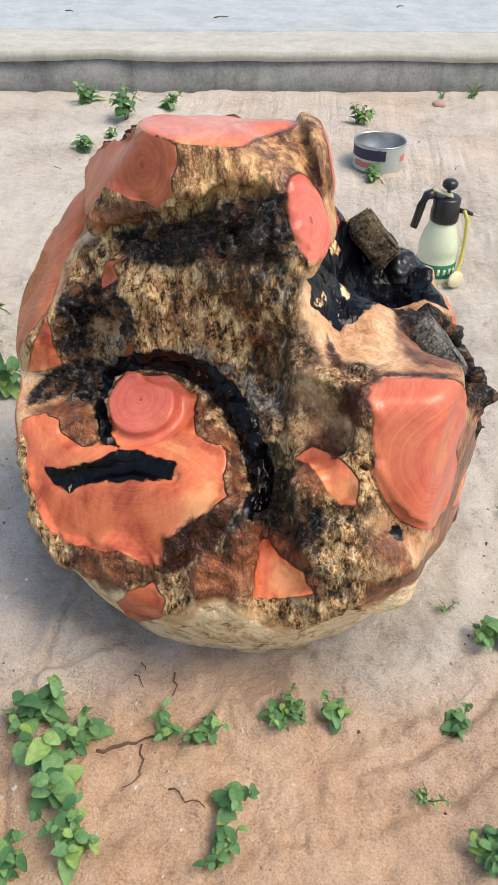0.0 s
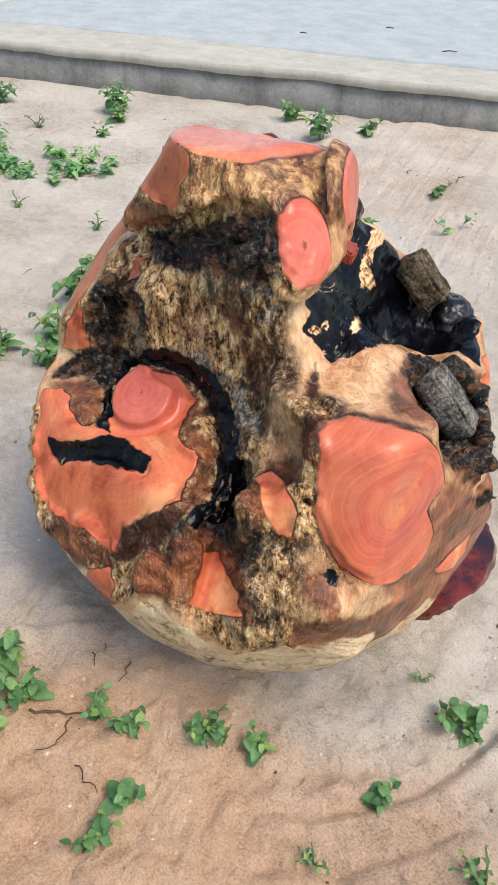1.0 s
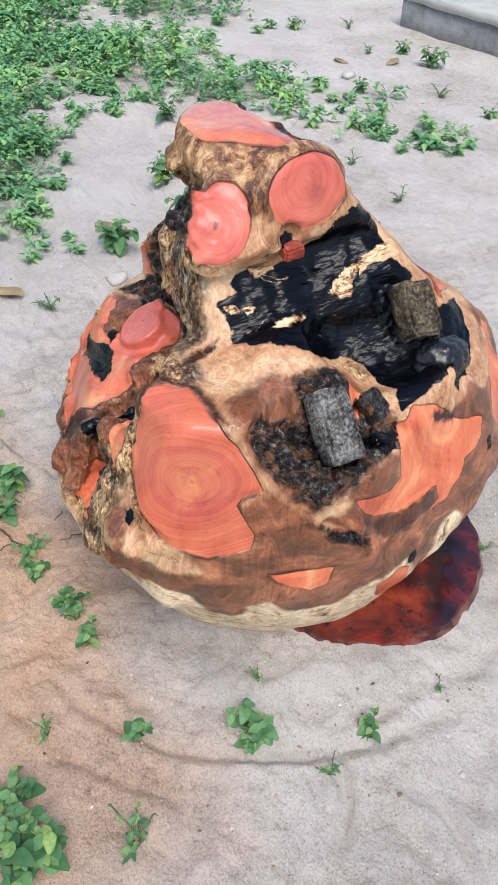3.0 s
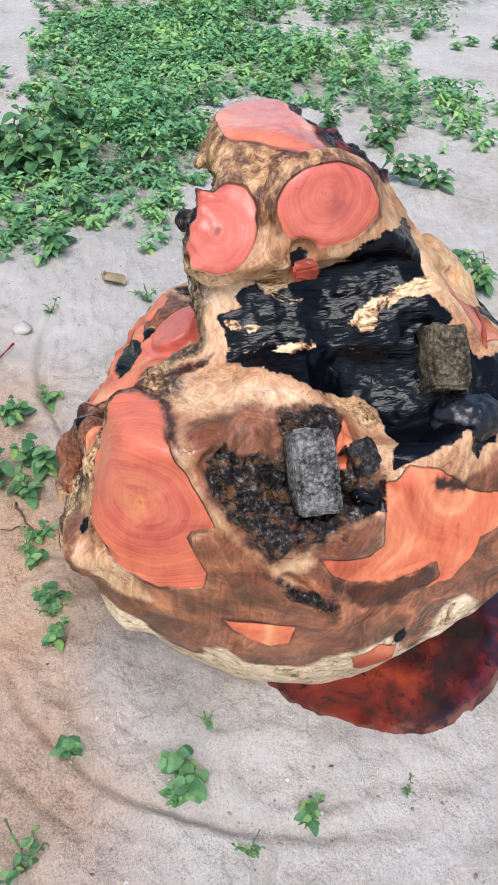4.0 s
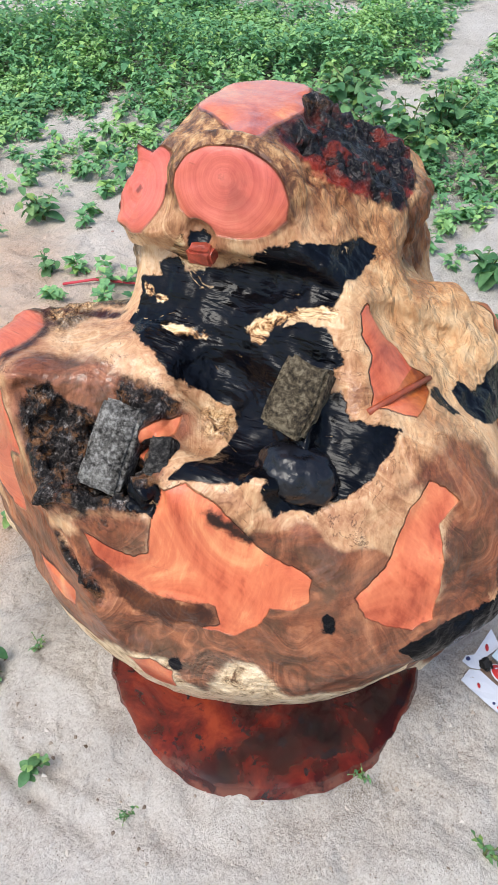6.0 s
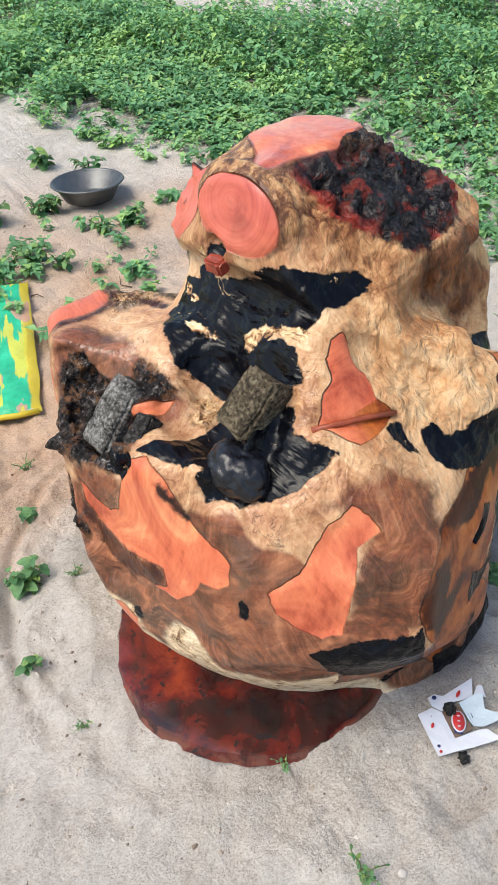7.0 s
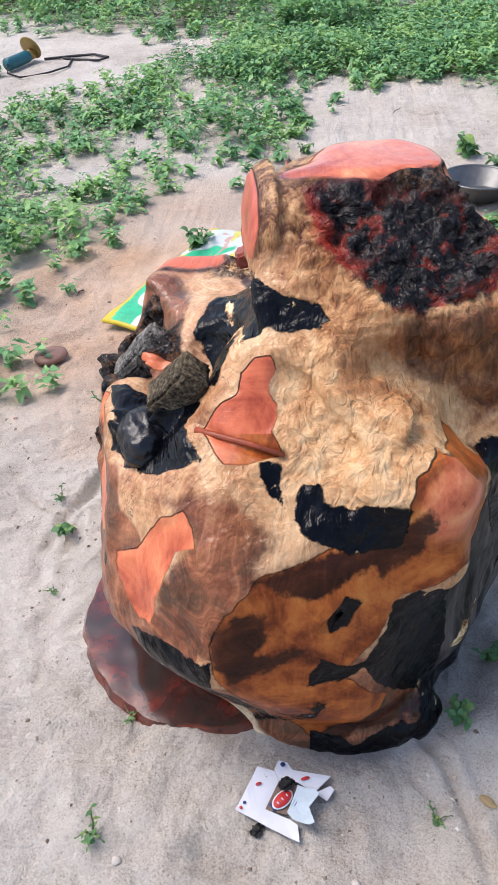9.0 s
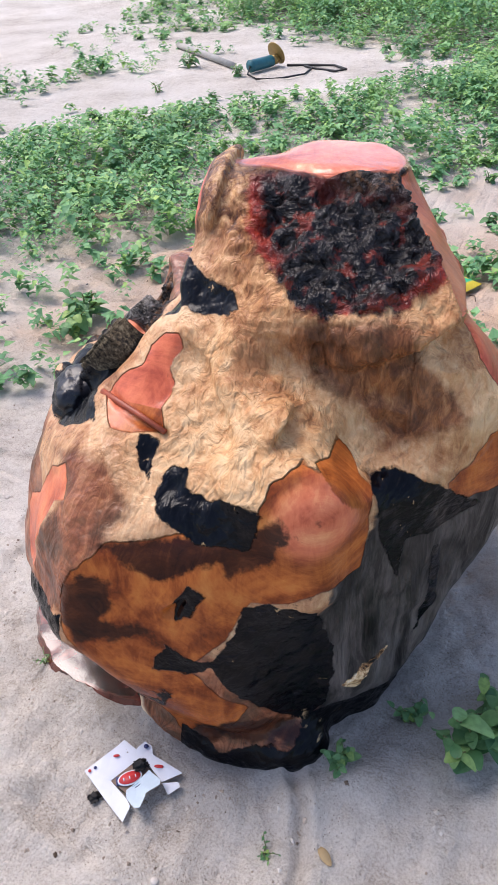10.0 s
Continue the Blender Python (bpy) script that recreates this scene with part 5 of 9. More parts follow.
patch("chip", (0.127, 1.280, 0.622), (0.131, 1.297, 0.626), (0.116, 1.306, 0.645), (0.108, 1.324, 0.659), (0.106, 1.349, 0.670), (0.105, 1.389, 0.675), (0.093, 1.389, 0.685), (0.092, 1.370, 0.689), (0.096, 1.337, 0.678), (0.098, 1.313, 0.667), (0.103, 1.288, 0.652), (0.113, 1.260, 0.632))
patch("chip", (0.149, 1.166, 0.610), (0.135, 1.208, 0.606), (0.129, 1.211, 0.612), (0.134, 1.171, 0.616), (0.144, 1.127, 0.613))
patch("chip", (0.100, 1.080, 0.630), (0.102, 1.093, 0.631), (0.095, 1.083, 0.637), (0.091, 1.069, 0.637))
patch("chip", (0.107, 1.109, 0.628), (0.105, 1.123, 0.632), (0.101, 1.112, 0.636), (0.102, 1.099, 0.632))
patch("chip", (0.072, 1.125, 0.688), (0.075, 1.137, 0.671), (0.072, 1.169, 0.679), (0.083, 1.153, 0.703), (0.112, 1.160, 0.748), (0.115, 1.148, 0.743), (0.081, 1.119, 0.697))
patch("char", (0.108, 1.167, 0.732), (0.100, 1.191, 0.732), (0.093, 1.196, 0.743), (0.091, 1.182, 0.754), (0.103, 1.166, 0.751))
patch("bark", (0.210, 1.241, 0.532), (0.230, 1.265, 0.520), (0.226, 1.291, 0.513), (0.191, 1.294, 0.520), (0.169, 1.274, 0.526), (0.173, 1.233, 0.530))
patch("brown", (0.341, 1.008, 0.523), (0.366, 1.035, 0.466), (0.388, 1.082, 0.409), (0.401, 1.117, 0.434), (0.389, 1.195, 0.467), (0.365, 1.260, 0.475), (0.347, 1.259, 0.521), (0.301, 1.253, 0.533), (0.226, 1.241, 0.534), (0.220, 1.217, 0.551), (0.233, 1.140, 0.570), (0.260, 1.121, 0.532), (0.281, 1.075, 0.542), (0.291, 1.037, 0.573), (0.318, 1.002, 0.585))
patch("crust", (0.335, 1.013, 0.525), (0.364, 1.041, 0.481), (0.390, 1.088, 0.418), (0.401, 1.119, 0.455), (0.340, 1.108, 0.470), (0.312, 1.079, 0.495), (0.288, 1.066, 0.534), (0.293, 1.038, 0.568), (0.310, 1.008, 0.563))
patch("bark", (0.403, 1.129, 0.448), (0.388, 1.195, 0.470), (0.364, 1.259, 0.475), (0.347, 1.260, 0.519), (0.335, 1.238, 0.512), (0.305, 1.245, 0.534), (0.267, 1.219, 0.540), (0.223, 1.218, 0.551), (0.240, 1.127, 0.567), (0.269, 1.123, 0.516), (0.302, 1.120, 0.474), (0.367, 1.098, 0.469))
patch("crust", (0.398, 1.154, 0.455), (0.388, 1.195, 0.470), (0.371, 1.232, 0.479), (0.348, 1.251, 0.508), (0.335, 1.238, 0.512), (0.337, 1.216, 0.476), (0.331, 1.134, 0.445), (0.365, 1.123, 0.456), (0.401, 1.119, 0.451))
patch("crust", (0.250, 1.135, 0.558), (0.239, 1.216, 0.547), (0.221, 1.217, 0.551), (0.238, 1.126, 0.569))
patch("char", (0.106, 1.074, 0.621), (0.141, 1.112, 0.610), (0.157, 1.146, 0.609), (0.153, 1.177, 0.607), (0.132, 1.234, 0.594), (0.133, 1.289, 0.617), (0.113, 1.273, 0.637), (0.104, 1.306, 0.658), (0.098, 1.338, 0.676), (0.095, 1.381, 0.685), (0.076, 1.383, 0.695), (0.058, 1.388, 0.709), (-0.001, 1.392, 0.717), (-0.038, 1.393, 0.725), (-0.016, 1.370, 0.743), (0.036, 1.353, 0.746), (0.077, 1.329, 0.744), (0.082, 1.297, 0.733), (0.078, 1.261, 0.722), (0.065, 1.213, 0.693), (0.072, 1.179, 0.680), (0.076, 1.138, 0.669), (0.079, 1.133, 0.696), (0.067, 1.102, 0.681), (0.076, 1.090, 0.669), (0.086, 1.097, 0.651), (0.078, 1.051, 0.643))
patch("char", (0.178, 1.149, 0.603), (0.197, 1.165, 0.592), (0.200, 1.193, 0.574), (0.182, 1.213, 0.549), (0.166, 1.245, 0.528), (0.169, 1.274, 0.526), (0.196, 1.295, 0.518), (0.188, 1.367, 0.547), (0.189, 1.432, 0.584), (0.164, 1.404, 0.611), (0.150, 1.406, 0.624), (0.134, 1.425, 0.636), (0.121, 1.402, 0.657), (0.111, 1.388, 0.671), (0.110, 1.341, 0.663), (0.118, 1.297, 0.640), (0.131, 1.288, 0.621), (0.137, 1.208, 0.604), (0.157, 1.146, 0.609))
patch("char", (0.230, 1.296, 0.512), (0.302, 1.294, 0.538), (0.305, 1.313, 0.540), (0.300, 1.345, 0.536), (0.316, 1.381, 0.551), (0.297, 1.396, 0.552), (0.312, 1.405, 0.542), (0.296, 1.428, 0.512), (0.285, 1.458, 0.508), (0.262, 1.473, 0.516), (0.245, 1.490, 0.522), (0.218, 1.509, 0.531), (0.178, 1.516, 0.554), (0.146, 1.518, 0.570), (0.178, 1.463, 0.583), (0.173, 1.449, 0.592), (0.161, 1.441, 0.607), (0.157, 1.432, 0.613), (0.182, 1.366, 0.553), (0.187, 1.293, 0.521))
patch("char", (0.195, 1.167, 0.592), (0.179, 1.181, 0.593), (0.140, 1.214, 0.594), (0.125, 1.313, 0.638), (0.102, 1.333, 0.670), (0.075, 1.379, 0.697), (0.023, 1.395, 0.710), (-0.023, 1.398, 0.714), (-0.024, 1.374, 0.742), (0.036, 1.354, 0.745), (0.062, 1.254, 0.703), (0.073, 1.152, 0.676), (0.086, 1.072, 0.648), (0.133, 1.066, 0.592))
patch("char", (0.321, 1.342, 0.533), (0.306, 1.399, 0.553), (0.317, 1.398, 0.540), (0.313, 1.418, 0.505), (0.280, 1.453, 0.511), (0.250, 1.490, 0.518), (0.217, 1.488, 0.540), (0.191, 1.497, 0.556), (0.165, 1.505, 0.570), (0.176, 1.476, 0.579), (0.197, 1.442, 0.572), (0.220, 1.429, 0.569), (0.217, 1.315, 0.513), (0.267, 1.312, 0.522), (0.313, 1.282, 0.538), (0.342, 1.274, 0.528))
patch("chip", (0.127, 1.280, 0.622), (0.131, 1.297, 0.626), (0.116, 1.306, 0.645), (0.108, 1.324, 0.659), (0.106, 1.349, 0.670), (0.105, 1.389, 0.675), (0.093, 1.389, 0.685), (0.092, 1.370, 0.689), (0.096, 1.337, 0.678), (0.098, 1.313, 0.667), (0.103, 1.288, 0.652), (0.113, 1.260, 0.632))
patch("chip", (0.149, 1.166, 0.610), (0.135, 1.208, 0.606), (0.129, 1.211, 0.612), (0.134, 1.171, 0.616), (0.144, 1.127, 0.613))
patch("chip", (0.100, 1.080, 0.630), (0.102, 1.093, 0.631), (0.095, 1.083, 0.637), (0.091, 1.069, 0.637))
patch("chip", (0.107, 1.109, 0.628), (0.105, 1.123, 0.632), (0.101, 1.112, 0.636), (0.102, 1.099, 0.632))
patch("chip", (0.072, 1.125, 0.688), (0.075, 1.137, 0.671), (0.072, 1.169, 0.679), (0.083, 1.153, 0.703), (0.112, 1.160, 0.748), (0.115, 1.148, 0.743), (0.081, 1.119, 0.697))
patch("char", (0.108, 1.167, 0.732), (0.100, 1.191, 0.732), (0.093, 1.196, 0.743), (0.091, 1.182, 0.754), (0.103, 1.166, 0.751))
patch("bark", (0.210, 1.241, 0.532), (0.230, 1.265, 0.520), (0.226, 1.291, 0.513), (0.191, 1.294, 0.520), (0.169, 1.274, 0.526), (0.173, 1.233, 0.530))
patch("brown", (0.341, 1.008, 0.523), (0.366, 1.035, 0.466), (0.388, 1.082, 0.409), (0.401, 1.117, 0.434), (0.389, 1.195, 0.467), (0.365, 1.260, 0.475), (0.347, 1.259, 0.521), (0.301, 1.253, 0.533), (0.226, 1.241, 0.534), (0.220, 1.217, 0.551), (0.233, 1.140, 0.570), (0.260, 1.121, 0.532), (0.281, 1.075, 0.542), (0.291, 1.037, 0.573), (0.318, 1.002, 0.585))
patch("crust", (0.335, 1.013, 0.525), (0.364, 1.041, 0.481), (0.390, 1.088, 0.418), (0.401, 1.119, 0.455), (0.340, 1.108, 0.470), (0.312, 1.079, 0.495), (0.288, 1.066, 0.534), (0.293, 1.038, 0.568), (0.310, 1.008, 0.563))
patch("bark", (0.403, 1.129, 0.448), (0.388, 1.195, 0.470), (0.364, 1.259, 0.475), (0.347, 1.260, 0.519), (0.335, 1.238, 0.512), (0.305, 1.245, 0.534), (0.267, 1.219, 0.540), (0.223, 1.218, 0.551), (0.240, 1.127, 0.567), (0.269, 1.123, 0.516), (0.302, 1.120, 0.474), (0.367, 1.098, 0.469))
patch("crust", (0.398, 1.154, 0.455), (0.388, 1.195, 0.470), (0.371, 1.232, 0.479), (0.348, 1.251, 0.508), (0.335, 1.238, 0.512), (0.337, 1.216, 0.476), (0.331, 1.134, 0.445), (0.365, 1.123, 0.456), (0.401, 1.119, 0.451))
patch("crust", (0.250, 1.135, 0.558), (0.239, 1.216, 0.547), (0.221, 1.217, 0.551), (0.238, 1.126, 0.569))
patch("char", (0.106, 1.074, 0.621), (0.141, 1.112, 0.610), (0.157, 1.146, 0.609), (0.153, 1.177, 0.607), (0.132, 1.234, 0.594), (0.133, 1.289, 0.617), (0.113, 1.273, 0.637), (0.104, 1.306, 0.658), (0.098, 1.338, 0.676), (0.095, 1.381, 0.685), (0.076, 1.383, 0.695), (0.058, 1.388, 0.709), (-0.001, 1.392, 0.717), (-0.038, 1.393, 0.725), (-0.016, 1.370, 0.743), (0.036, 1.353, 0.746), (0.077, 1.329, 0.744), (0.082, 1.297, 0.733), (0.078, 1.261, 0.722), (0.065, 1.213, 0.693), (0.072, 1.179, 0.680), (0.076, 1.138, 0.669), (0.079, 1.133, 0.696), (0.067, 1.102, 0.681), (0.076, 1.090, 0.669), (0.086, 1.097, 0.651), (0.078, 1.051, 0.643))
patch("char", (0.178, 1.149, 0.603), (0.197, 1.165, 0.592), (0.200, 1.193, 0.574), (0.182, 1.213, 0.549), (0.166, 1.245, 0.528), (0.169, 1.274, 0.526), (0.196, 1.295, 0.518), (0.188, 1.367, 0.547), (0.189, 1.432, 0.584), (0.164, 1.404, 0.611), (0.150, 1.406, 0.624), (0.134, 1.425, 0.636), (0.121, 1.402, 0.657), (0.111, 1.388, 0.671), (0.110, 1.341, 0.663), (0.118, 1.297, 0.640), (0.131, 1.288, 0.621), (0.137, 1.208, 0.604), (0.157, 1.146, 0.609))
patch("char", (0.230, 1.296, 0.512), (0.302, 1.294, 0.538), (0.305, 1.313, 0.540), (0.300, 1.345, 0.536), (0.316, 1.381, 0.551), (0.297, 1.396, 0.552), (0.312, 1.405, 0.542), (0.296, 1.428, 0.512), (0.285, 1.458, 0.508), (0.262, 1.473, 0.516), (0.245, 1.490, 0.522), (0.218, 1.509, 0.531), (0.178, 1.516, 0.554), (0.146, 1.518, 0.570), (0.178, 1.463, 0.583), (0.173, 1.449, 0.592), (0.161, 1.441, 0.607), (0.157, 1.432, 0.613), (0.182, 1.366, 0.553), (0.187, 1.293, 0.521))
patch("char", (0.195, 1.167, 0.592), (0.179, 1.181, 0.593), (0.140, 1.214, 0.594), (0.125, 1.313, 0.638), (0.102, 1.333, 0.670), (0.075, 1.379, 0.697), (0.023, 1.395, 0.710), (-0.023, 1.398, 0.714), (-0.024, 1.374, 0.742), (0.036, 1.354, 0.745), (0.062, 1.254, 0.703), (0.073, 1.152, 0.676), (0.086, 1.072, 0.648), (0.133, 1.066, 0.592))
patch("char", (0.321, 1.342, 0.533), (0.306, 1.399, 0.553), (0.317, 1.398, 0.540), (0.313, 1.418, 0.505), (0.280, 1.453, 0.511), (0.250, 1.490, 0.518), (0.217, 1.488, 0.540), (0.191, 1.497, 0.556), (0.165, 1.505, 0.570), (0.176, 1.476, 0.579), (0.197, 1.442, 0.572), (0.220, 1.429, 0.569), (0.217, 1.315, 0.513), (0.267, 1.312, 0.522), (0.313, 1.282, 0.538), (0.342, 1.274, 0.528))
patch("chip", (0.127, 1.280, 0.622), (0.131, 1.297, 0.626), (0.116, 1.306, 0.645), (0.108, 1.324, 0.659), (0.106, 1.349, 0.670), (0.105, 1.389, 0.675), (0.093, 1.389, 0.685), (0.092, 1.370, 0.689), (0.096, 1.337, 0.678), (0.098, 1.313, 0.667), (0.103, 1.288, 0.652), (0.113, 1.260, 0.632))
patch("chip", (0.149, 1.166, 0.610), (0.135, 1.208, 0.606), (0.129, 1.211, 0.612), (0.134, 1.171, 0.616), (0.144, 1.127, 0.613))
patch("chip", (0.100, 1.080, 0.630), (0.102, 1.093, 0.631), (0.095, 1.083, 0.637), (0.091, 1.069, 0.637))
patch("chip", (0.107, 1.109, 0.628), (0.105, 1.123, 0.632), (0.101, 1.112, 0.636), (0.102, 1.099, 0.632))
patch("chip", (0.072, 1.125, 0.688), (0.075, 1.137, 0.671), (0.072, 1.169, 0.679), (0.083, 1.153, 0.703), (0.112, 1.160, 0.748), (0.115, 1.148, 0.743), (0.081, 1.119, 0.697))
patch("char", (0.108, 1.167, 0.732), (0.100, 1.191, 0.732), (0.093, 1.196, 0.743), (0.091, 1.182, 0.754), (0.103, 1.166, 0.751))
patch("bark", (0.210, 1.241, 0.532), (0.230, 1.265, 0.520), (0.226, 1.291, 0.513), (0.191, 1.294, 0.520), (0.169, 1.274, 0.526), (0.173, 1.233, 0.530))
patch("brown", (0.341, 1.008, 0.523), (0.366, 1.035, 0.466), (0.388, 1.082, 0.409), (0.401, 1.117, 0.434), (0.389, 1.195, 0.467), (0.365, 1.260, 0.475), (0.347, 1.259, 0.521), (0.301, 1.253, 0.533), (0.226, 1.241, 0.534), (0.220, 1.217, 0.551), (0.233, 1.140, 0.570), (0.260, 1.121, 0.532), (0.281, 1.075, 0.542), (0.291, 1.037, 0.573), (0.318, 1.002, 0.585))
patch("crust", (0.335, 1.013, 0.525), (0.364, 1.041, 0.481), (0.390, 1.088, 0.418), (0.401, 1.119, 0.455), (0.340, 1.108, 0.470), (0.312, 1.079, 0.495), (0.288, 1.066, 0.534), (0.293, 1.038, 0.568), (0.310, 1.008, 0.563))
patch("bark", (0.403, 1.129, 0.448), (0.388, 1.195, 0.470), (0.364, 1.259, 0.475), (0.347, 1.260, 0.519), (0.335, 1.238, 0.512), (0.305, 1.245, 0.534), (0.267, 1.219, 0.540), (0.223, 1.218, 0.551), (0.240, 1.127, 0.567), (0.269, 1.123, 0.516), (0.302, 1.120, 0.474), (0.367, 1.098, 0.469))
patch("crust", (0.398, 1.154, 0.455), (0.388, 1.195, 0.470), (0.371, 1.232, 0.479), (0.348, 1.251, 0.508), (0.335, 1.238, 0.512), (0.337, 1.216, 0.476), (0.331, 1.134, 0.445), (0.365, 1.123, 0.456), (0.401, 1.119, 0.451))
patch("crust", (0.250, 1.135, 0.558), (0.239, 1.216, 0.547), (0.221, 1.217, 0.551), (0.238, 1.126, 0.569))
patch("heart", (0.292, 1.203, 0.500), (0.307, 1.217, 0.506), (0.277, 1.231, 0.534), (0.234, 1.226, 0.542), (0.262, 1.212, 0.545))
patch("char", (0.374, 1.235, 0.474), (0.369, 1.262, 0.472), (0.348, 1.260, 0.515), (0.339, 1.217, 0.475))
patch("heart", (0.372, 1.262, 0.466), (0.381, 1.260, 0.414), (0.389, 1.240, 0.400), (0.398, 1.195, 0.409), (0.404, 1.161, 0.423), (0.407, 1.179, 0.388), (0.401, 1.207, 0.360), (0.398, 1.228, 0.357), (0.394, 1.262, 0.340), (0.383, 1.313, 0.342), (0.374, 1.355, 0.343), (0.377, 1.365, 0.317), (0.386, 1.341, 0.301), (0.374, 1.392, 0.298), (0.360, 1.422, 0.332), (0.351, 1.434, 0.368), (0.342, 1.466, 0.373), (0.335, 1.482, 0.390), (0.325, 1.482, 0.429), (0.329, 1.449, 0.441), (0.335, 1.407, 0.464), (0.340, 1.374, 0.493), (0.341, 1.349, 0.514), (0.340, 1.324, 0.527), (0.343, 1.300, 0.529), (0.348, 1.264, 0.512))
patch("stain", (0.354, 1.337, 0.486), (0.350, 1.352, 0.479), (0.340, 1.388, 0.467), (0.336, 1.407, 0.462), (0.340, 1.374, 0.493), (0.344, 1.350, 0.509), (0.351, 1.334, 0.505))
patch("brown", (0.404, 1.161, 0.423), (0.398, 1.195, 0.409), (0.389, 1.240, 0.400), (0.381, 1.262, 0.414), (0.366, 1.258, 0.473), (0.389, 1.195, 0.467), (0.403, 1.122, 0.430))
patch("brown", (0.405, 1.143, 0.354), (0.417, 1.196, 0.313), (0.411, 1.238, 0.257), (0.407, 1.292, 0.237), (0.409, 1.307, 0.183), (0.382, 1.343, 0.128), (0.389, 1.380, 0.228), (0.368, 1.427, 0.280), (0.339, 1.503, 0.337), (0.286, 1.579, 0.340), (0.306, 1.526, 0.409), (0.322, 1.489, 0.429), (0.332, 1.487, 0.396), (0.342, 1.466, 0.373), (0.351, 1.434, 0.368), (0.358, 1.430, 0.332), (0.374, 1.392, 0.298), (0.386, 1.341, 0.301), (0.377, 1.365, 0.317), (0.374, 1.355, 0.343), (0.383, 1.313, 0.342), (0.394, 1.262, 0.340), (0.401, 1.207, 0.360), (0.407, 1.179, 0.388), (0.404, 1.161, 0.423), (0.393, 1.101, 0.391))
patch("stain", (0.412, 1.200, 0.338), (0.402, 1.236, 0.295), (0.400, 1.291, 0.289), (0.386, 1.341, 0.304), (0.377, 1.365, 0.319), (0.374, 1.355, 0.343), (0.383, 1.313, 0.342), (0.394, 1.262, 0.340), (0.402, 1.207, 0.357), (0.411, 1.172, 0.388))
patch("char", (0.410, 1.301, 0.195), (0.408, 1.313, 0.197), (0.406, 1.320, 0.214), (0.405, 1.314, 0.229), (0.406, 1.304, 0.229), (0.409, 1.295, 0.216))
patch("char", (0.335, 1.512, 0.342), (0.332, 1.522, 0.339), (0.328, 1.525, 0.352), (0.325, 1.519, 0.370), (0.328, 1.510, 0.375), (0.333, 1.503, 0.367))
patch("heart", (0.404, 1.235, 0.134), (0.382, 1.262, 0.084), (0.391, 1.296, 0.115), (0.410, 1.302, 0.191), (0.417, 1.267, 0.212), (0.422, 1.225, 0.196))
patch("crust", (0.404, 1.118, 0.349), (0.417, 1.155, 0.331), (0.424, 1.187, 0.307), (0.419, 1.192, 0.313), (0.419, 1.173, 0.361), (0.399, 1.129, 0.368), (0.394, 1.103, 0.380))
patch("heart", (0.377, 1.035, 0.251), (0.398, 1.090, 0.223), (0.408, 1.120, 0.236), (0.410, 1.130, 0.280), (0.393, 1.079, 0.274), (0.370, 1.022, 0.268))
patch("heart", (0.186, 0.872, 0.539), (0.193, 0.859, 0.478), (0.218, 0.844, 0.430), (0.245, 0.844, 0.398), (0.274, 0.855, 0.371), (0.305, 0.884, 0.339), (0.326, 0.927, 0.314), (0.340, 0.961, 0.328), (0.354, 0.995, 0.335), (0.355, 1.000, 0.371), (0.340, 0.975, 0.436), (0.343, 0.981, 0.450), (0.356, 1.013, 0.464), (0.347, 0.999, 0.507), (0.332, 0.981, 0.552), (0.305, 0.961, 0.588), (0.252, 0.960, 0.589), (0.201, 0.954, 0.587), (0.175, 0.927, 0.586), (0.173, 0.902, 0.581))
patch("brown", (0.353, 0.994, 0.361), (0.363, 1.014, 0.328), (0.394, 1.085, 0.300), (0.405, 1.117, 0.308), (0.397, 1.109, 0.375), (0.379, 1.061, 0.431), (0.357, 1.015, 0.463), (0.340, 0.975, 0.436))
patch("stain", (0.182, 0.875, 0.544), (0.173, 0.902, 0.581), (0.173, 0.929, 0.586), (0.199, 0.956, 0.586), (0.251, 0.962, 0.588), (0.304, 0.962, 0.588), (0.332, 0.981, 0.555), (0.341, 0.998, 0.530), (0.334, 0.991, 0.558), (0.299, 0.969, 0.590), (0.235, 0.971, 0.587), (0.187, 0.959, 0.586), (0.164, 0.928, 0.584), (0.123, 0.944, 0.523))
patch("brown", (0.319, 0.910, 0.288), (0.330, 0.932, 0.257), (0.346, 0.967, 0.264), (0.370, 1.022, 0.268), (0.392, 1.077, 0.289), (0.359, 1.005, 0.330), (0.340, 0.962, 0.321), (0.310, 0.893, 0.324))
patch("stain", (0.141, 0.955, 0.583), (0.139, 1.007, 0.583), (0.112, 1.049, 0.596), (0.111, 0.999, 0.582))
patch("brown", (0.282, 0.981, 0.588), (0.331, 0.981, 0.561), (0.347, 1.001, 0.511), (0.362, 1.033, 0.481), (0.384, 1.075, 0.453), (0.344, 1.185, 0.427), (0.306, 1.199, 0.463), (0.264, 1.153, 0.512), (0.234, 1.135, 0.569), (0.224, 1.063, 0.584))
patch("crust", (0.327, 1.041, 0.494), (0.355, 1.034, 0.492), (0.379, 1.091, 0.472), (0.343, 1.193, 0.433), (0.317, 1.200, 0.458), (0.269, 1.166, 0.496), (0.286, 1.068, 0.536))
patch("brown", (0.229, 0.789, 0.355), (0.256, 0.790, 0.328), (0.269, 0.799, 0.331), (0.255, 0.812, 0.370), (0.227, 0.825, 0.394), (0.192, 0.806, 0.368))
patch("char", (0.241, 0.816, 0.380), (0.250, 0.818, 0.378), (0.251, 0.826, 0.390), (0.244, 0.828, 0.400), (0.233, 0.826, 0.398), (0.230, 0.821, 0.388))
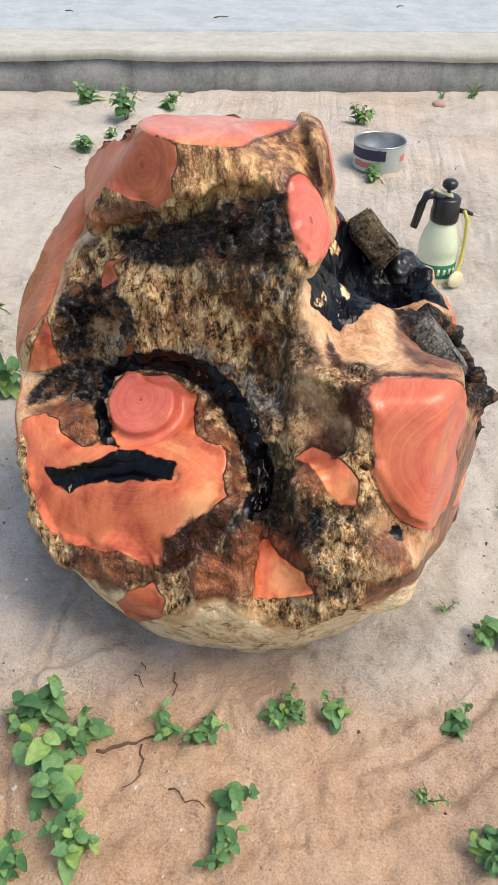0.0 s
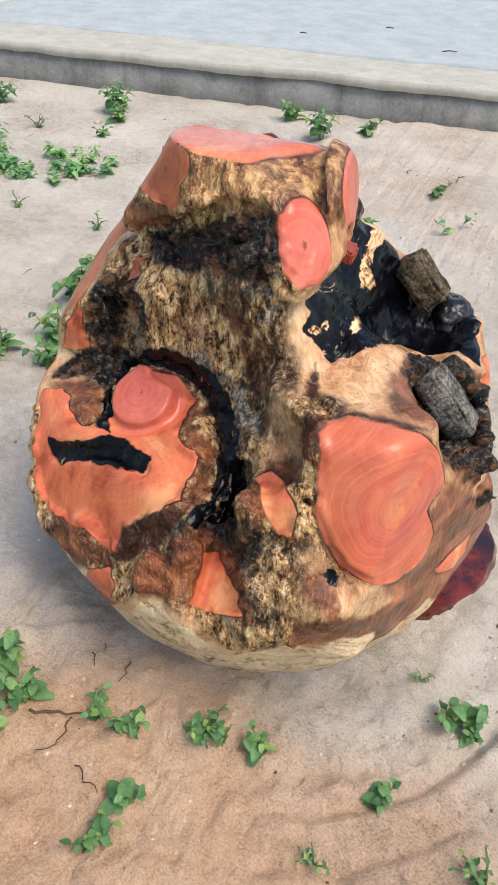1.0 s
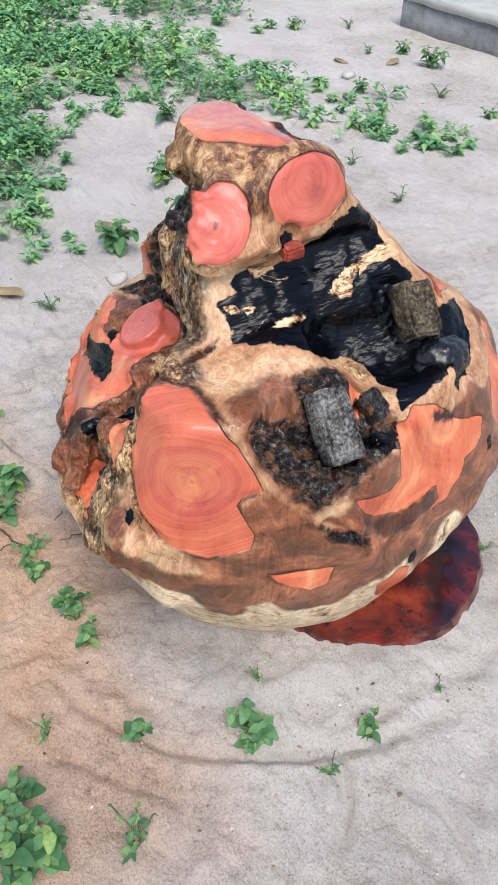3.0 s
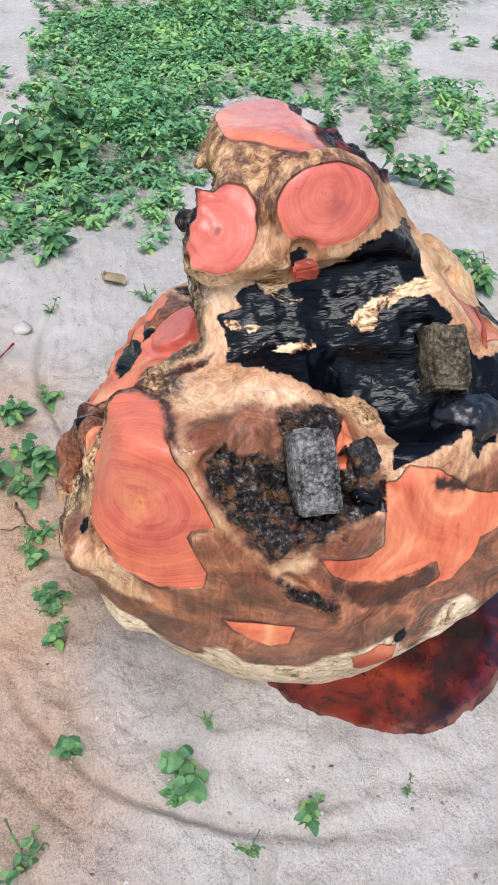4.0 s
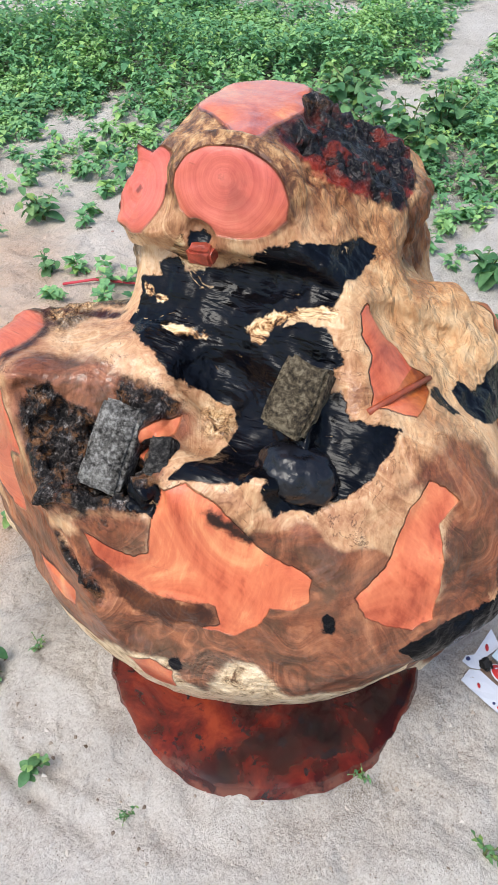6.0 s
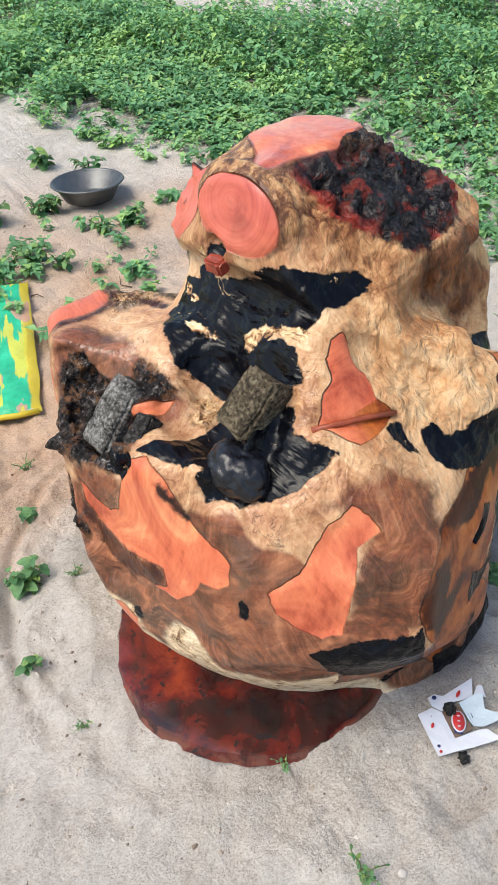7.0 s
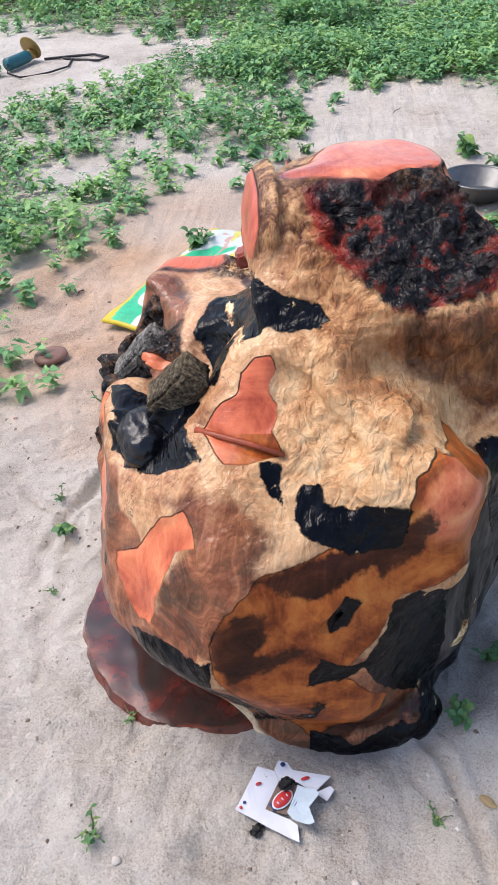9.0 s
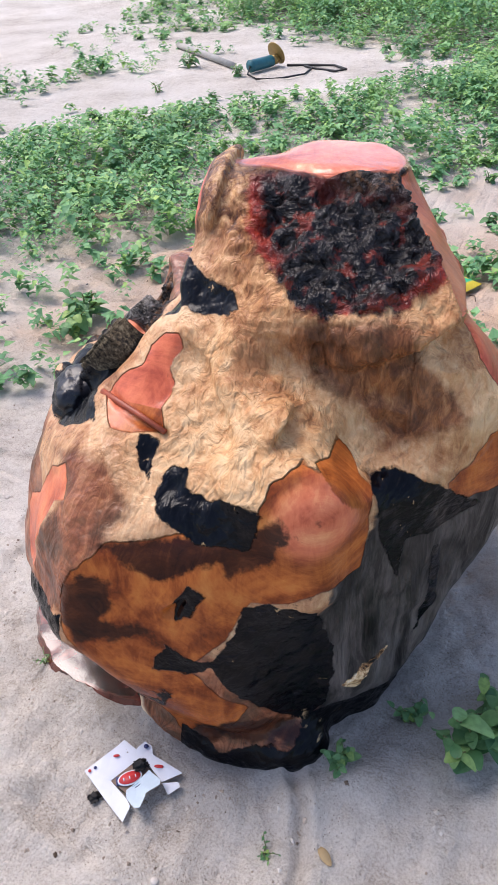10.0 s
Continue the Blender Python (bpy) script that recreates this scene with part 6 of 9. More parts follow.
patch("heart", (0.127, 0.837, 0.451), (0.151, 0.832, 0.427), (0.173, 0.836, 0.435), (0.173, 0.848, 0.471), (0.133, 0.894, 0.476), (0.102, 0.915, 0.472), (0.079, 0.910, 0.450), (0.106, 0.861, 0.469))
patch("brown", (0.081, 0.904, 0.445), (0.089, 0.838, 0.458), (0.112, 0.830, 0.445), (0.142, 0.840, 0.453), (0.128, 0.850, 0.472), (0.130, 0.883, 0.477), (0.145, 0.910, 0.497), (0.160, 0.902, 0.523), (0.131, 0.931, 0.503), (0.094, 0.923, 0.477))
patch("bark", (0.196, 0.850, 0.458), (0.237, 0.827, 0.400), (0.276, 0.836, 0.377), (0.222, 0.846, 0.453), (0.185, 0.863, 0.513), (0.171, 0.876, 0.534))
patch("heart", (-0.350, 0.894, 0.272), (-0.294, 0.871, 0.267), (-0.206, 0.838, 0.292), (-0.147, 0.824, 0.280), (-0.121, 0.812, 0.275), (-0.126, 0.836, 0.321), (-0.109, 0.835, 0.333), (-0.053, 0.837, 0.383), (-0.024, 0.852, 0.406), (-0.034, 0.887, 0.412), (-0.038, 0.937, 0.427), (-0.062, 0.942, 0.434), (-0.091, 0.963, 0.441), (-0.098, 1.003, 0.442), (-0.101, 1.056, 0.451), (-0.154, 1.083, 0.470), (-0.201, 1.068, 0.480), (-0.250, 1.076, 0.448), (-0.264, 1.077, 0.421), (-0.239, 0.971, 0.411), (-0.266, 0.957, 0.405), (-0.306, 0.956, 0.396), (-0.328, 0.973, 0.401), (-0.337, 1.005, 0.413), (-0.376, 1.017, 0.412), (-0.408, 1.010, 0.402))
patch("heart", (-0.240, 0.997, 0.440), (-0.221, 0.976, 0.415), (-0.183, 0.955, 0.411), (-0.136, 0.962, 0.423), (-0.114, 1.008, 0.437), (-0.116, 1.062, 0.458), (-0.154, 1.083, 0.471), (-0.201, 1.068, 0.480), (-0.250, 1.076, 0.448), (-0.247, 1.024, 0.455))
patch("char", (-0.339, 0.928, 0.335), (-0.304, 0.909, 0.335), (-0.276, 0.914, 0.353), (-0.182, 0.894, 0.387), (-0.122, 0.899, 0.392), (-0.117, 0.915, 0.412), (-0.181, 0.944, 0.409), (-0.220, 0.946, 0.407), (-0.256, 0.931, 0.392), (-0.318, 0.936, 0.361), (-0.352, 0.944, 0.358))
patch("char", (-0.280, 1.046, 0.417), (-0.274, 1.002, 0.402), (-0.252, 0.958, 0.407), (-0.219, 0.952, 0.408), (-0.239, 0.971, 0.411), (-0.264, 1.077, 0.421))
# arc gap beside the stub: char black paints the deep shade inside it
patch("char", (-0.265, 0.992, 0.396), (-0.234, 0.966, 0.410), (-0.259, 1.039, 0.406), (-0.262, 1.081, 0.431), (-0.242, 1.084, 0.462), (-0.202, 1.076, 0.481), (-0.144, 1.085, 0.474), (-0.086, 1.062, 0.458), (-0.043, 1.022, 0.431), (-0.024, 0.988, 0.418), (-0.004, 0.946, 0.399), (0.009, 0.884, 0.394), (-0.001, 0.831, 0.401), (0.011, 0.821, 0.387), (0.042, 0.903, 0.347), (0.040, 0.961, 0.391), (0.015, 0.989, 0.452), (-0.025, 1.037, 0.483), (-0.091, 1.064, 0.522), (-0.159, 1.071, 0.537), (-0.255, 1.135, 0.466), (-0.282, 1.080, 0.442), (-0.284, 1.013, 0.415))
patch("brown", (-0.093, 0.965, 0.441), (-0.064, 0.941, 0.435), (-0.038, 0.937, 0.427), (-0.028, 0.887, 0.412), (-0.025, 0.843, 0.403), (-0.003, 0.833, 0.402), (0.005, 0.897, 0.394), (-0.013, 0.947, 0.398), (-0.028, 0.989, 0.417), (-0.050, 0.981, 0.442), (-0.077, 0.993, 0.446), (-0.081, 1.053, 0.449), (-0.101, 1.025, 0.450))
patch("stain", (-0.121, 0.821, 0.293), (-0.138, 0.816, 0.270), (-0.124, 0.805, 0.259), (-0.083, 0.791, 0.297), (-0.040, 0.813, 0.342), (-0.001, 0.832, 0.402), (-0.025, 0.840, 0.401), (-0.089, 0.841, 0.361), (-0.107, 0.835, 0.333), (-0.128, 0.836, 0.320))
patch("brown", (-0.376, 1.017, 0.412), (-0.337, 1.005, 0.413), (-0.328, 0.973, 0.401), (-0.306, 0.956, 0.396), (-0.266, 0.957, 0.405), (-0.266, 0.995, 0.396), (-0.285, 1.041, 0.421), (-0.345, 1.056, 0.423), (-0.400, 1.021, 0.411))
patch("crust", (-0.347, 1.095, 0.473), (-0.405, 1.087, 0.427), (-0.400, 1.032, 0.415), (-0.345, 1.056, 0.423), (-0.285, 1.041, 0.421), (-0.276, 1.078, 0.432), (-0.235, 1.095, 0.473), (-0.208, 1.078, 0.516), (-0.202, 1.074, 0.591), (-0.234, 1.108, 0.641), (-0.305, 1.142, 0.610), (-0.344, 1.133, 0.590), (-0.364, 1.094, 0.522))
patch("heart", (-0.404, 1.098, 0.444), (-0.350, 1.095, 0.470), (-0.362, 1.094, 0.511), (-0.367, 1.107, 0.553), (-0.398, 1.097, 0.494), (-0.424, 1.101, 0.438))
patch("crust", (-0.237, 1.147, 0.662), (-0.184, 1.100, 0.665), (-0.089, 1.071, 0.696), (-0.026, 1.049, 0.712), (0.018, 1.036, 0.717), (0.051, 1.020, 0.743), (0.053, 1.035, 0.783), (0.054, 1.076, 0.816), (0.012, 1.071, 0.814), (-0.039, 1.082, 0.798), (-0.123, 1.128, 0.744), (-0.205, 1.164, 0.708), (-0.255, 1.170, 0.691))
patch("brown", (-0.290, 1.166, 0.714), (-0.249, 1.171, 0.701), (-0.192, 1.157, 0.720), (-0.140, 1.131, 0.756), (-0.147, 1.082, 0.800), (-0.199, 1.114, 0.775), (-0.325, 1.266, 0.712))
patch("brown", (-0.120, 1.064, 0.807), (-0.082, 1.094, 0.797), (-0.047, 1.075, 0.844), (-0.041, 1.094, 0.868), (-0.098, 1.097, 0.874), (-0.139, 1.092, 0.864))
patch("heart", (0.024, 0.807, 0.292), (0.023, 0.779, 0.255), (0.073, 0.788, 0.248), (0.127, 0.782, 0.280), (0.105, 0.803, 0.307), (0.063, 0.837, 0.298), (0.042, 0.858, 0.314), (0.025, 0.835, 0.329))
patch("brown", (-0.008, 0.796, 0.328), (-0.007, 0.771, 0.275), (0.023, 0.779, 0.255), (0.024, 0.807, 0.292), (0.025, 0.835, 0.329), (0.042, 0.858, 0.314), (0.063, 0.837, 0.298), (0.105, 0.803, 0.307), (0.127, 0.782, 0.280), (0.135, 0.781, 0.281), (0.119, 0.798, 0.321), (0.093, 0.838, 0.334), (0.055, 0.869, 0.330), (0.011, 0.823, 0.389), (-0.019, 0.816, 0.368))
patch("brown", (-0.079, 0.778, 0.271), (-0.055, 0.770, 0.249), (0.001, 0.762, 0.262), (0.018, 0.774, 0.274), (-0.003, 0.791, 0.321), (-0.041, 0.808, 0.331), (-0.075, 0.787, 0.303))
patch("brown", (-0.232, 0.828, 0.173), (-0.184, 0.811, 0.226), (-0.135, 0.800, 0.238), (-0.124, 0.805, 0.259), (-0.184, 0.827, 0.278), (-0.250, 0.860, 0.284), (-0.294, 0.861, 0.246))
patch("heart", (-0.203, 0.883, 0.033), (-0.125, 0.788, 0.179), (-0.118, 0.788, 0.226), (-0.145, 0.805, 0.242), (-0.186, 0.807, 0.215), (-0.226, 0.845, 0.134))
patch("crust", (0.009, 0.836, 0.403), (-0.024, 0.821, 0.377), (-0.041, 0.811, 0.334), (-0.020, 0.818, 0.374), (0.010, 0.826, 0.395), (0.064, 0.865, 0.329), (0.102, 0.823, 0.345), (0.072, 0.874, 0.347), (0.078, 0.838, 0.433), (0.057, 0.944, 0.382), (0.021, 0.924, 0.421))
patch("crust", (0.080, 0.838, 0.396), (0.092, 0.843, 0.342), (0.119, 0.810, 0.354), (0.133, 0.820, 0.395), (0.113, 0.828, 0.435), (0.091, 0.831, 0.441))
patch("heart", (-0.402, 1.012, 0.405), (-0.389, 0.970, 0.371), (-0.375, 0.924, 0.314), (-0.336, 0.884, 0.263), (-0.302, 0.868, 0.255), (-0.205, 0.827, 0.283), (-0.140, 0.813, 0.263), (-0.140, 0.825, 0.287), (-0.173, 0.880, 0.372), (-0.302, 0.910, 0.338), (-0.341, 0.938, 0.357), (-0.228, 0.935, 0.402), (-0.289, 0.957, 0.401), (-0.334, 0.985, 0.406), (-0.365, 1.020, 0.415))
patch("heart", (0.090, 1.430, 0.662), (0.099, 1.449, 0.639), (0.123, 1.453, 0.626), (0.145, 1.477, 0.592), (0.124, 1.513, 0.580), (0.112, 1.525, 0.574), (0.078, 1.528, 0.574), (0.025, 1.515, 0.576), (0.046, 1.488, 0.602), (0.039, 1.460, 0.626), (0.050, 1.446, 0.644), (0.042, 1.427, 0.667), (0.051, 1.419, 0.682), (0.071, 1.418, 0.679))
patch("char", (0.059, 1.540, 0.566), (0.049, 1.561, 0.548), (0.025, 1.575, 0.534), (0.033, 1.547, 0.558), (0.033, 1.526, 0.573), (0.064, 1.525, 0.576))
patch("char", (0.010, 1.567, 0.540), (0.015, 1.589, 0.523), (-0.004, 1.606, 0.507), (-0.069, 1.613, 0.480), (-0.137, 1.594, 0.480), (-0.152, 1.576, 0.538), (-0.101, 1.570, 0.541), (-0.065, 1.572, 0.530), (-0.030, 1.566, 0.538), (-0.024, 1.545, 0.555), (-0.000, 1.546, 0.556))
patch("brown", (0.187, 1.565, 0.517), (0.162, 1.588, 0.515), (0.152, 1.611, 0.493), (0.168, 1.610, 0.478), (0.207, 1.620, 0.424), (0.230, 1.633, 0.332), (0.184, 1.674, 0.325), (0.137, 1.700, 0.343), (0.120, 1.691, 0.382), (0.090, 1.677, 0.426), (0.062, 1.654, 0.464), (0.040, 1.607, 0.510), (0.090, 1.575, 0.540), (0.144, 1.562, 0.543), (0.211, 1.541, 0.516))
patch("heart", (0.207, 1.563, 0.498), (0.233, 1.561, 0.464), (0.260, 1.559, 0.428), (0.302, 1.537, 0.396), (0.300, 1.555, 0.364), (0.283, 1.583, 0.339), (0.259, 1.610, 0.326), (0.233, 1.629, 0.337), (0.224, 1.626, 0.376), (0.207, 1.620, 0.424), (0.184, 1.603, 0.469), (0.151, 1.615, 0.490), (0.156, 1.594, 0.512), (0.172, 1.573, 0.522))
patch("brown", (0.336, 1.498, 0.360), (0.324, 1.532, 0.351), (0.298, 1.573, 0.332), (0.277, 1.603, 0.309), (0.259, 1.610, 0.326), (0.283, 1.583, 0.339), (0.300, 1.555, 0.364), (0.302, 1.538, 0.394), (0.269, 1.555, 0.420), (0.295, 1.531, 0.419), (0.323, 1.504, 0.405))
patch("char", (0.261, 1.625, 0.266), (0.213, 1.613, 0.180), (0.125, 1.656, 0.177), (0.043, 1.645, 0.109), (0.136, 1.708, 0.293), (0.136, 1.703, 0.337), (0.185, 1.675, 0.321), (0.226, 1.641, 0.321), (0.280, 1.607, 0.295))
patch("heart", (0.111, 1.678, 0.424), (0.141, 1.689, 0.365), (0.130, 1.709, 0.308), (-0.010, 1.640, 0.032), (-0.099, 1.647, 0.116), (-0.136, 1.622, 0.159), (-0.054, 1.663, 0.266), (-0.108, 1.635, 0.326), (-0.142, 1.611, 0.395), (-0.192, 1.594, 0.398), (-0.232, 1.568, 0.414), (-0.261, 1.492, 0.399), (-0.269, 1.483, 0.467), (-0.254, 1.449, 0.530), (-0.185, 1.521, 0.590), (-0.157, 1.558, 0.571), (-0.134, 1.587, 0.507), (-0.046, 1.611, 0.494), (0.059, 1.650, 0.469))
patch("stain", (0.067, 1.654, 0.465), (0.020, 1.653, 0.435), (-0.029, 1.646, 0.422), (-0.062, 1.630, 0.446), (-0.096, 1.613, 0.457), (-0.110, 1.614, 0.435), (-0.159, 1.592, 0.461), (-0.184, 1.580, 0.495), (-0.182, 1.574, 0.534), (-0.147, 1.584, 0.517), (-0.143, 1.588, 0.503), (-0.046, 1.612, 0.492), (0.059, 1.650, 0.469))
patch("stain", (0.133, 1.705, 0.331), (0.107, 1.707, 0.295), (0.071, 1.695, 0.307), (0.034, 1.679, 0.329), (0.068, 1.686, 0.346), (0.049, 1.674, 0.376), (0.054, 1.669, 0.409), (0.094, 1.679, 0.421), (0.133, 1.686, 0.383))
patch("stain", (0.059, 1.691, 0.305), (0.025, 1.680, 0.309), (0.000, 1.667, 0.334), (0.027, 1.674, 0.341), (0.061, 1.687, 0.328))
patch("char", (-0.038, 1.652, 0.355), (-0.062, 1.648, 0.369), (-0.082, 1.636, 0.405), (-0.061, 1.639, 0.423), (-0.040, 1.650, 0.391))
patch("char", (-0.125, 1.625, 0.345), (-0.091, 1.648, 0.282), (-0.064, 1.657, 0.280), (-0.024, 1.665, 0.307), (-0.002, 1.682, 0.257), (-0.028, 1.673, 0.259), (-0.063, 1.663, 0.252), (-0.089, 1.651, 0.268), (-0.113, 1.645, 0.220), (-0.160, 1.591, 0.117), (-0.207, 1.549, 0.054), (-0.225, 1.520, 0.095), (-0.232, 1.512, 0.219), (-0.224, 1.564, 0.369), (-0.167, 1.601, 0.396), (-0.134, 1.615, 0.386))
patch("char", (0.011, 1.688, 0.193), (-0.009, 1.684, 0.231), (0.096, 1.603, 0.036))
patch("stain", (-0.031, 1.644, 0.026), (-0.093, 1.631, 0.056), (-0.151, 1.612, 0.058), (-0.227, 1.562, 0.034), (-0.210, 1.549, 0.051), (-0.151, 1.601, 0.110), (-0.101, 1.652, 0.137), (-0.010, 1.640, 0.032))
patch("ash", (-0.269, 1.483, 0.467), (-0.261, 1.492, 0.399), (-0.224, 1.564, 0.369), (-0.225, 1.540, 0.032), (-0.242, 1.488, 0.017), (-0.419, 1.307, 0.520), (-0.393, 1.337, 0.506), (-0.342, 1.396, 0.480), (-0.279, 1.419, 0.529), (-0.254, 1.440, 0.531))
patch("char", (-0.255, 1.452, 0.529), (-0.280, 1.469, 0.455), (-0.302, 1.436, 0.346), (-0.307, 1.435, 0.425), (-0.346, 1.388, 0.423), (-0.393, 1.334, 0.440), (-0.340, 1.398, 0.510), (-0.265, 1.414, 0.535))
patch("char", (-0.355, 1.367, 0.243), (-0.352, 1.378, 0.375), (-0.340, 1.393, 0.388), (-0.341, 1.385, 0.268), (-0.327, 1.396, 0.170))
patch("chip", (-0.263, 1.493, 0.118), (-0.280, 1.468, 0.154), (-0.296, 1.437, 0.173), (-0.268, 1.481, 0.169), (-0.246, 1.509, 0.136))
patch("heart", (-0.372, 1.359, 0.460), (-0.415, 1.309, 0.461), (-0.408, 1.323, 0.576), (-0.393, 1.341, 0.572), (-0.373, 1.362, 0.525), (-0.350, 1.388, 0.509), (-0.352, 1.384, 0.470))
patch("crust", (-0.008, 1.295, 0.825), (-0.039, 1.337, 0.789), (-0.077, 1.358, 0.773), (-0.122, 1.393, 0.738), (-0.171, 1.392, 0.735), (-0.252, 1.366, 0.746), (-0.282, 1.338, 0.759), (-0.304, 1.308, 0.772), (-0.266, 1.164, 0.767), (-0.227, 1.165, 0.824), (-0.183, 1.180, 0.873), (-0.102, 1.224, 0.873), (-0.050, 1.226, 0.870), (0.009, 1.242, 0.864))
patch("brown", (-0.104, 1.402, 0.675), (-0.155, 1.401, 0.646), (-0.206, 1.395, 0.613), (-0.261, 1.394, 0.550), (-0.326, 1.381, 0.579), (-0.367, 1.368, 0.605), (-0.337, 1.365, 0.642), (-0.295, 1.356, 0.676), (-0.282, 1.364, 0.739), (-0.252, 1.371, 0.742), (-0.171, 1.392, 0.735), (-0.123, 1.399, 0.723))

RINGS = ((-0.194, 1.018, 0.461), (0.301, 0.917, 0.484), (0.069, 1.064, 0.777), (0.084, 1.215, 0.830), (-0.221, 1.550, 0.526), (-0.187, 1.116, 0.829), (-0.352, 1.34, 0.682))


def patch_depth(p, P, N):
    """How deep inside the patch each point lies (negative outside)."""
    kind, c, n, u, w, poly, lim = p
    out = np.full(len(P), -0.05)
    q = P - c
    size = np.abs(poly).max() * 1.5 + 0.05
    near = np.where((np.abs(q).max(1) < size) & (N @ n > (-0.35 if kind in ("crust", "char") else 0.05)))[0]
    q = q[near]
    h = np.abs(q @ n)
    a = np.stack([q @ u, q @ w], -1)
    d = np.full(len(a), 9.0)
    ins = np.zeros(len(a), bool)
    for i in range(len(poly)):
        p0, p1 = poly[i - 1], poly[i]
        e = p1 - p0
        t = np.clip(((a - p0) @ e) / max(e @ e, 1e-12), 0, 1)
        d = np.minimum(d, np.sqrt(((a - p0 - t[:, None] * e) ** 2).sum(-1)))
        if p0[1] != p1[1]:
            ins ^= ((p0[1] > a[:, 1]) != (p1[1] > a[:, 1])) & (a[:, 0] < e[0] * (a[:, 1] - p0[1]) / e[1] + p0[0])
    out[near] = np.minimum(np.where(ins, d, -d), lim - h)
    return np.clip(out, -0.05, 0.05)


def surface(f, lo, hi, h):
    """A quad skin over the zero level of f, by surface nets on a grid of step h."""
    lo, hi = np.array(lo), np.array(hi)
    n = np.ceil((hi - lo) / h / 4).astype(int) * 4 + 1
    ax = [lo[k] + h * np.arange(n[k]) for k in range(3)]
    C = np.stack(np.meshgrid(*[a[::4] for a in ax], indexing="ij"), -1)
    D = f(C.reshape(-1, 3)).reshape(C.shape[:3])
    for step, reach in ((2, 9.0), (1, 5.5)):
        D = np.repeat(np.repeat(np.repeat(D, 2, 0), 2, 1), 2, 2)[:-1, :-1, :-1]
        i, j, k = np.where(np.abs(D) < h * reach)
        D[i, j, k] = f(np.stack([ax[0][::step][i], ax[1][::step][j], ax[2][::step][k]], -1)) + 1e-7
    S = D < 0
    total = sum(S[a:S.shape[0] - 1 + a, b:S.shape[1] - 1 + b, c:S.shape[2] - 1 + c].astype(int) for a in (0, 1) for b in (0, 1) for c in (0, 1))
    cell = (total > 0) & (total < 8)
    ci = np.stack(np.where(cell), -1)
    acc, cnt = np.zeros((len(ci), 3)), np.zeros(len(ci))
    offs = [np.array((a, b, c)) for a in (0, 1) for b in (0, 1) for c in (0, 1)]
    for x in offs:
        for axis in range(3):
            if x[axis]:
                continue
            y = x.copy()
            y[axis] = 1
            d0, d1 = D[tuple((ci + x).T)], D[tuple((ci + y).T)]
            cross = (d0 < 0) != (d1 < 0)
            t = np.where(cross, d0 / np.where(cross, d0 - d1, 1), 0)
            acc += np.where(cross[:, None], x + t[:, None] * (y - x), 0)
            cnt += cross
    V = lo + h * (ci + acc / cnt[:, None])
    index = np.full(cell.shape, -1)
    index[tuple(ci.T)] = np.arange(len(ci))
    faces = []
    for axis in range(3):
        a, b = (axis + 1) % 3, (axis + 2) % 3
        s0 = [slice(None)] * 3
        s1 = [slice(None)] * 3
        s0[axis], s1[axis] = slice(0, -1), slice(1, None)
        e = np.stack(np.where(S[tuple(s0)] != S[tuple(s1)]), -1)
        e = e[(e[:, a] > 0) & (e[:, b] > 0) & (e[:, a] < cell.shape[a]) & (e[:, b] < cell.shape[b])]
        flip = S[tuple(e.T)]
        q = []
        for da, db in ((1, 1), (0, 1), (0, 0), (1, 0)):
            g = e.copy()
            g[:, a] -= da
            g[:, b] -= db
            q.append(index[tuple(g.T)])
        q = np.stack(q, -1)
        q[~flip] = q[~flip][:, ::-1]
        faces.append(q)
    return V, np.concatenate(faces)


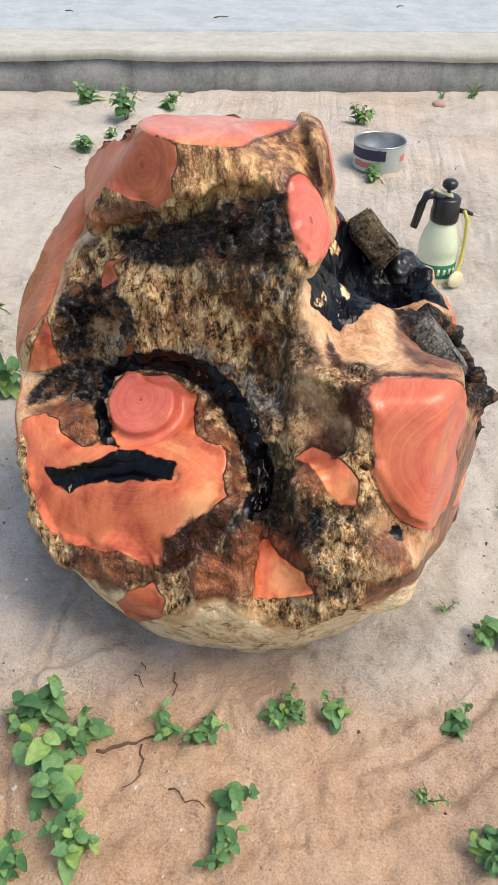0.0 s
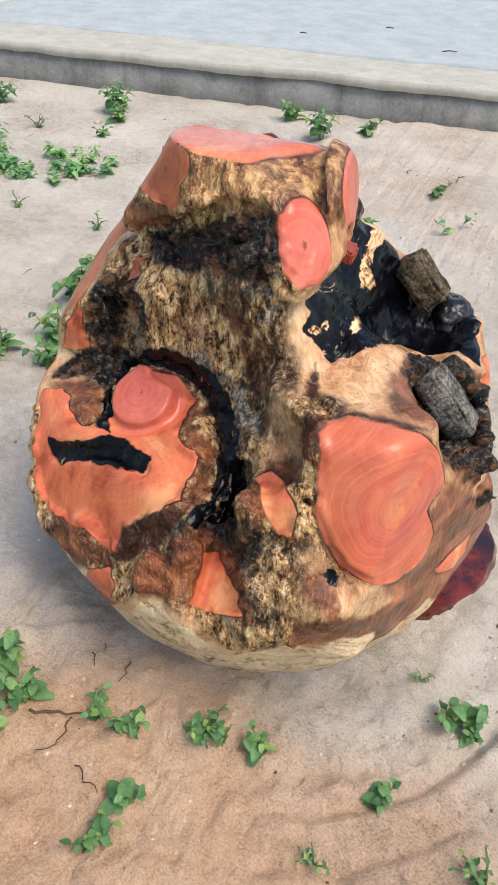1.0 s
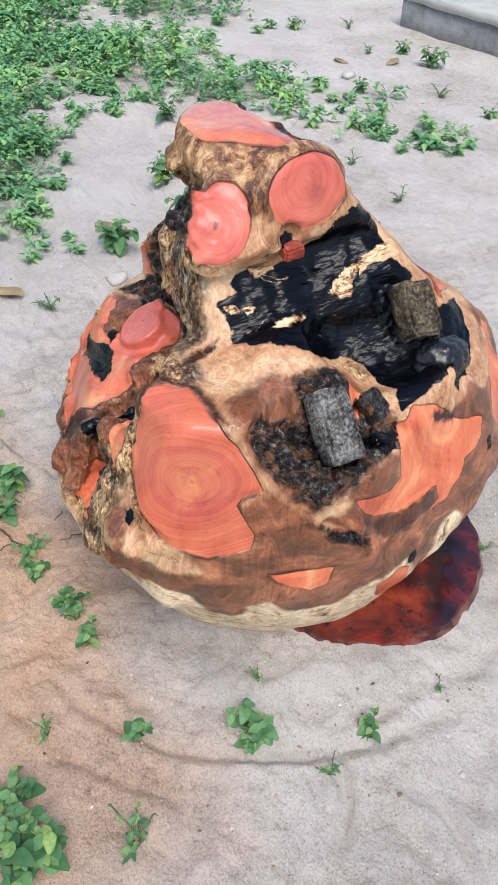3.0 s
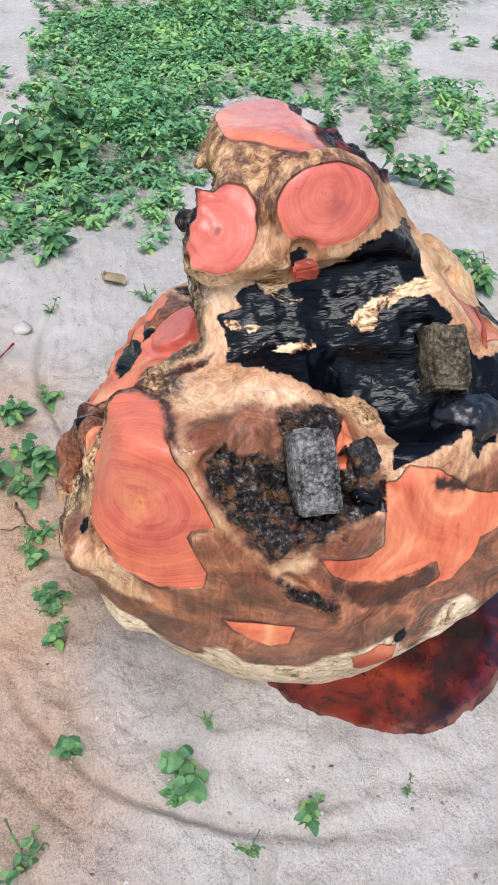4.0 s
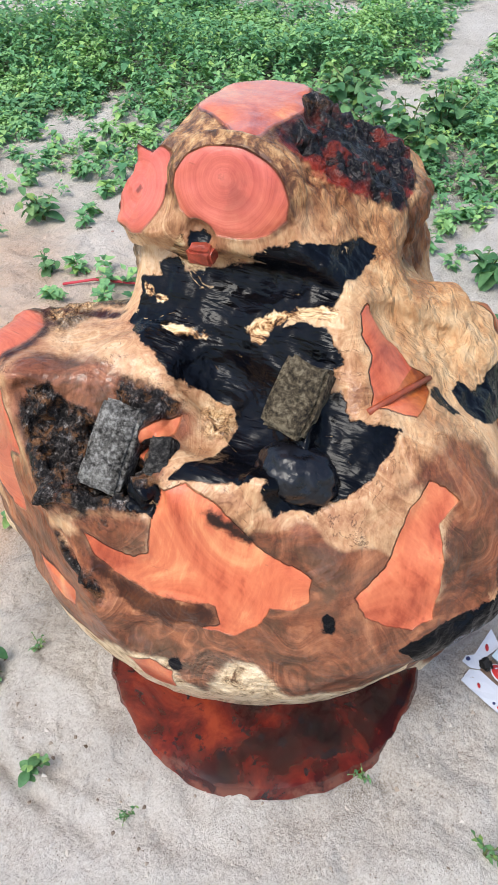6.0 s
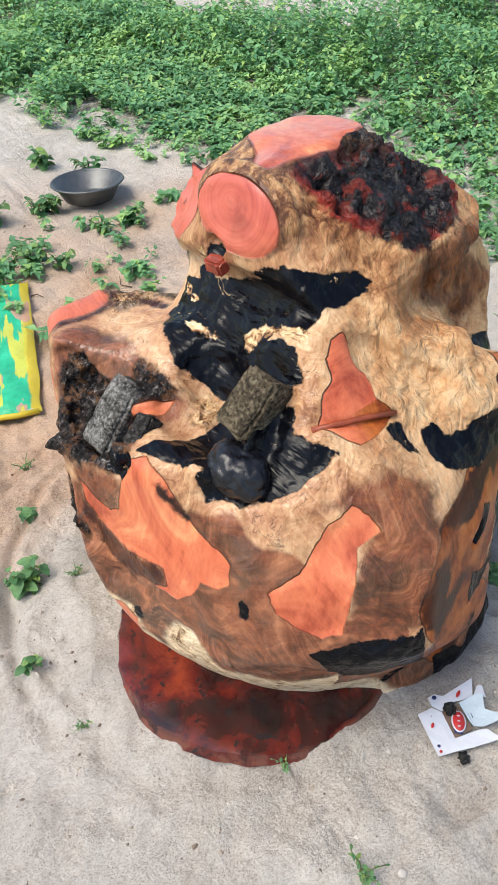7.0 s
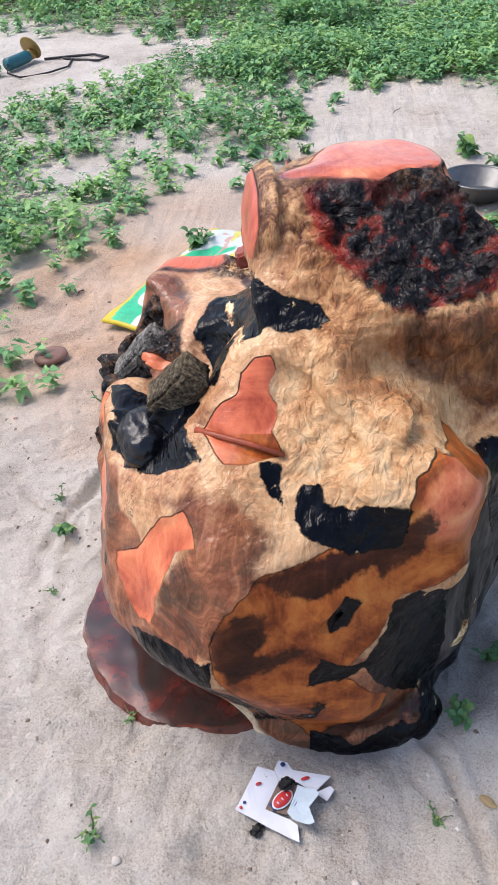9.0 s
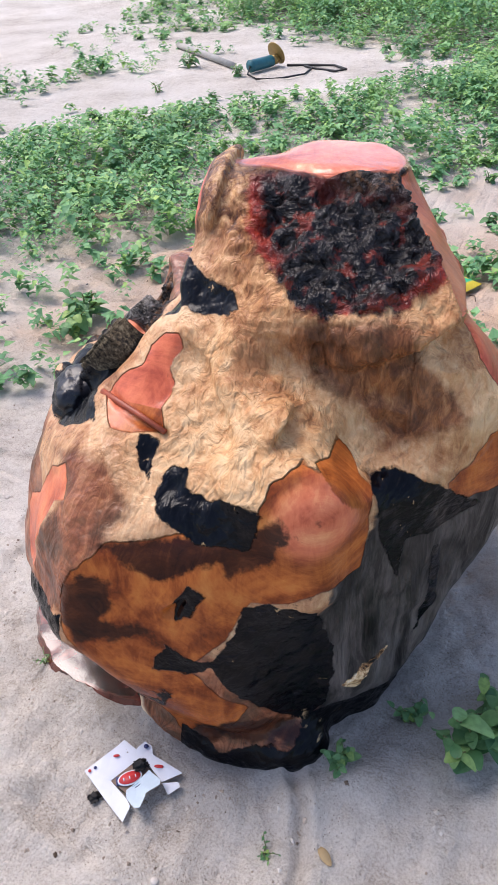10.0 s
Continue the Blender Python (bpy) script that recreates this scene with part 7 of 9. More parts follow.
def build_stump():
    V, F = surface(stump_forms, (-0.52, 0.70, -0.03), (0.50, 1.76, 0.91), 0.0038)

    def normals(V):
        e = 0.004
        N = np.stack([stump_forms(V + e * np.eye(3)[k]) - stump_forms(V - e * np.eye(3)[k]) for k in range(3)], -1)
        return N / np.maximum(np.linalg.norm(N, axis=1), 1e-9)[:, None]
    N = normals(V)
    kinds = ("pale", "bark", "brown", "ash", "crust", "heart", "stain", "char", "chip")
    depth = {k: np.full(len(V), -0.05) for k in kinds}
    owner = np.full(len(V), -1)
    rank = np.full(len(V), -1)
    for i, p in enumerate(PATCHES):
        d = patch_depth(p, V, N)
        depth[p[0]] = np.maximum(depth[p[0]], d)
        r = kinds.index(p[0])
        take = (d > 0) & (r >= rank)
        owner[take], rank[take] = i, r
    az = np.degrees(np.arctan2(V[:, 1] - 1.2, V[:, 0] + 0.02))
    low = fbm(V, 9.0, 2, 4) * 0.03

    def rule(kind, d, n):
        d = np.clip(d, -0.05, 0.05)
        depth[kind] = np.maximum(depth[kind], d)
        take = (d > 0) & (kinds.index(kind) >= rank)
        owner[take], rank[take] = n, kinds.index(kind)
    rule("bark", np.minimum(np.minimum((-57 - az) * 0.003, (az + 152 + 22 * (V[:, 2] > 0.44)) * 0.004) + low * 1.6 - np.clip((V[:, 2] - 0.79) * 1.2, 0, 1) , V[:, 2] - 0.215 - 2.0 * low), 900)
    # chestnut stained belt on the eastern side
    rule("brown", np.where((az > -62) & (az < 70), np.minimum(0.365 + 0.10 * np.clip((az - 12) / 25, 0, 1) + 3.2 * low + 0.05 * np.sin(np.radians(az) * 3.2 + 1.0) - V[:, 2], V[:, 2] - 0.190 - 2.6 * low - 0.03 * np.sin(np.radians(az) * 5)), -0.05), 913)
    rule("ash", np.minimum(np.where((az > 121) | (az < -176), np.minimum(np.abs(((az + 360) % 360) - 121), 30) * 0.006, -0.05), 0.46 + 2 * low - V[:, 2]), 916)
    # weathered rim round the foot, burnt foot on the far side
    rule("pale", np.where((az > -150) & (az < 62), 0.208 + 2.6 * low + 0.03 * np.sin(np.radians(az) * 5) - V[:, 2], -0.05), 901)
    rule("char", np.where((az > 88) & (az < 150), 0.055 + low - V[:, 2], -0.05), 902)
    # burnt and stained wood behind the crown; stained far foot
    rule("brown", np.where((az > -125) & (az < 120), V[:, 2] - 0.800 - 2.2 * low, -0.05), 914)
    rule("pale", np.where((az > 60) & (az < 86), 0.075 * np.clip((85 - az) / 16, 0, 1) + low - V[:, 2], -0.05), 901)
    rule("brown", np.where((az > 60) & (az < 170), np.minimum(0.33 + 2.5 * low - V[:, 2], np.where(az < 86, V[:, 2] - 0.070 * np.clip((85 - az) / 16, 0, 1) - low, 0.05)), -0.05), 915)
    # sawn facets: the top, the long western cut and the small one before it
    rule("heart", np.minimum(np.minimum(V[:, 2] - 0.868, (N[:, 2] - 0.75) * 0.2), -0.035 - hs(V, (0.091, 1.222, 0.814), 12.1, 10.5)), 903)
    w = hs(V, (-0.381, 1.109, 0.583), -165, 33)
    nw = np.array([-0.81, -0.21, 0.55])
    rule("heart", np.minimum(np.minimum((N @ nw - 0.90) * 0.25, V[:, 2] - 0.36), -0.20 - V[:, 0]), 904)
    nf = np.array([-0.605, -0.731, 0.316])
    rule("heart", np.minimum((N @ nf - 0.90) * 0.25, np.minimum(V[:, 2] - 0.775, -0.13 - V[:, 0])), 905)
    # the two ringed branch ends
    for n_id, c, az0, el0, rw, rh, roll in ((906, (0.091, 1.222, 0.814), 12.1, 10.5, 0.075, 0.053, -8.0), (907, (0.074, 1.069, 0.779), -27.4, 29.8, 0.044, 0.059, -14.0)):
        face = knob(V, c, az0, el0, rw, rh, roll, 0.012)
        rule("heart", np.minimum(0.0045 - face, 0.006 + hs(V, c, az0, el0)), n_id)
    ring = np.min([np.sqrt(((V - np.array(c)) ** 2).sum(1)) for c in RINGS], axis=0)
    ends = [i for i, p in enumerate(PATCHES) if p[0] == "heart" and min(np.linalg.norm(p[1] - np.array(c)) for c in RINGS) < 0.075] + [904, 905, 906, 907]
    ringed = np.isin(owner, ends).astype(float)
    ringed_near = np.clip(1.6 - np.min([np.sqrt(((V - np.array(c)) ** 2).sum(1)) / r for c, r in zip(RINGS, (0.10, 0.22, 0.09, 0.10, 0.0, 0.0, 0.0)) if r], axis=0), 0, 1)
    ember = np.clip((V[:, 1] - 1.18) * 8, 0, 1) * np.clip((V[:, 2] - 0.62) * 12, 0, 1)
    ember = np.maximum(ember, 0.32 * (V[:, 1] < 1.13) * np.clip((V[:, 2] - 0.655) * 30, 0, 1) * np.clip((V[:, 0] + 0.24) * 20, 0, 1))
    # weight of the orange-brown tone: two western cuts and the low far side
    orange_brown = np.where((owner == 904) | (owner == 905), 0.5, 0.0) + np.clip((az - 62) / 14, 0, 1) * (V[:, 2] < 0.6) * (az > 0) * np.clip(np.sqrt(((V - np.array((-0.221, 1.550, 0.526))) ** 2).sum(1)) * 16 - 0.45, 0, 1)
    gold = np.clip((az - 40) / 50, 0, 1) * np.clip((V[:, 2] - 0.44) * 8, 0, 1)
    # relief: lumps of bark and char, soft waves in the wood
    k = {c: np.clip(depth[c] / 0.012, 0, 1) for c in kinds}
    rough = np.maximum(k["bark"] * 0.0055, k["crust"] * (0.017 - 0.006 * ember)) * (1 - k["heart"])
    rough = np.maximum(rough, k["char"] * 0.0022)
    rough = np.maximum(rough, 0.006 * k["brown"] * gold * (1 - k["heart"]) * (1 - k["char"]))
    rough = rough + 0.1 * rough * ember
    lump = np.maximum(k["crust"] * 0.012, k["bark"] * 0.006) * (1 - k["heart"])
    soft = (0.0050 + 0.0030 * gold) * (1 - k["heart"])
    calm = np.clip((0.872 - V[:, 2]) / 0.03, 0, 1)
    rough, lump = rough * calm, lump * calm
    Q = V * np.array((1, 1, 0.5))
    ridge = (1 - np.abs(vnoise(Q, 34.0, 51)) * 2) + 0.5 * (1 - np.abs(vnoise(Q, 71.0, 52)) * 2)
    grain = gold * (1 - k["heart"]) * (1 - k["char"]) * (1 - k["crust"])
    swirl = np.stack([V[:, 0] + 0.02 * vnoise(V, 14.0, 61), V[:, 1] + 0.02 * vnoise(V, 14.0, 62), V[:, 2] * 2.2 + 0.05 * vnoise(V, 9.0, 63)], -1)
    fold = (1 - np.abs(vnoise(swirl, 30.0, 64)) * 2) + 0.4 * (1 - np.abs(vnoise(swirl, 66.0, 65)) * 2)
    V = V + N * (rough * fbm(V, 42.0, 3, 2) + soft * fbm(V, 15.0, 3, 9) + lump * fbm(V, 17.0, 2, 13) + 0.0045 * np.maximum(k["bark"], 0.7 * k["crust"]) * (1 - k["heart"]) * calm * ridge + 0.0017 * grain * fold)[:, None]
    # split the skin into its parts
    names = {914: ("stained_crown", "dark brown fibrous stained wood under the top"), 915: ("stained_foot", "dark varnished wood at the foot"), 913: ("stained_belt", "smooth chestnut-brown stained wood"),
             900: ("bark", "rough mottled brown bark"), 901: ("weathered_rim", "pale weathered rim at the foot"), 902: ("burnt_foot", "black burnt foot"),
             916: ("burnt_flank", "dull grey burnt flank with upright streaks"), 906: ("ringed_branch_end", "round sawn branch end with growth rings"), 907: ("ringed_branch_end", "oval sawn branch end with growth rings"), 903: ("sawn_top", "flat polished salmon-red sawn top"), 904: ("sawn_face", "long reddish sawn face"), 905: ("sawn_face", "small reddish sawn face")}
    # char is burnt wood, but in the arc gap it is painted shade
    words = dict(heart=("sawn_face", "polished salmon-red sawn face"), char=("charred_patch", "glossy black patch, charred wood or painted gap shade"), bark=("bark_patch", "rough brown bark"),
                 ash=("burnt_flank", "dull grey burnt flank with upright streaks"), crust=("charcoal_crust", "rough grey-black charcoal crust"), brown=("stained_patch", "dark brown stained wood"), pale=("pale_patch", "pale splintered wood"),
                 stain=("stained_patch", "dark red-brown varnished stain"), chip=("pale_sliver", "pale splintered sliver"))
    home = thing("tree_stump", Matrix.Identity(4), "broad carved tree stump, varnished, with sawn faces and burnt hollows", "stump")
    fo = owner[F]
    top = np.where(fo[:, 0] == fo[:, 2], fo[:, 0], np.where(fo[:, 1] == fo[:, 3], fo[:, 1], fo[:, 0]))
    # true normals of the relief, kept across the seams
    fn = np.cross(V[F[:, 2]] - V[F[:, 0]], V[F[:, 3]] - V[F[:, 1]])
    VN = np.zeros_like(V)
    for c in range(4):
        np.add.at(VN, F[:, c], fn)
    VN /= np.maximum(np.linalg.norm(VN, axis=1), 1e-12)[:, None]
    def pieces(sel):
        """Split faces into connected pieces, largest first."""
        used, inv = np.unique(sel, return_inverse=True)
        f = inv.reshape(sel.shape)
        lab = np.arange(len(used))
        while True:
            low_f = lab[f].min(1)
            nxt = lab.copy()
            for c in range(4):
                np.minimum.at(nxt, f[:, c], low_f)
            nxt = nxt[nxt]
            if (nxt == lab).all():
                break
            lab = nxt
        fl = lab[f[:, 0]]
        ids, count = np.unique(fl, return_counts=True)
        return [sel[fl == i] for i in ids[np.argsort(-count)]]

    body = [F[top == -1]]
    jobs = []
    for o in np.unique(top[top >= 0]):
        for p in pieces(F[top == o]):
            if len(p) > 120:
                jobs.append((names.get(o) or words[PATCHES[o][0]], p))
            else:
                body.append(p)
    for p in pieces(np.concatenate(body)):
        jobs.append((("sapwood_body", "tan polished sapwood"), p))
    for (nm, label), sel in jobs:
        used, inv = np.unique(sel, return_inverse=True)
        ob = ob_from(nm, V[used], inv.reshape(sel.shape), WOOD, home, label)
        for c, v in list(depth.items()) + [("ring", ring), ("ringed", ringed), ("core", np.clip(1.25 - np.sqrt(((V - np.array((0.301, 0.917, 0.484))) ** 2).sum(1)) / 0.055, 0, 1)), ("ringed_near", np.clip(ringed_near * 3, 0, 1)), ("ember", ember), ("orange_brown", orange_brown), ("gold", gold), ("fibre", np.clip((V[:, 2] - 0.74) * 14, 0, 1)), ("shine", np.where(owner == 903, 1.0, 0.25))]:
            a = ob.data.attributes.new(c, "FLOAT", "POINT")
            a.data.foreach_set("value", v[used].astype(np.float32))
        ob.data.normals_split_custom_set_from_vertices([tuple(x) for x in VN[used]])


build_stump()


# ---- the low sawn root beside the stump ----
def build_root():
    m = Mat("dark_red_resin")
    v = m.coords()
    a, b = m.noise(9, 7, 0.62, v, 0.5), m.noise(38, 5, 0.6, v)
    c = m.ramp(a, (0.36, (0.006, 0.002, 0.004)), (0.46, (0.035, 0.004, 0.005)), (0.56, (0.115, 0.010, 0.007)), (0.70, (0.24, 0.032, 0.012)))
    c = m.mix(m.span(b, 0.58, 0.66), c, (0.008, 0.006, 0.010))
    edge = m.span(m.attr("edge"), 0.93, 1.0)
    c = m.mix(m.math("MULTIPLY", edge, m.span(m.noise(22, 4, 0.6, v), 0.42, 0.55)), c, (0.17, 0.055, 0.036))
    m.set(color=c, rough=m.lerp(b, 0.14, 0.30), spec=0.5, coat=0.6, coat_rough=0.06)
    m.bump(b, 0.12, 0.003)
    n, rings = 120, 30
    V, F, E = [(0, 0, 0.020)], [], [0.0]
    for r in range(1, rings + 1):
        f = r / rings
        for k in range(n):
            t = 2 * math.pi * k / n
            w = 1 + 0.025 * noise.noise(Vector((2.2 * math.cos(t), 2.2 * math.sin(t), 3))) + 0.022 * noise.noise(Vector((7 * math.cos(t), 7 * math.sin(t), 5))) + 0.010 * noise.noise(Vector((17 * math.cos(t), 17 * math.sin(t), 2)))
            z = 0.020 + 0.0012 * noise.noise(Vector((9 * f * math.cos(t), 9 * f * math.sin(t), 1))) - (0.022 if r == rings else 0.004 * f ** 8)
            V.append((0.285 * f * w * math.cos(t), 0.285 * f * w * math.sin(t), z))
            E.append(f)
    face, rim = [(0, 1 + k, 1 + (k + 1) % n) for k in range(n)], []
    for k in range(n):
        for r in range(1, rings):
            a0, b0 = 1 + (r - 1) * n, 1 + r * n
            (rim if r >= rings - 1 else face).append((a0 + k, b0 + k, b0 + (k + 1) % n, a0 + (k + 1) % n))
    root = thing("sawn_root", pose(0.187, 1.345, 0.0), "low root sawn flush with the sand, coated in dark red resin", "root")
    for nm, fs, label in (("resin_face", face, "glossy dark red resin"), ("rough_rim", rim, "dull reddish rim dusted with sand")):
        used = sorted({i for q in fs for i in q})
        at = {i: j for j, i in enumerate(used)}
        ob = ob_from(nm, [V[i] for i in used], [tuple(at[i] for i in q) for q in fs], m.m, root, label)
        a = ob.data.attributes.new("edge", "FLOAT", "POINT")
        a.data.foreach_set("value", np.array([E[i] for i in used], np.float32))


build_root()

# ---- stones wedged in the hollows ----
STONE = stone_material("grey_stone", (0.015, 0.013, 0.011), (0.20, 0.185, 0.165), (0.60, 0.57, 0.52))
STONE_D = stone_material("dark_stone", (0.006, 0.005, 0.005), (0.045, 0.040, 0.036), (0.20, 0.18, 0.16))
SOOT = plain("soot_lump", (0.007, 0.007, 0.010), 0.28, vary=0.5, scale=70, bump=0.9)
STONE_B = stone_material("brown_stone", (0.014, 0.010, 0.007), (0.14, 0.105, 0.062), (0.42, 0.34, 0.22))


def stone(size, at, along, face, material, label, seed):
    """A rough block whose length runs along a slope and whose broad side faces out."""
    y = Vector(along).normalized()
    z = Vector(face).normalized()
    x = y.cross(z).normalized()
    z = x.cross(y)
    ob = part("stone", box(size, bevel=min(size) * 0.10, rough=min(size) * 0.10, seed=seed, cuts=5), material)
    ob.matrix_basis = Matrix(((x.x, y.x, z.x, at[0]), (x.y, y.y, z.y, at[1]), (x.z, y.z, z.z, at[2]), (0, 0, 0, 1)))
    tagged(ob, label, "stone", "stones wedged in the stump")


stone((0.064, 0.125, 0.050), (0.311, 1.164, 0.512), (0.66, 0.02, -0.75), (0.75, 0.1, 0.66), STONE, "rough grey oblong stone wedged upright in a hollow", 1)
stone((0.062, 0.100, 0.054), (0.197, 1.389, 0.607), (0.62, -0.05, -0.62), (0.62, 0.1, 0.75), STONE_B, "rough brown-grey stone stuck in the black hollow", 2)
stone((0.036, 0.056, 0.036), (0.309, 1.242, 0.524), (0.7, 0.2, -0.5), (0.6, 0.1, 0.8), STONE_D, "small dark stone between two lobes", 3)


def build_lump():
    bm = bmesh.new()
    bmesh.ops.create_icosphere(bm, subdivisions=5, radius=1.0)
    for v in bm.verts:
        p = v.co.copy()
        v.co = Vector((p.x * 0.044, p.y * 0.056, p.z * 0.046)) * (1 + 0.16 * noise.noise(p * 1.3) + 0.07 * noise.noise(p * 4) + 0.025 * noise.noise(p * 11))
    ob = part("stone", bm, SOOT)
    ob.matrix_basis = pose(0.256, 1.416, 0.528, 0, 35, 10)
    tagged(ob, "sooty black round stone at the bottom of the hollow", "stone", "stones wedged in the stump")


build_lump()

# ---- red chip in the neck ----
CHIP = plain("raw_red_wood", (0.34, 0.055, 0.030), 0.45, coat=0.2, vary=0.55, scale=120, bump=0.5)
chip = part("wood_chip", box((0.024, 0.038, 0.025), bevel=0.004, rough=0.0028, seed=4, cuts=2), CHIP, smooth=False)
chip.matrix_basis = pose(0.105, 1.187, 0.724, 4, 14, 5)
tagged(chip, "square red wood chip set in a dark notch", "wood chip")


SPLINTER = plain("raw_splinter", (0.30, 0.060, 0.024), 0.5, vary=0.5, scale=90, bump=0.4)
splinter = part("wood_splinter", tube([(0.160, 1.474, 0.592), (0.125, 1.488, 0.593), (0.080, 1.503, 0.591), (0.028, 1.515, 0.580)], 0.0052, 8, 0.8), SPLINTER)
tagged(splinter, "dark red wood splinter lying across a sawn face", "splinter")

# ---- pump sprayer ----
def build_sprayer():
    tank_m = plain("milky_green_plastic", (0.64, 0.71, 0.52), 0.38, vary=0.08, coat=0.2)
    black = plain("black_plastic", (0.012, 0.012, 0.013), 0.35, vary=0.3)
    yellow = plain("yellow_hose", (0.62, 0.55, 0.10), 0.4, vary=0.1)
    green = plain("green_print", (0.015, 0.16, 0.08), 0.5, vary=0.1)
    cream = plain("cream_plastic", (0.62, 0.56, 0.36), 0.45, vary=0.1)
    sp = thing("pump_sprayer", pose(0.50, 2.40, 0.0, 0, 0, 12) @ Matrix.Diagonal((0.86, 0.86, 0.98, 1)), "milky green hand pump sprayer with a black head", "sprayer")
    prof = ((0, 0.0), (0.066, 0.0), (0.074, 0.008), (0.076, 0.05), (0.074, 0.10), (0.071, 0.114), (0.076, 0.124), (0.075, 0.15), (0.066, 0.185), (0.054, 0.212), (0.046, 0.225), (0.046, 0.232), (0, 0.232))
    tank = part("tank", lathe(prof, 40), tank_m, sp, "translucent milky green tank")
    part("label_band", lathe(((0.0762, 0.045), (0.0772, 0.046), (0.0766, 0.092), (0.0752, 0.093)), 40), green, tank, "green printed band")
    for k in range(7):
        a = radians(-150 + 17 * k)
        b = box((0.010, 0.002, 0.018 + 0.004 * (k % 2)), bevel=0.0)
        bar = part("print_bar", b, tank_m, tank)
        bar.matrix_basis = pose(0.0775 * math.cos(a), 0.0775 * math.sin(a), 0.070, 0, 0, math.degrees(a) + 90)
    part("collar", lathe(((0.0, 0.226), (0.050, 0.226), (0.053, 0.232), (0.053, 0.262), (0.050, 0.268), (0.050, 0.300), (0.044, 0.306), (0.020, 0.304), (0, 0.304)), 32), black, sp)
    part("pump_rod", lathe(((0, 0.30), (0.007, 0.30), (0.007, 0.335), (0, 0.335)), 14), black, sp)
    part("pump_knob", lathe(((0, 0.332), (0.020, 0.332), (0.028, 0.340), (0.028, 0.352), (0.018, 0.360), (0, 0.361)), 24), black, sp)
    part("handle", tube([(-0.050, 0.0, 0.318), (-0.082, 0, 0.310), (-0.094, 0, 0.28), (-0.104, 0, 0.235), (-0.112, 0, 0.205)], 0.017, 12, 0.85), black, sp)
    part("trigger_lever", box((0.085, 0.022, 0.014), (-0.022, -0.002, 0.318), 0.004, (0, 18, 0)), cream, sp, "cream plastic lever")
    noz = part("nozzle", tube([(0.040, -0.01, 0.262), (0.075, -0.015, 0.258), (0.10, -0.02, 0.25)], 0.009, 10, 0.7), black, sp)
    part("nozzle_tip", tube([(0.095, -0.019, 0.252), (0.125, -0.025, 0.243)], 0.005, 8, 0.7), cream, noz)
    part("hose", tube([(0.060, -0.030, 0.268), (0.074, -0.045, 0.24), (0.078, -0.045, 0.19), (0.082, -0.040, 0.14), (0.080, -0.045, 0.09), (0.060, -0.070, 0.05), (0.030, -0.085, 0.03)], 0.007, 10), yellow, sp, "thin yellow hose")
    tag = part("oval_tag", lathe(((0, 0.0), (0.040, 0.0), (0.043, 0.006), (0.040, 0.012), (0, 0.012)), 28, (1, 0.62)), cream, sp, "cream oval tag with a red stroke")
    tag.matrix_basis = pose(0.055, -0.080, 0.045, 70, 0, 35)


build_sprayer()


# ---- open tin ----
def build_tin():
    steel = plain("dull_tin", (0.42, 0.43, 0.42), 0.38, 0.8, vary=0.3)
    print_m = plain("pale_print", (0.55, 0.60, 0.58), 0.5, vary=0.12)
    navy = plain("navy_print", (0.02, 0.018, 0.06), 0.5, vary=0.3)
    red = plain("faded_red_print", (0.55, 0.16, 0.14), 0.5, vary=0.3)
    tin = thing("paint_tin", pose(0.355, 3.47, 0.0, 0, 0, 20), "open round tin with a worn navy and white print", "tin")
    r, h = 0.112, 0.108
    body = part("can_body", lathe(((0, 0.002), (r - 0.004, 0.0), (r, 0.004), (r, h - 0.004), (r + 0.003, h), (r, h + 0.004), (r - 0.003, h), (r - 0.004, 0.006), (0, 0.006)), 48), print_m, tin)
    part("rim", lathe(((r - 0.002, h), (r + 0.004, h), (r + 0.004, h + 0.005), (r - 0.002, h + 0.005), (r - 0.004, h)), 48), steel, tin, "dull metal rim")
    part("inner_wall", lathe(((0, 0.009), (r - 0.006, 0.009), (r - 0.0055, h)), 48), steel, tin)

    def wrap(a0, a1, z0, z1, mat, nm):
        bm = bmesh.new()
        k = 14
        lo = [bm.verts.new(((r + 0.0012) * math.cos(radians(a0 + (a1 - a0) * i / k)), (r + 0.0012) * math.sin(radians(a0 + (a1 - a0) * i / k)), z0)) for i in range(k + 1)]
        hi = [bm.verts.new((v.co.x, v.co.y, z1 + 0.004 * noise.noise(v.co * 60))) for v in lo]
        for i in range(k):
            bm.faces.new((lo[i], lo[i + 1], hi[i + 1], hi[i]))
        part(nm, bm, mat, body)
    wrap(165, 262, 0.055, 0.098, navy, "navy_print")
    wrap(185, 240, 0.020, 0.045, red, "red_print")
    wrap(300, 325, 0.045, 0.070, red, "red_mark")


build_tin()


# ---- metal basin ----
def build_basin():
    steel = plain("dull_aluminium", (0.15, 0.155, 0.155), 0.42, 0.8, vary=0.35, bump=0.2)
    b = thing("metal_basin", pose(-0.615, -0.735, 0.004, 3, -2, 0), "shallow dented aluminium basin on the sand", "basin")
    bowl = ((0, 0.004), (0.085, 0.002), (0.100, 0.008), (0.136, 0.070), (0.140, 0.074), (0.134, 0.072), (0.098, 0.012), (0.080, 0.007), (0, 0.008))
    part("bowl", lathe(bowl, 44), steel, b)
    part("rolled_rim", lathe(((0.136, 0.071), (0.146, 0.071), (0.150, 0.075), (0.146, 0.079), (0.138, 0.078), (0.136, 0.071)), 44), steel, b)


build_basin()


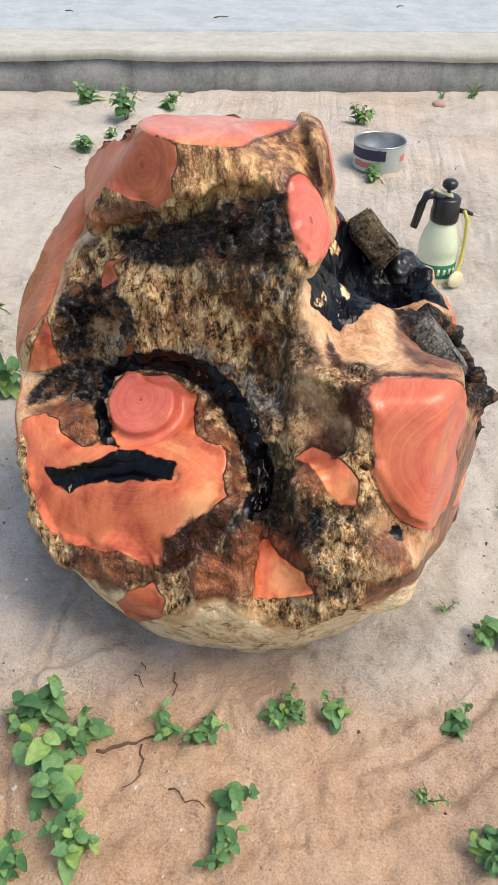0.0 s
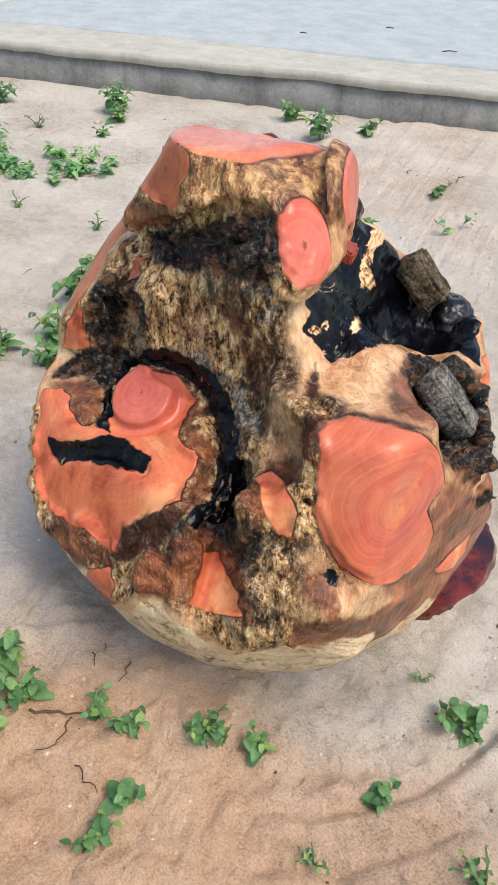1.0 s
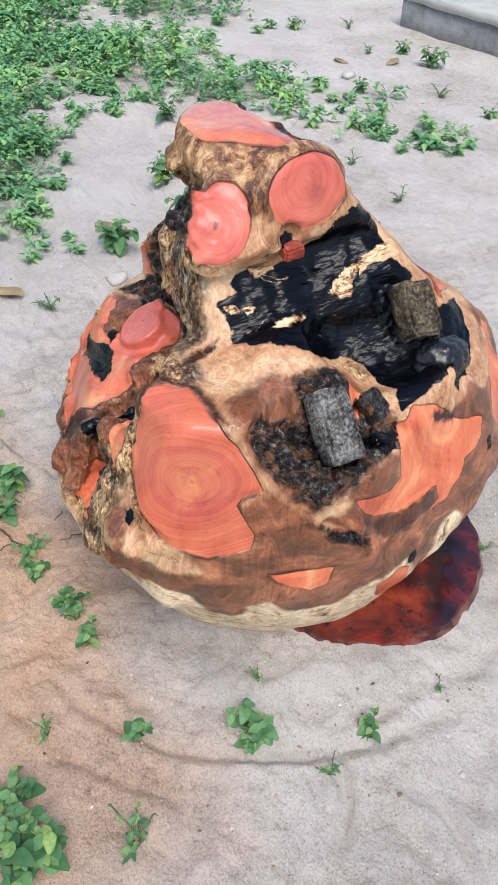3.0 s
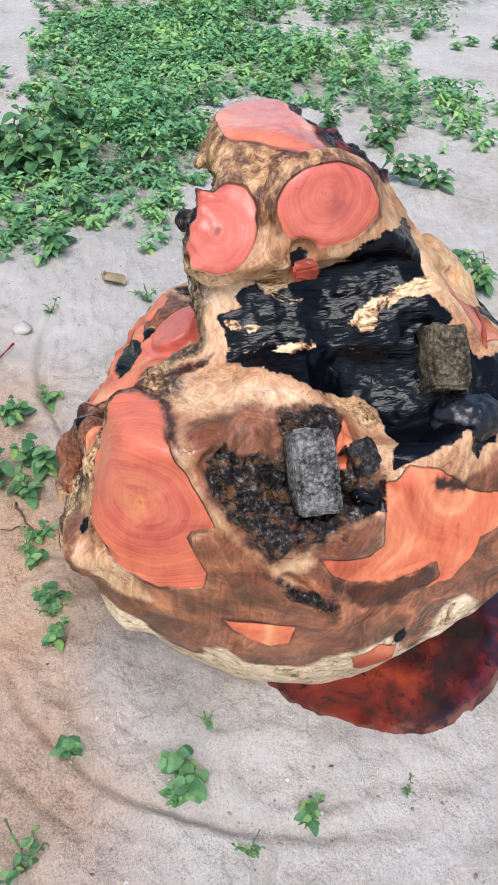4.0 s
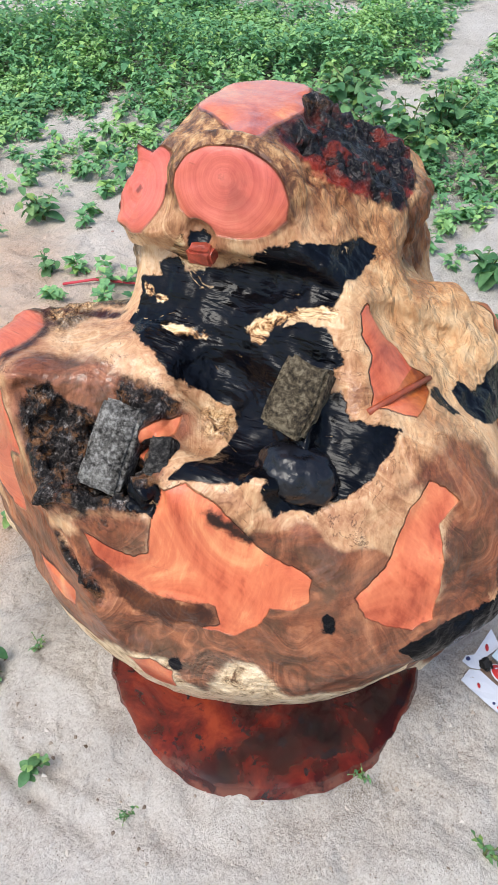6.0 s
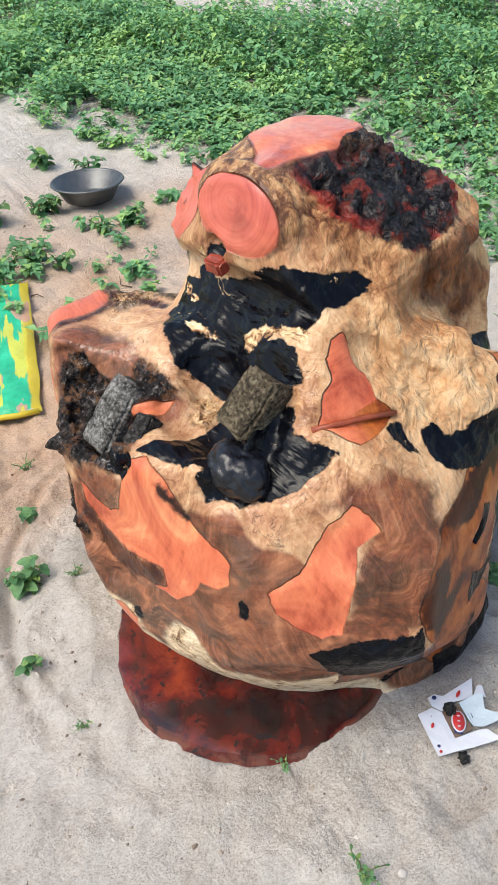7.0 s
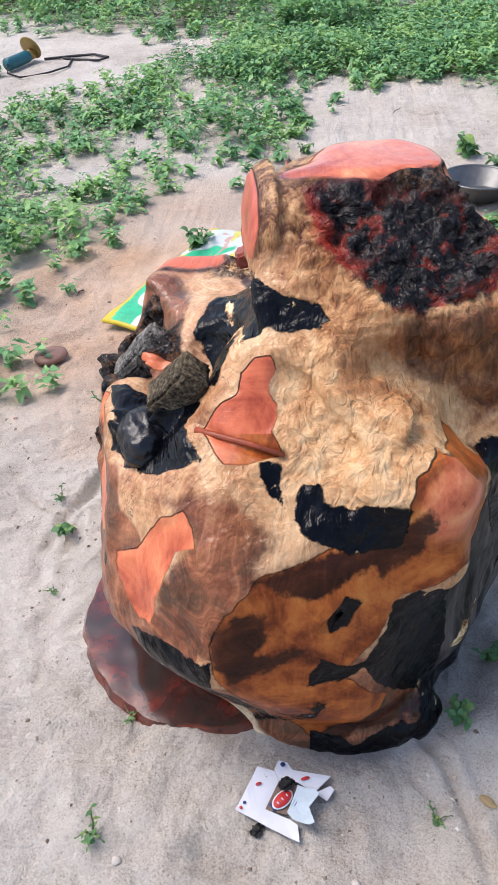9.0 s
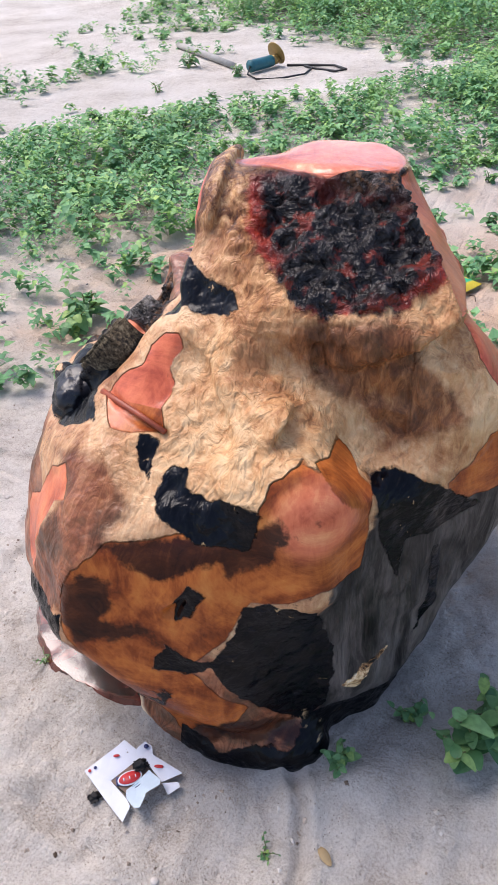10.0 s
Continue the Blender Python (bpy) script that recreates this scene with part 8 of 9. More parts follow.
# ---- plastic sack ----
def build_sack():
    m = Mat("woven_sack")
    v = m.coords()
    n = m.noise(7, 4, 0.6, v)
    tcx = m.node("ShaderNodeSeparateXYZ")
    m.put(tcx.inputs[0], v)
    band = m.span(m.math("ADD", m.math("ABSOLUTE", tcx.outputs[0]), m.math("MULTIPLY", n, 0.03)), 0.262, 0.270)
    c = m.ramp(m.noise(16, 4, 0.6, v), (0.35, (0.010, 0.38, 0.18)), (0.7, (0.03, 0.56, 0.29)))
    c = m.mix(band, c, (0.62, 0.47, 0.03))
    print_w = m.span(m.noise(5.5, 2, 0.5, m.coords((1, 0.6, 1), (0, 0, 30))), 0.57, 0.59)
    c = m.mix(print_w, c, (0.62, 0.66, 0.62))
    c = m.mix(m.math("MULTIPLY", m.span(m.noise(9, 3, 0.5, m.coords((2, 0.7, 1))), 0.60, 0.62), 0.8), c, (0.60, 0.30, 0.24))
    c = m.mix(m.math("MULTIPLY", m.span(m.noise(8, 3, 0.5, m.coords((2.5, 0.4, 1), (0, 0, 15))), 0.58, 0.60), 0.85), c, (0.66, 0.60, 0.05))
    m.set(color=c, rough=0.42)
    m.bump(m.noise(14, 5, 0.6, v), 0.5, 0.02)
    nx, ny = 40, 56
    W, H = 0.56, 0.74
    V, F = [], []
    for side in (1, -1):
        for i in range(nx + 1):
            for j in range(ny + 1):
                x, y = W * (i / nx - 0.5), H * (j / ny - 0.5)
                e = min(i, nx - i) / nx * 2, min(j, ny - j) / ny * 2
                puff = min(1, e[0] * 4) ** 0.5 * min(1, e[1] * 4) ** 0.5
                z = 0.012 + (0.012 * puff + 0.022 * puff * (0.5 + noise.noise(Vector((x * 5, y * 4, 2)))) + 0.008 * noise.noise(Vector((x * 16, y * 13, 4))) * puff if side > 0 else -0.008 * puff)
                x += 0.012 * noise.noise(Vector((0, y * 8, 1)))
                y += 0.016 * noise.noise(Vector((x * 9, 0, 3)))
                V.append((x, y, max(z, 0.002)))
    m1 = (nx + 1) * (ny + 1)
    for s in (0, 1):
        for i in range(nx):
            for j in range(ny):
                a = s * m1 + i * (ny + 1) + j
                q = (a, a + ny + 1, a + ny + 2, a + 1)
                F.append(q if s == 0 else q[::-1])
    sack = thing("plastic_sack", pose(0.305, -0.02, 0.004, 0, 0, -23), "crumpled green woven plastic sack with yellow edges lying flat", "sack")
    ob_from("sack_body", V, F, m.m, sack)
    part("hem", tube([(-0.27 + 0.06 * k, 0.366 + 0.004 * math.sin(2.1 * k), 0.016) for k in range(10)], 0.008, 8), plain("yellow_hem", (0.62, 0.47, 0.03), 0.5), sack, "yellow stitched hem")


build_sack()


# ---- brown lid, carton, grinder, pole ----
def build_small():
    brown = plain("brown_lid", (0.24, 0.125, 0.095), 0.55)
    lid = part("round_lid", lathe(((0, 0.0), (0.048, 0.0), (0.052, 0.004), (0.050, 0.012), (0.036, 0.017), (0, 0.018)), 32), brown)
    lid.matrix_basis = pose(0.82, 0.40, 0.004, 4, 3, 0)
    tagged(lid, "dusty brown round lid lying on the sand", "lid")

    card = plain("white_card", (0.66, 0.68, 0.74), 0.6, vary=0.1, scale=30)
    navy = plain("navy_ink", (0.02, 0.03, 0.12), 0.5)
    red = plain("red_ink", (0.55, 0.03, 0.03), 0.5)
    blue = plain("pale_blue_ink", (0.30, 0.48, 0.60), 0.5)
    soot = plain("soot", (0.015, 0.013, 0.012), 0.8)
    c = thing("flattened_carton", pose(0.045, 1.738, 0.008), "torn white carton pressed flat with a red printed oval", "carton")

    def sheet(nm, pts, mat, z, lift, parent, seed):
        """A thin torn sheet: a polygon with thickness and a curl."""
        bm = bmesh.new()
        vs = [bm.verts.new((x, y, z)) for x, y in pts]
        bm.faces.new(vs)
        bmesh.ops.triangulate(bm, faces=bm.faces)
        bmesh.ops.subdivide_edges(bm, edges=bm.edges[:], cuts=3, use_grid_fill=True)
        for v in bm.verts:
            v.co.z += lift * (v.co.x * v.co.x + v.co.y * v.co.y) * 6 + 0.003 * noise.noise(Vector((v.co.x * 40, v.co.y * 40, seed)))
        r = bmesh.ops.extrude_face_region(bm, geom=bm.faces[:])
        bmesh.ops.translate(bm, vec=(0, 0, -0.001), verts=[g for g in r["geom"] if isinstance(g, bmesh.types.BMVert)])
        return part(nm, bm, mat, parent, smooth=False)
    brown_c = plain("brown_card", (0.20, 0.13, 0.095), 0.7, vary=0.3)
    tint = plain("pale_blue_card", (0.52, 0.62, 0.70), 0.6, vary=0.15)
    panel = sheet("panel", ((0.071, 0.023), (0.040, -0.053), (0.010, -0.047), (0.002, -0.030), (0.022, 0.018), (-0.021, 0.035), (-0.033, 0.043), (-0.037, 0.071), (0.012, 0.050)), card, 0.005, 0.10, c, 1)
    flap = sheet("flap", ((0.010, -0.047), (0.004, -0.063), (-0.011, -0.061), (-0.021, -0.048), (-0.086, -0.037), (-0.060, -0.012), (-0.022, -0.031), (0.002, -0.030)), card, 0.008, 0.18, c, 2)
    sheet("flap", ((-0.060, -0.012), (-0.085, -0.023), (-0.092, -0.017), (-0.080, 0.002)), card, 0.004, 0.15, c, 3)
    tray = sheet("inner_face", ((0.002, -0.030), (-0.026, -0.028), (-0.032, -0.016), (-0.015, 0.026), (0.022, 0.018)), brown_c, 0.0035, 0.0, c, 5)
    curl = sheet("curled_flap", ((-0.031, -0.020), (-0.061, -0.009), (-0.067, 0.001), (-0.051, 0.020), (-0.061, 0.051), (-0.052, 0.053), (-0.025, 0.039), (-0.015, 0.026)), tint, 0.010, 0.75, c, 6)

    def ink(nm, cx, cy, w, h, mat, turn=0, oval=False, z=0.0092, home=panel):
        b = lathe(((0, 0), (1, 0), (0.98, 0.0008), (0, 0.0008)), 20) if oval else box((2, 2, 0.0008), bevel=0)
        bmesh.ops.scale(b, vec=(w / 2, h / 2, 1) if oval else (w / 4, h / 4, 1), verts=b.verts)
        part(nm, b, mat, home).matrix_basis = pose(cx, cy, z, 0, 0, turn)
    ink("printed_block", 0.008, 0.014, 0.018, 0.030, navy, 40, z=0.0062, home=tray)
    ink("printed_oval", -0.006, 0.002, 0.042, 0.026, card, 46, True, z=0.0072, home=tray)
    ink("printed_oval", -0.006, 0.002, 0.037, 0.021, red, 46, True, z=0.0082, home=tray)
    for k in range(3):
        ink("printed_bar", -0.013 + 0.007 * k, -0.005 + 0.007 * k, 0.004, 0.010, card, 46, z=0.0092, home=tray)
    for k in range(4):
        ink("printed_line", -0.024 - 0.006 * k, 0.010 - 0.001 * k, 0.030, 0.002, navy if k % 2 else blue, 62, z=0.0135 + 0.001 * k, home=curl)
    ink("printed_dot", 0.062, 0.020, 0.0055, 0.0055, red, 0, True, z=0.0092)
    ink("printed_dot", 0.057, 0.011, 0.0055, 0.0055, navy, 0, True, z=0.0086)
    ink("printed_mark", 0.036, -0.022, 0.011, 0.005, red, 30, True, z=0.0086)
    ink("printed_spot", -0.004, -0.055, 0.009, 0.008, navy, 0, True, z=0.0145, home=flap)
    ink("printed_mark", -0.043, -0.032, 0.016, 0.006, red, 20, True, z=0.0150, home=flap)
    for x, y, z, s0 in ((0.034, 1.714, 0.018, 1.0), (0.079, 1.787, 0.004, 0.9)):
        lump = part("soot_lump", box((0.026 * s0, 0.020 * s0, 0.015 * s0), bevel=0.006, rough=0.006, seed=3 + s0, cuts=3), soot)
        lump.matrix_basis = pose(x, y, z, 10, 5, 30)
        tagged(lump, "small black lump beside the torn carton", "lump")

    teal = plain("teal_casing", (0.012, 0.12, 0.15), 0.4, vary=0.3)
    brass = plain("worn_gear_head", (0.36, 0.24, 0.08), 0.45, 0.5)
    rubber = plain("black_rubber", (0.013, 0.013, 0.014), 0.6)
    g = thing("angle_grinder", pose(1.99, -3.02, 0.045, 0, 0, 248), "teal angle grinder with a black cable lying on sand", "grinder")
    part("motor_casing", tube([(-0.13, 0, 0), (-0.11, 0, 0), (0.0, 0, 0), (0.06, 0, 0.002), (0.07, 0, 0.002)], 0.040, 18, 0.92), teal, g)
    part("gear_head", tube([(0.07, 0, 0.002), (0.10, 0, 0.004), (0.125, 0, 0.004)], 0.034, 16, 0.9), brass, g)
    disc = lathe(((0, 0), (0.075, 0), (0.078, 0.003), (0.075, 0.006), (0, 0.006)), 32)
    part("cutting_disc", disc, brass, g).matrix_basis = pose(0.115, 0, 0.04, 0, 68, 0)
    part("cable", tube([(0.16, -0.06, -0.035), (0.26, -0.20, -0.035), (0.34, -0.34, -0.035), (0.30, -0.48, -0.035), (0.22, -0.46, -0.035), (0.20, -0.30, -0.035), (0.21, -0.18, -0.035)], 0.008, 8), rubber, g)
    part("power_cord", tube([(-0.13, 0, 0), (-0.20, -0.05, -0.03), (-0.24, -0.18, -0.036), (-0.10, -0.30, -0.036), (0.05, -0.34, -0.036), (0.22, -0.25, -0.036)], 0.006, 8), rubber, g)
    pole_m = plain("bleached_wood", (0.42, 0.40, 0.36), 0.8, vary=0.3)
    pole = part("pole", tube([(2.95, -3.52, 0.028), (2.6, -3.27, 0.03), (2.22, -2.99, 0.026)], 0.024, 12, 0.9), pole_m)
    tagged(pole, "bleached wooden pole lying on the sand", "pole")
    red_s = plain("red_string", (0.55, 0.05, 0.07), 0.6)
    for pts in (((-1.30, 0.05), (-1.20, 0.14), (-1.12, 0.20), (-1.05, 0.28), (-1.02, 0.33)), ((-0.66, 0.17), (-0.73, 0.24), (-0.78, 0.36), (-0.82, 0.46), (-0.80, 0.56), (-0.86, 0.60))):
        s = part("red_string", tube([(x, y, 0.012 + 0.004 * math.sin(9 * i)) for i, (x, y) in enumerate(pts)], 0.0045, 6), red_s)
        tagged(s, "faded red string lying loosely on the sand", "string", "strings")


build_small()


# ---- weeds ----
def leaf_mesh(name, length, width, fold, droop, lobes=0):
    """One ovate leaf from the origin along +x, folded along its rib."""
    n = 6
    V, F = [], []
    for i in range(n + 1):
        f = i / n
        w = width * math.sin(math.pi * min(1, f * 0.90 + 0.07)) ** 0.62 * (1 - 0.22 * f)
        if lobes:
            w *= 1 + 0.22 * math.cos(f * lobes * 2 * math.pi)
        x, z = length * f, -droop * length * f * f
        V += [(x, -w, z + fold * w), (x, 0, z), (x, w, z + fold * w)]
    for i in range(n):
        a = 3 * i
        F += [(a, a + 3, a + 4, a + 1), (a + 1, a + 4, a + 5, a + 2)]
    me = bpy.data.meshes.new(name)
    me.from_pydata(V, [], F)
    me.shade_smooth()
    me.materials.append(LEAF)
    return me


LEAVES = [leaf_mesh("leaf", 0.044, 0.019, 0.30, 0.35), leaf_mesh("leaf", 0.036, 0.017, 0.22, 0.5), leaf_mesh("leaf", 0.030, 0.009, 0.4, 0.3, 2), leaf_mesh("leaf", 0.052, 0.023, 0.28, 0.6)]


def weed(seed, stems, height, leaves, size, label, narrow=False):
    """A weed: bent stems, each with alternate leaves and a small rosette at its tip."""
    rng = random.Random(seed)
    w = thing("weed", Matrix.Identity(4), label, "weed", "weeds on the sand")
    for s in range(stems):
        a = rng.uniform(0, 2 * math.pi)
        lean = rng.uniform(0.25, 0.9) if stems > 1 else rng.uniform(0.0, 0.3)
        h = height * rng.uniform(0.65, 1.1)
        pts = [(lean * h * f ** 1.3 * math.cos(a) + 0.004 * rng.uniform(-1, 1), lean * h * f ** 1.3 * math.sin(a) + 0.004 * rng.uniform(-1, 1), h * f * (1 - 0.25 * lean * f) - 0.004) for f in (0, 0.25, 0.5, 0.75, 1)]
        part("stem", tube(pts, 0.0024, 5, 0.5), STEM, w)
        for k in range(leaves):
            f = 0.15 + 0.85 * (k + 1) / leaves
            i = min(3, int(f * 4))
            t = f * 4 - i
            p = Vector(pts[i]).lerp(Vector(pts[i + 1]), t)
            ang = math.degrees(a) + 137.5 * k + rng.uniform(-30, 30)
            lf = new("leaf", LEAVES[2 if narrow else rng.choice((0, 0, 1, 3))])
            lf.parent = w
            lf.matrix_basis = pose(*p, rng.uniform(-25, 25), rng.uniform(-38, 18), ang) @ Matrix.Scale(size * rng.uniform(0.6, 1.15) * (1.1 - 0.45 * f), 4)
    return w


KINDS = [weed(1, 6, 0.080, 7, 0.74, "bushy green broad-leaved weed growing in the sand"),
         weed(2, 3, 0.075, 8, 0.74, "green weed with a few broad-leaved stems"),
         weed(3, 5, 0.060, 6, 0.58, "low spreading weed with dusty green leaves"),
         weed(4, 6, 0.110, 9, 0.74, "tall leafy green weed with many stems"),
         weed(5, 4, 0.050, 6, 0.55, "small weed seedling with narrow leaves", True),
         weed(6, 5, 0.100, 8, 0.88, "yellow-green weed with large soft leaves")]

NEAR = ((-0.34, 0.69, 5, 1.0), (-0.25, 0.66, 0, 0.9), (-0.27, 0.57, 5, 1.1), (-0.22, 0.47, 0, 1.0), (-0.12, 0.69, 2, 0.9), (-0.05, 0.67, 2, 1.0), (0.0, 0.55, 1, 1.0),
        (0.01, 0.48, 2, 1.0), (0.085, 0.71, 0, 0.75), (0.12, 0.72, 4, 0.8), (0.19, 0.72, 1, 0.8), (0.39, 0.73, 1, 0.85), (0.49, 0.95, 5, 0.8), (0.51, 0.92, 0, 0.55), (0.42, 0.52, 0, 0.9), (-0.32, 0.42, 5, 0.8))
MORE = ((0.33, 0.60, 4, 0.8), (0.59, 1.12, 1, 0.75), (0.53, 0.53, 5, 1.0), (0.49, 0.50, 0, 1.0), (0.58, 0.68, 4, 1.4), (0.325, 1.60, 4, 0.55), (0.35, 1.81, 4, 0.9), (-0.35, 1.44, 2, 0.9), (-0.27, 1.565, 0, 0.6),
        (-0.47, 1.45, 5, 1.3), (-0.50, 1.38, 0, 1.1), (-0.21, 1.75, 4, 0.6), (-0.53, 0.62, 0, 1.0), (-0.60, 0.70, 2, 1.1), (0.62, 1.02, 4, 0.7), (0.40, 0.99, 4, 0.6), (-0.10, 1.60, 4, 0.5), (0.56, 1.30, 4, 0.5))
FAR = ((-1.11, 4.15, 0, 1.5), (-0.86, 3.88, 3, 1.6), (-0.70, 4.09, 1, 1.7), (-0.98, 3.48, 1, 1.5), (0.27, 4.02, 3, 1.1), (0.33, 3.30, 2, 1.5), (0.92, 4.60, 4, 2.0), (0.75, 4.55, 4, 1.2),
       (-1.98, 3.78, 3, 1.7), (-1.90, 3.65, 0, 1.5), (-1.82, 3.38, 2, 1.2), (-0.17, 3.43, 1, 1.2), (-1.67, 2.50, 4, 1.3), (-1.27, 2.47, 4, 1.3), (-0.92, 1.71, 0, 1.3), (-1.02, 1.58, 0, 1.2), (-1.01, 1.46, 5, 1.2))
FIELD = ((-3.64, 3.30, 0, 1.2), (-3.49, 3.62, 4, 1.5), (-2.91, 3.63, 2, 1.6), (-2.62, 3.60, 3, 1.3), (-2.97, 3.43, 4, 1.3), (-2.42, 3.02, 2, 1.6), (-2.20, 3.37, 4, 1.5), (-2.37, 2.58, 4, 1.2), (-1.94, 2.74, 2, 1.3),
         (-1.81, 2.10, 3, 1.5), (-1.72, 2.2, 0, 1.5), (-1.43, 1.68, 3, 1.7), (-1.5, 1.78, 0, 1.7), (-0.88, 3.62, 2, 1.1), (-2.19, 2.12, 0, 1.5), (-2.3, 2.2, 3, 1.4), (-1.36, 1.32, 0, 1.7))
EDGE = ((-1.77, 1.68, 3, 1.3), (-1.07, 1.0, 4, 1.3), (-1.04, 0.70, 4, 1.0), (-0.89, 0.45, 0, 1.3), (-3.12, 2.25, 3, 1.2), (-2.45, 1.95, 0, 1.4), (-1.61, 1.91, 2, 1.2), (-0.19, -0.36, 3, 1.2), (-0.24, -0.28, 2, 1.5),
        (-0.64, -1.22, 1, 2.0), (-0.50, -0.42, 2, 1.4), (-0.75, -0.95, 3, 1.2), (0.44, -0.31, 0, 1.3), (-0.72, 0.05, 2, 1.4), (1.04, 0.52, 3, 1.4), (1.06, 0.40, 0, 1.6), (-1.0, -0.2, 0, 1.5), (-2.55, 0.17, 3, 2.0), (-2.68, 0.31, 3, 2.4), (-2.31, 0.54, 5, 2.3), (-2.29, 0.68, 3, 2.2), (-2.07, 0.32, 0, 2.0), (-2.05, 0.50, 3, 2.0), (-2.07, 0.65, 5, 2.0), (-2.49, 0.78, 3, 2.4), (-2.17, 0.77, 3, 1.8), (-1.44, 0.36, 0, 1.6), (-1.47, 0.45, 2, 1.8), (-1.45, 0.72, 0, 1.5), (-1.68, 0.81, 3, 1.5), (-1.56, 0.60, 2, 1.7), (-1.00, 1.95, 3, 1.6), (-0.90, 1.85, 0, 1.7), (-0.82, 1.72, 3, 1.5), (-0.73, 1.63, 5, 1.3), (-0.95, 2.08, 3, 1.3), (-0.85, 1.60, 0, 1.2))


def strewn():
    """Single weeds scattered over the southern sand."""
    rng = random.Random(77)
    return tuple((rng.uniform(-0.7, 2.6), rng.uniform(-3.1, -0.35), rng.choice((0, 1, 2, 2, 4)), rng.uniform(1.0, 1.8)) for i in range(26))


def plant_weeds():
    rng = random.Random(11)
    used = set()
    for x, y, k, s in NEAR + MORE + FAR + FIELD + EDGE + strewn():
        z = float(ground_z(np.array([x]), np.array([y]))[0])
        m = pose(x, y, z, rng.uniform(-6, 6), rng.uniform(-6, 6), rng.uniform(0, 360)) @ Matrix.Scale(s, 4)
        if k not in used:
            used.add(k)
            KINDS[k].matrix_basis = m
        else:
            c = copy_thing(KINDS[k], Matrix.Identity(4))
            c.matrix_basis = m


plant_weeds()


def field_weeds():
    """The weedy field beyond: many small leaves on short stems, in one mesh."""
    rng = np.random.default_rng(5)
    N = 95000
    x, y = rng.uniform(-8.5, 4.2, N), rng.uniform(-8.0, 3.2, N)
    d = weediness(x, y)
    dist = np.hypot(x - 0.3, y - 1.0)
    keep = rng.uniform(0, 1, N) < d * np.where(dist < 5, 0.9, 0.38)
    x, y, d, dist = x[keep], y[keep], d[keep], dist[keep]
    P = np.stack([x, y, 0 * x], -1)
    far = 1.0 + 0.12 * np.maximum(0, dist - 3)
    tall = (0.045 + 0.33 * np.clip(fbm(P, 0.9, 2, 31) + 0.35, 0, 1) * d * rng.uniform(0.5, 1.2, len(x))) * far
    bunch = rng.integers(12, 28, len(x))
    o = np.repeat(np.arange(len(x)), bunch)
    n = len(o)
    lean = rng.normal(0, 0.35, (len(x), 2))[o]
    big = rng.uniform(0.55, 1.35, len(x))[o] * far[o] ** 0.5
    h = tall[o] * rng.uniform(0.12, 1.0, n)
    a = rng.uniform(0, 2 * np.pi, n)
    reach = 0.065 * far[o] * rng.uniform(0.1, 1.0, n) * (0.5 + 0.5 * h / tall[o])
    c = np.stack([x[o] + lean[:, 0] * h + reach * 0.6 * np.cos(a), y[o] + lean[:, 1] * h + reach * 0.6 * np.sin(a), h], -1)
    u = np.stack([np.cos(a), np.sin(a), rng.uniform(-0.75, 0.45, n)], -1)
    w = np.stack([-np.sin(a), np.cos(a), rng.uniform(-0.35, 0.35, n)], -1)
    l = (0.0225 * rng.uniform(0.5, 1.35, n) * big)[:, None]
    b = l * rng.uniform(0.34, 0.62, n)[:, None]
    up = np.array((0, 0, 1.0)) * l * 0.12
    V = np.stack([c - u * l * 0.5 - up, c - w * b - u * l * 0.02 + up, c + u * l * 0.9 - up, c + w * b - u * l * 0.02 + up], 1).reshape(-1, 3)
    F = (np.arange(n)[:, None, None] * 4 + np.array(((0, 1, 2), (0, 2, 3)))[None]).reshape(-1, 3)
    ob = ob_from("field_weeds", V, F, LEAF_FAR, smooth=False)
    tagged(ob, "dense low green weeds spreading over sandy ground", "weeds", kind="stuff")


field_weeds()


ROOTLETS = (((-0.15, 0.65), (-0.14, 0.62), (-0.14, 0.59), (-0.17, 0.56)), ((-0.12, 0.8), (-0.11, 0.77), (-0.11, 0.74)), ((-0.19, 0.78), (-0.16, 0.75)), ((-0.09, 0.58), (-0.06, 0.56), (-0.02, 0.55)), ((-0.18, 0.82), (-0.17, 0.79)), ((-0.22, 0.63), (-0.17, 0.65), (-0.12, 0.68)))


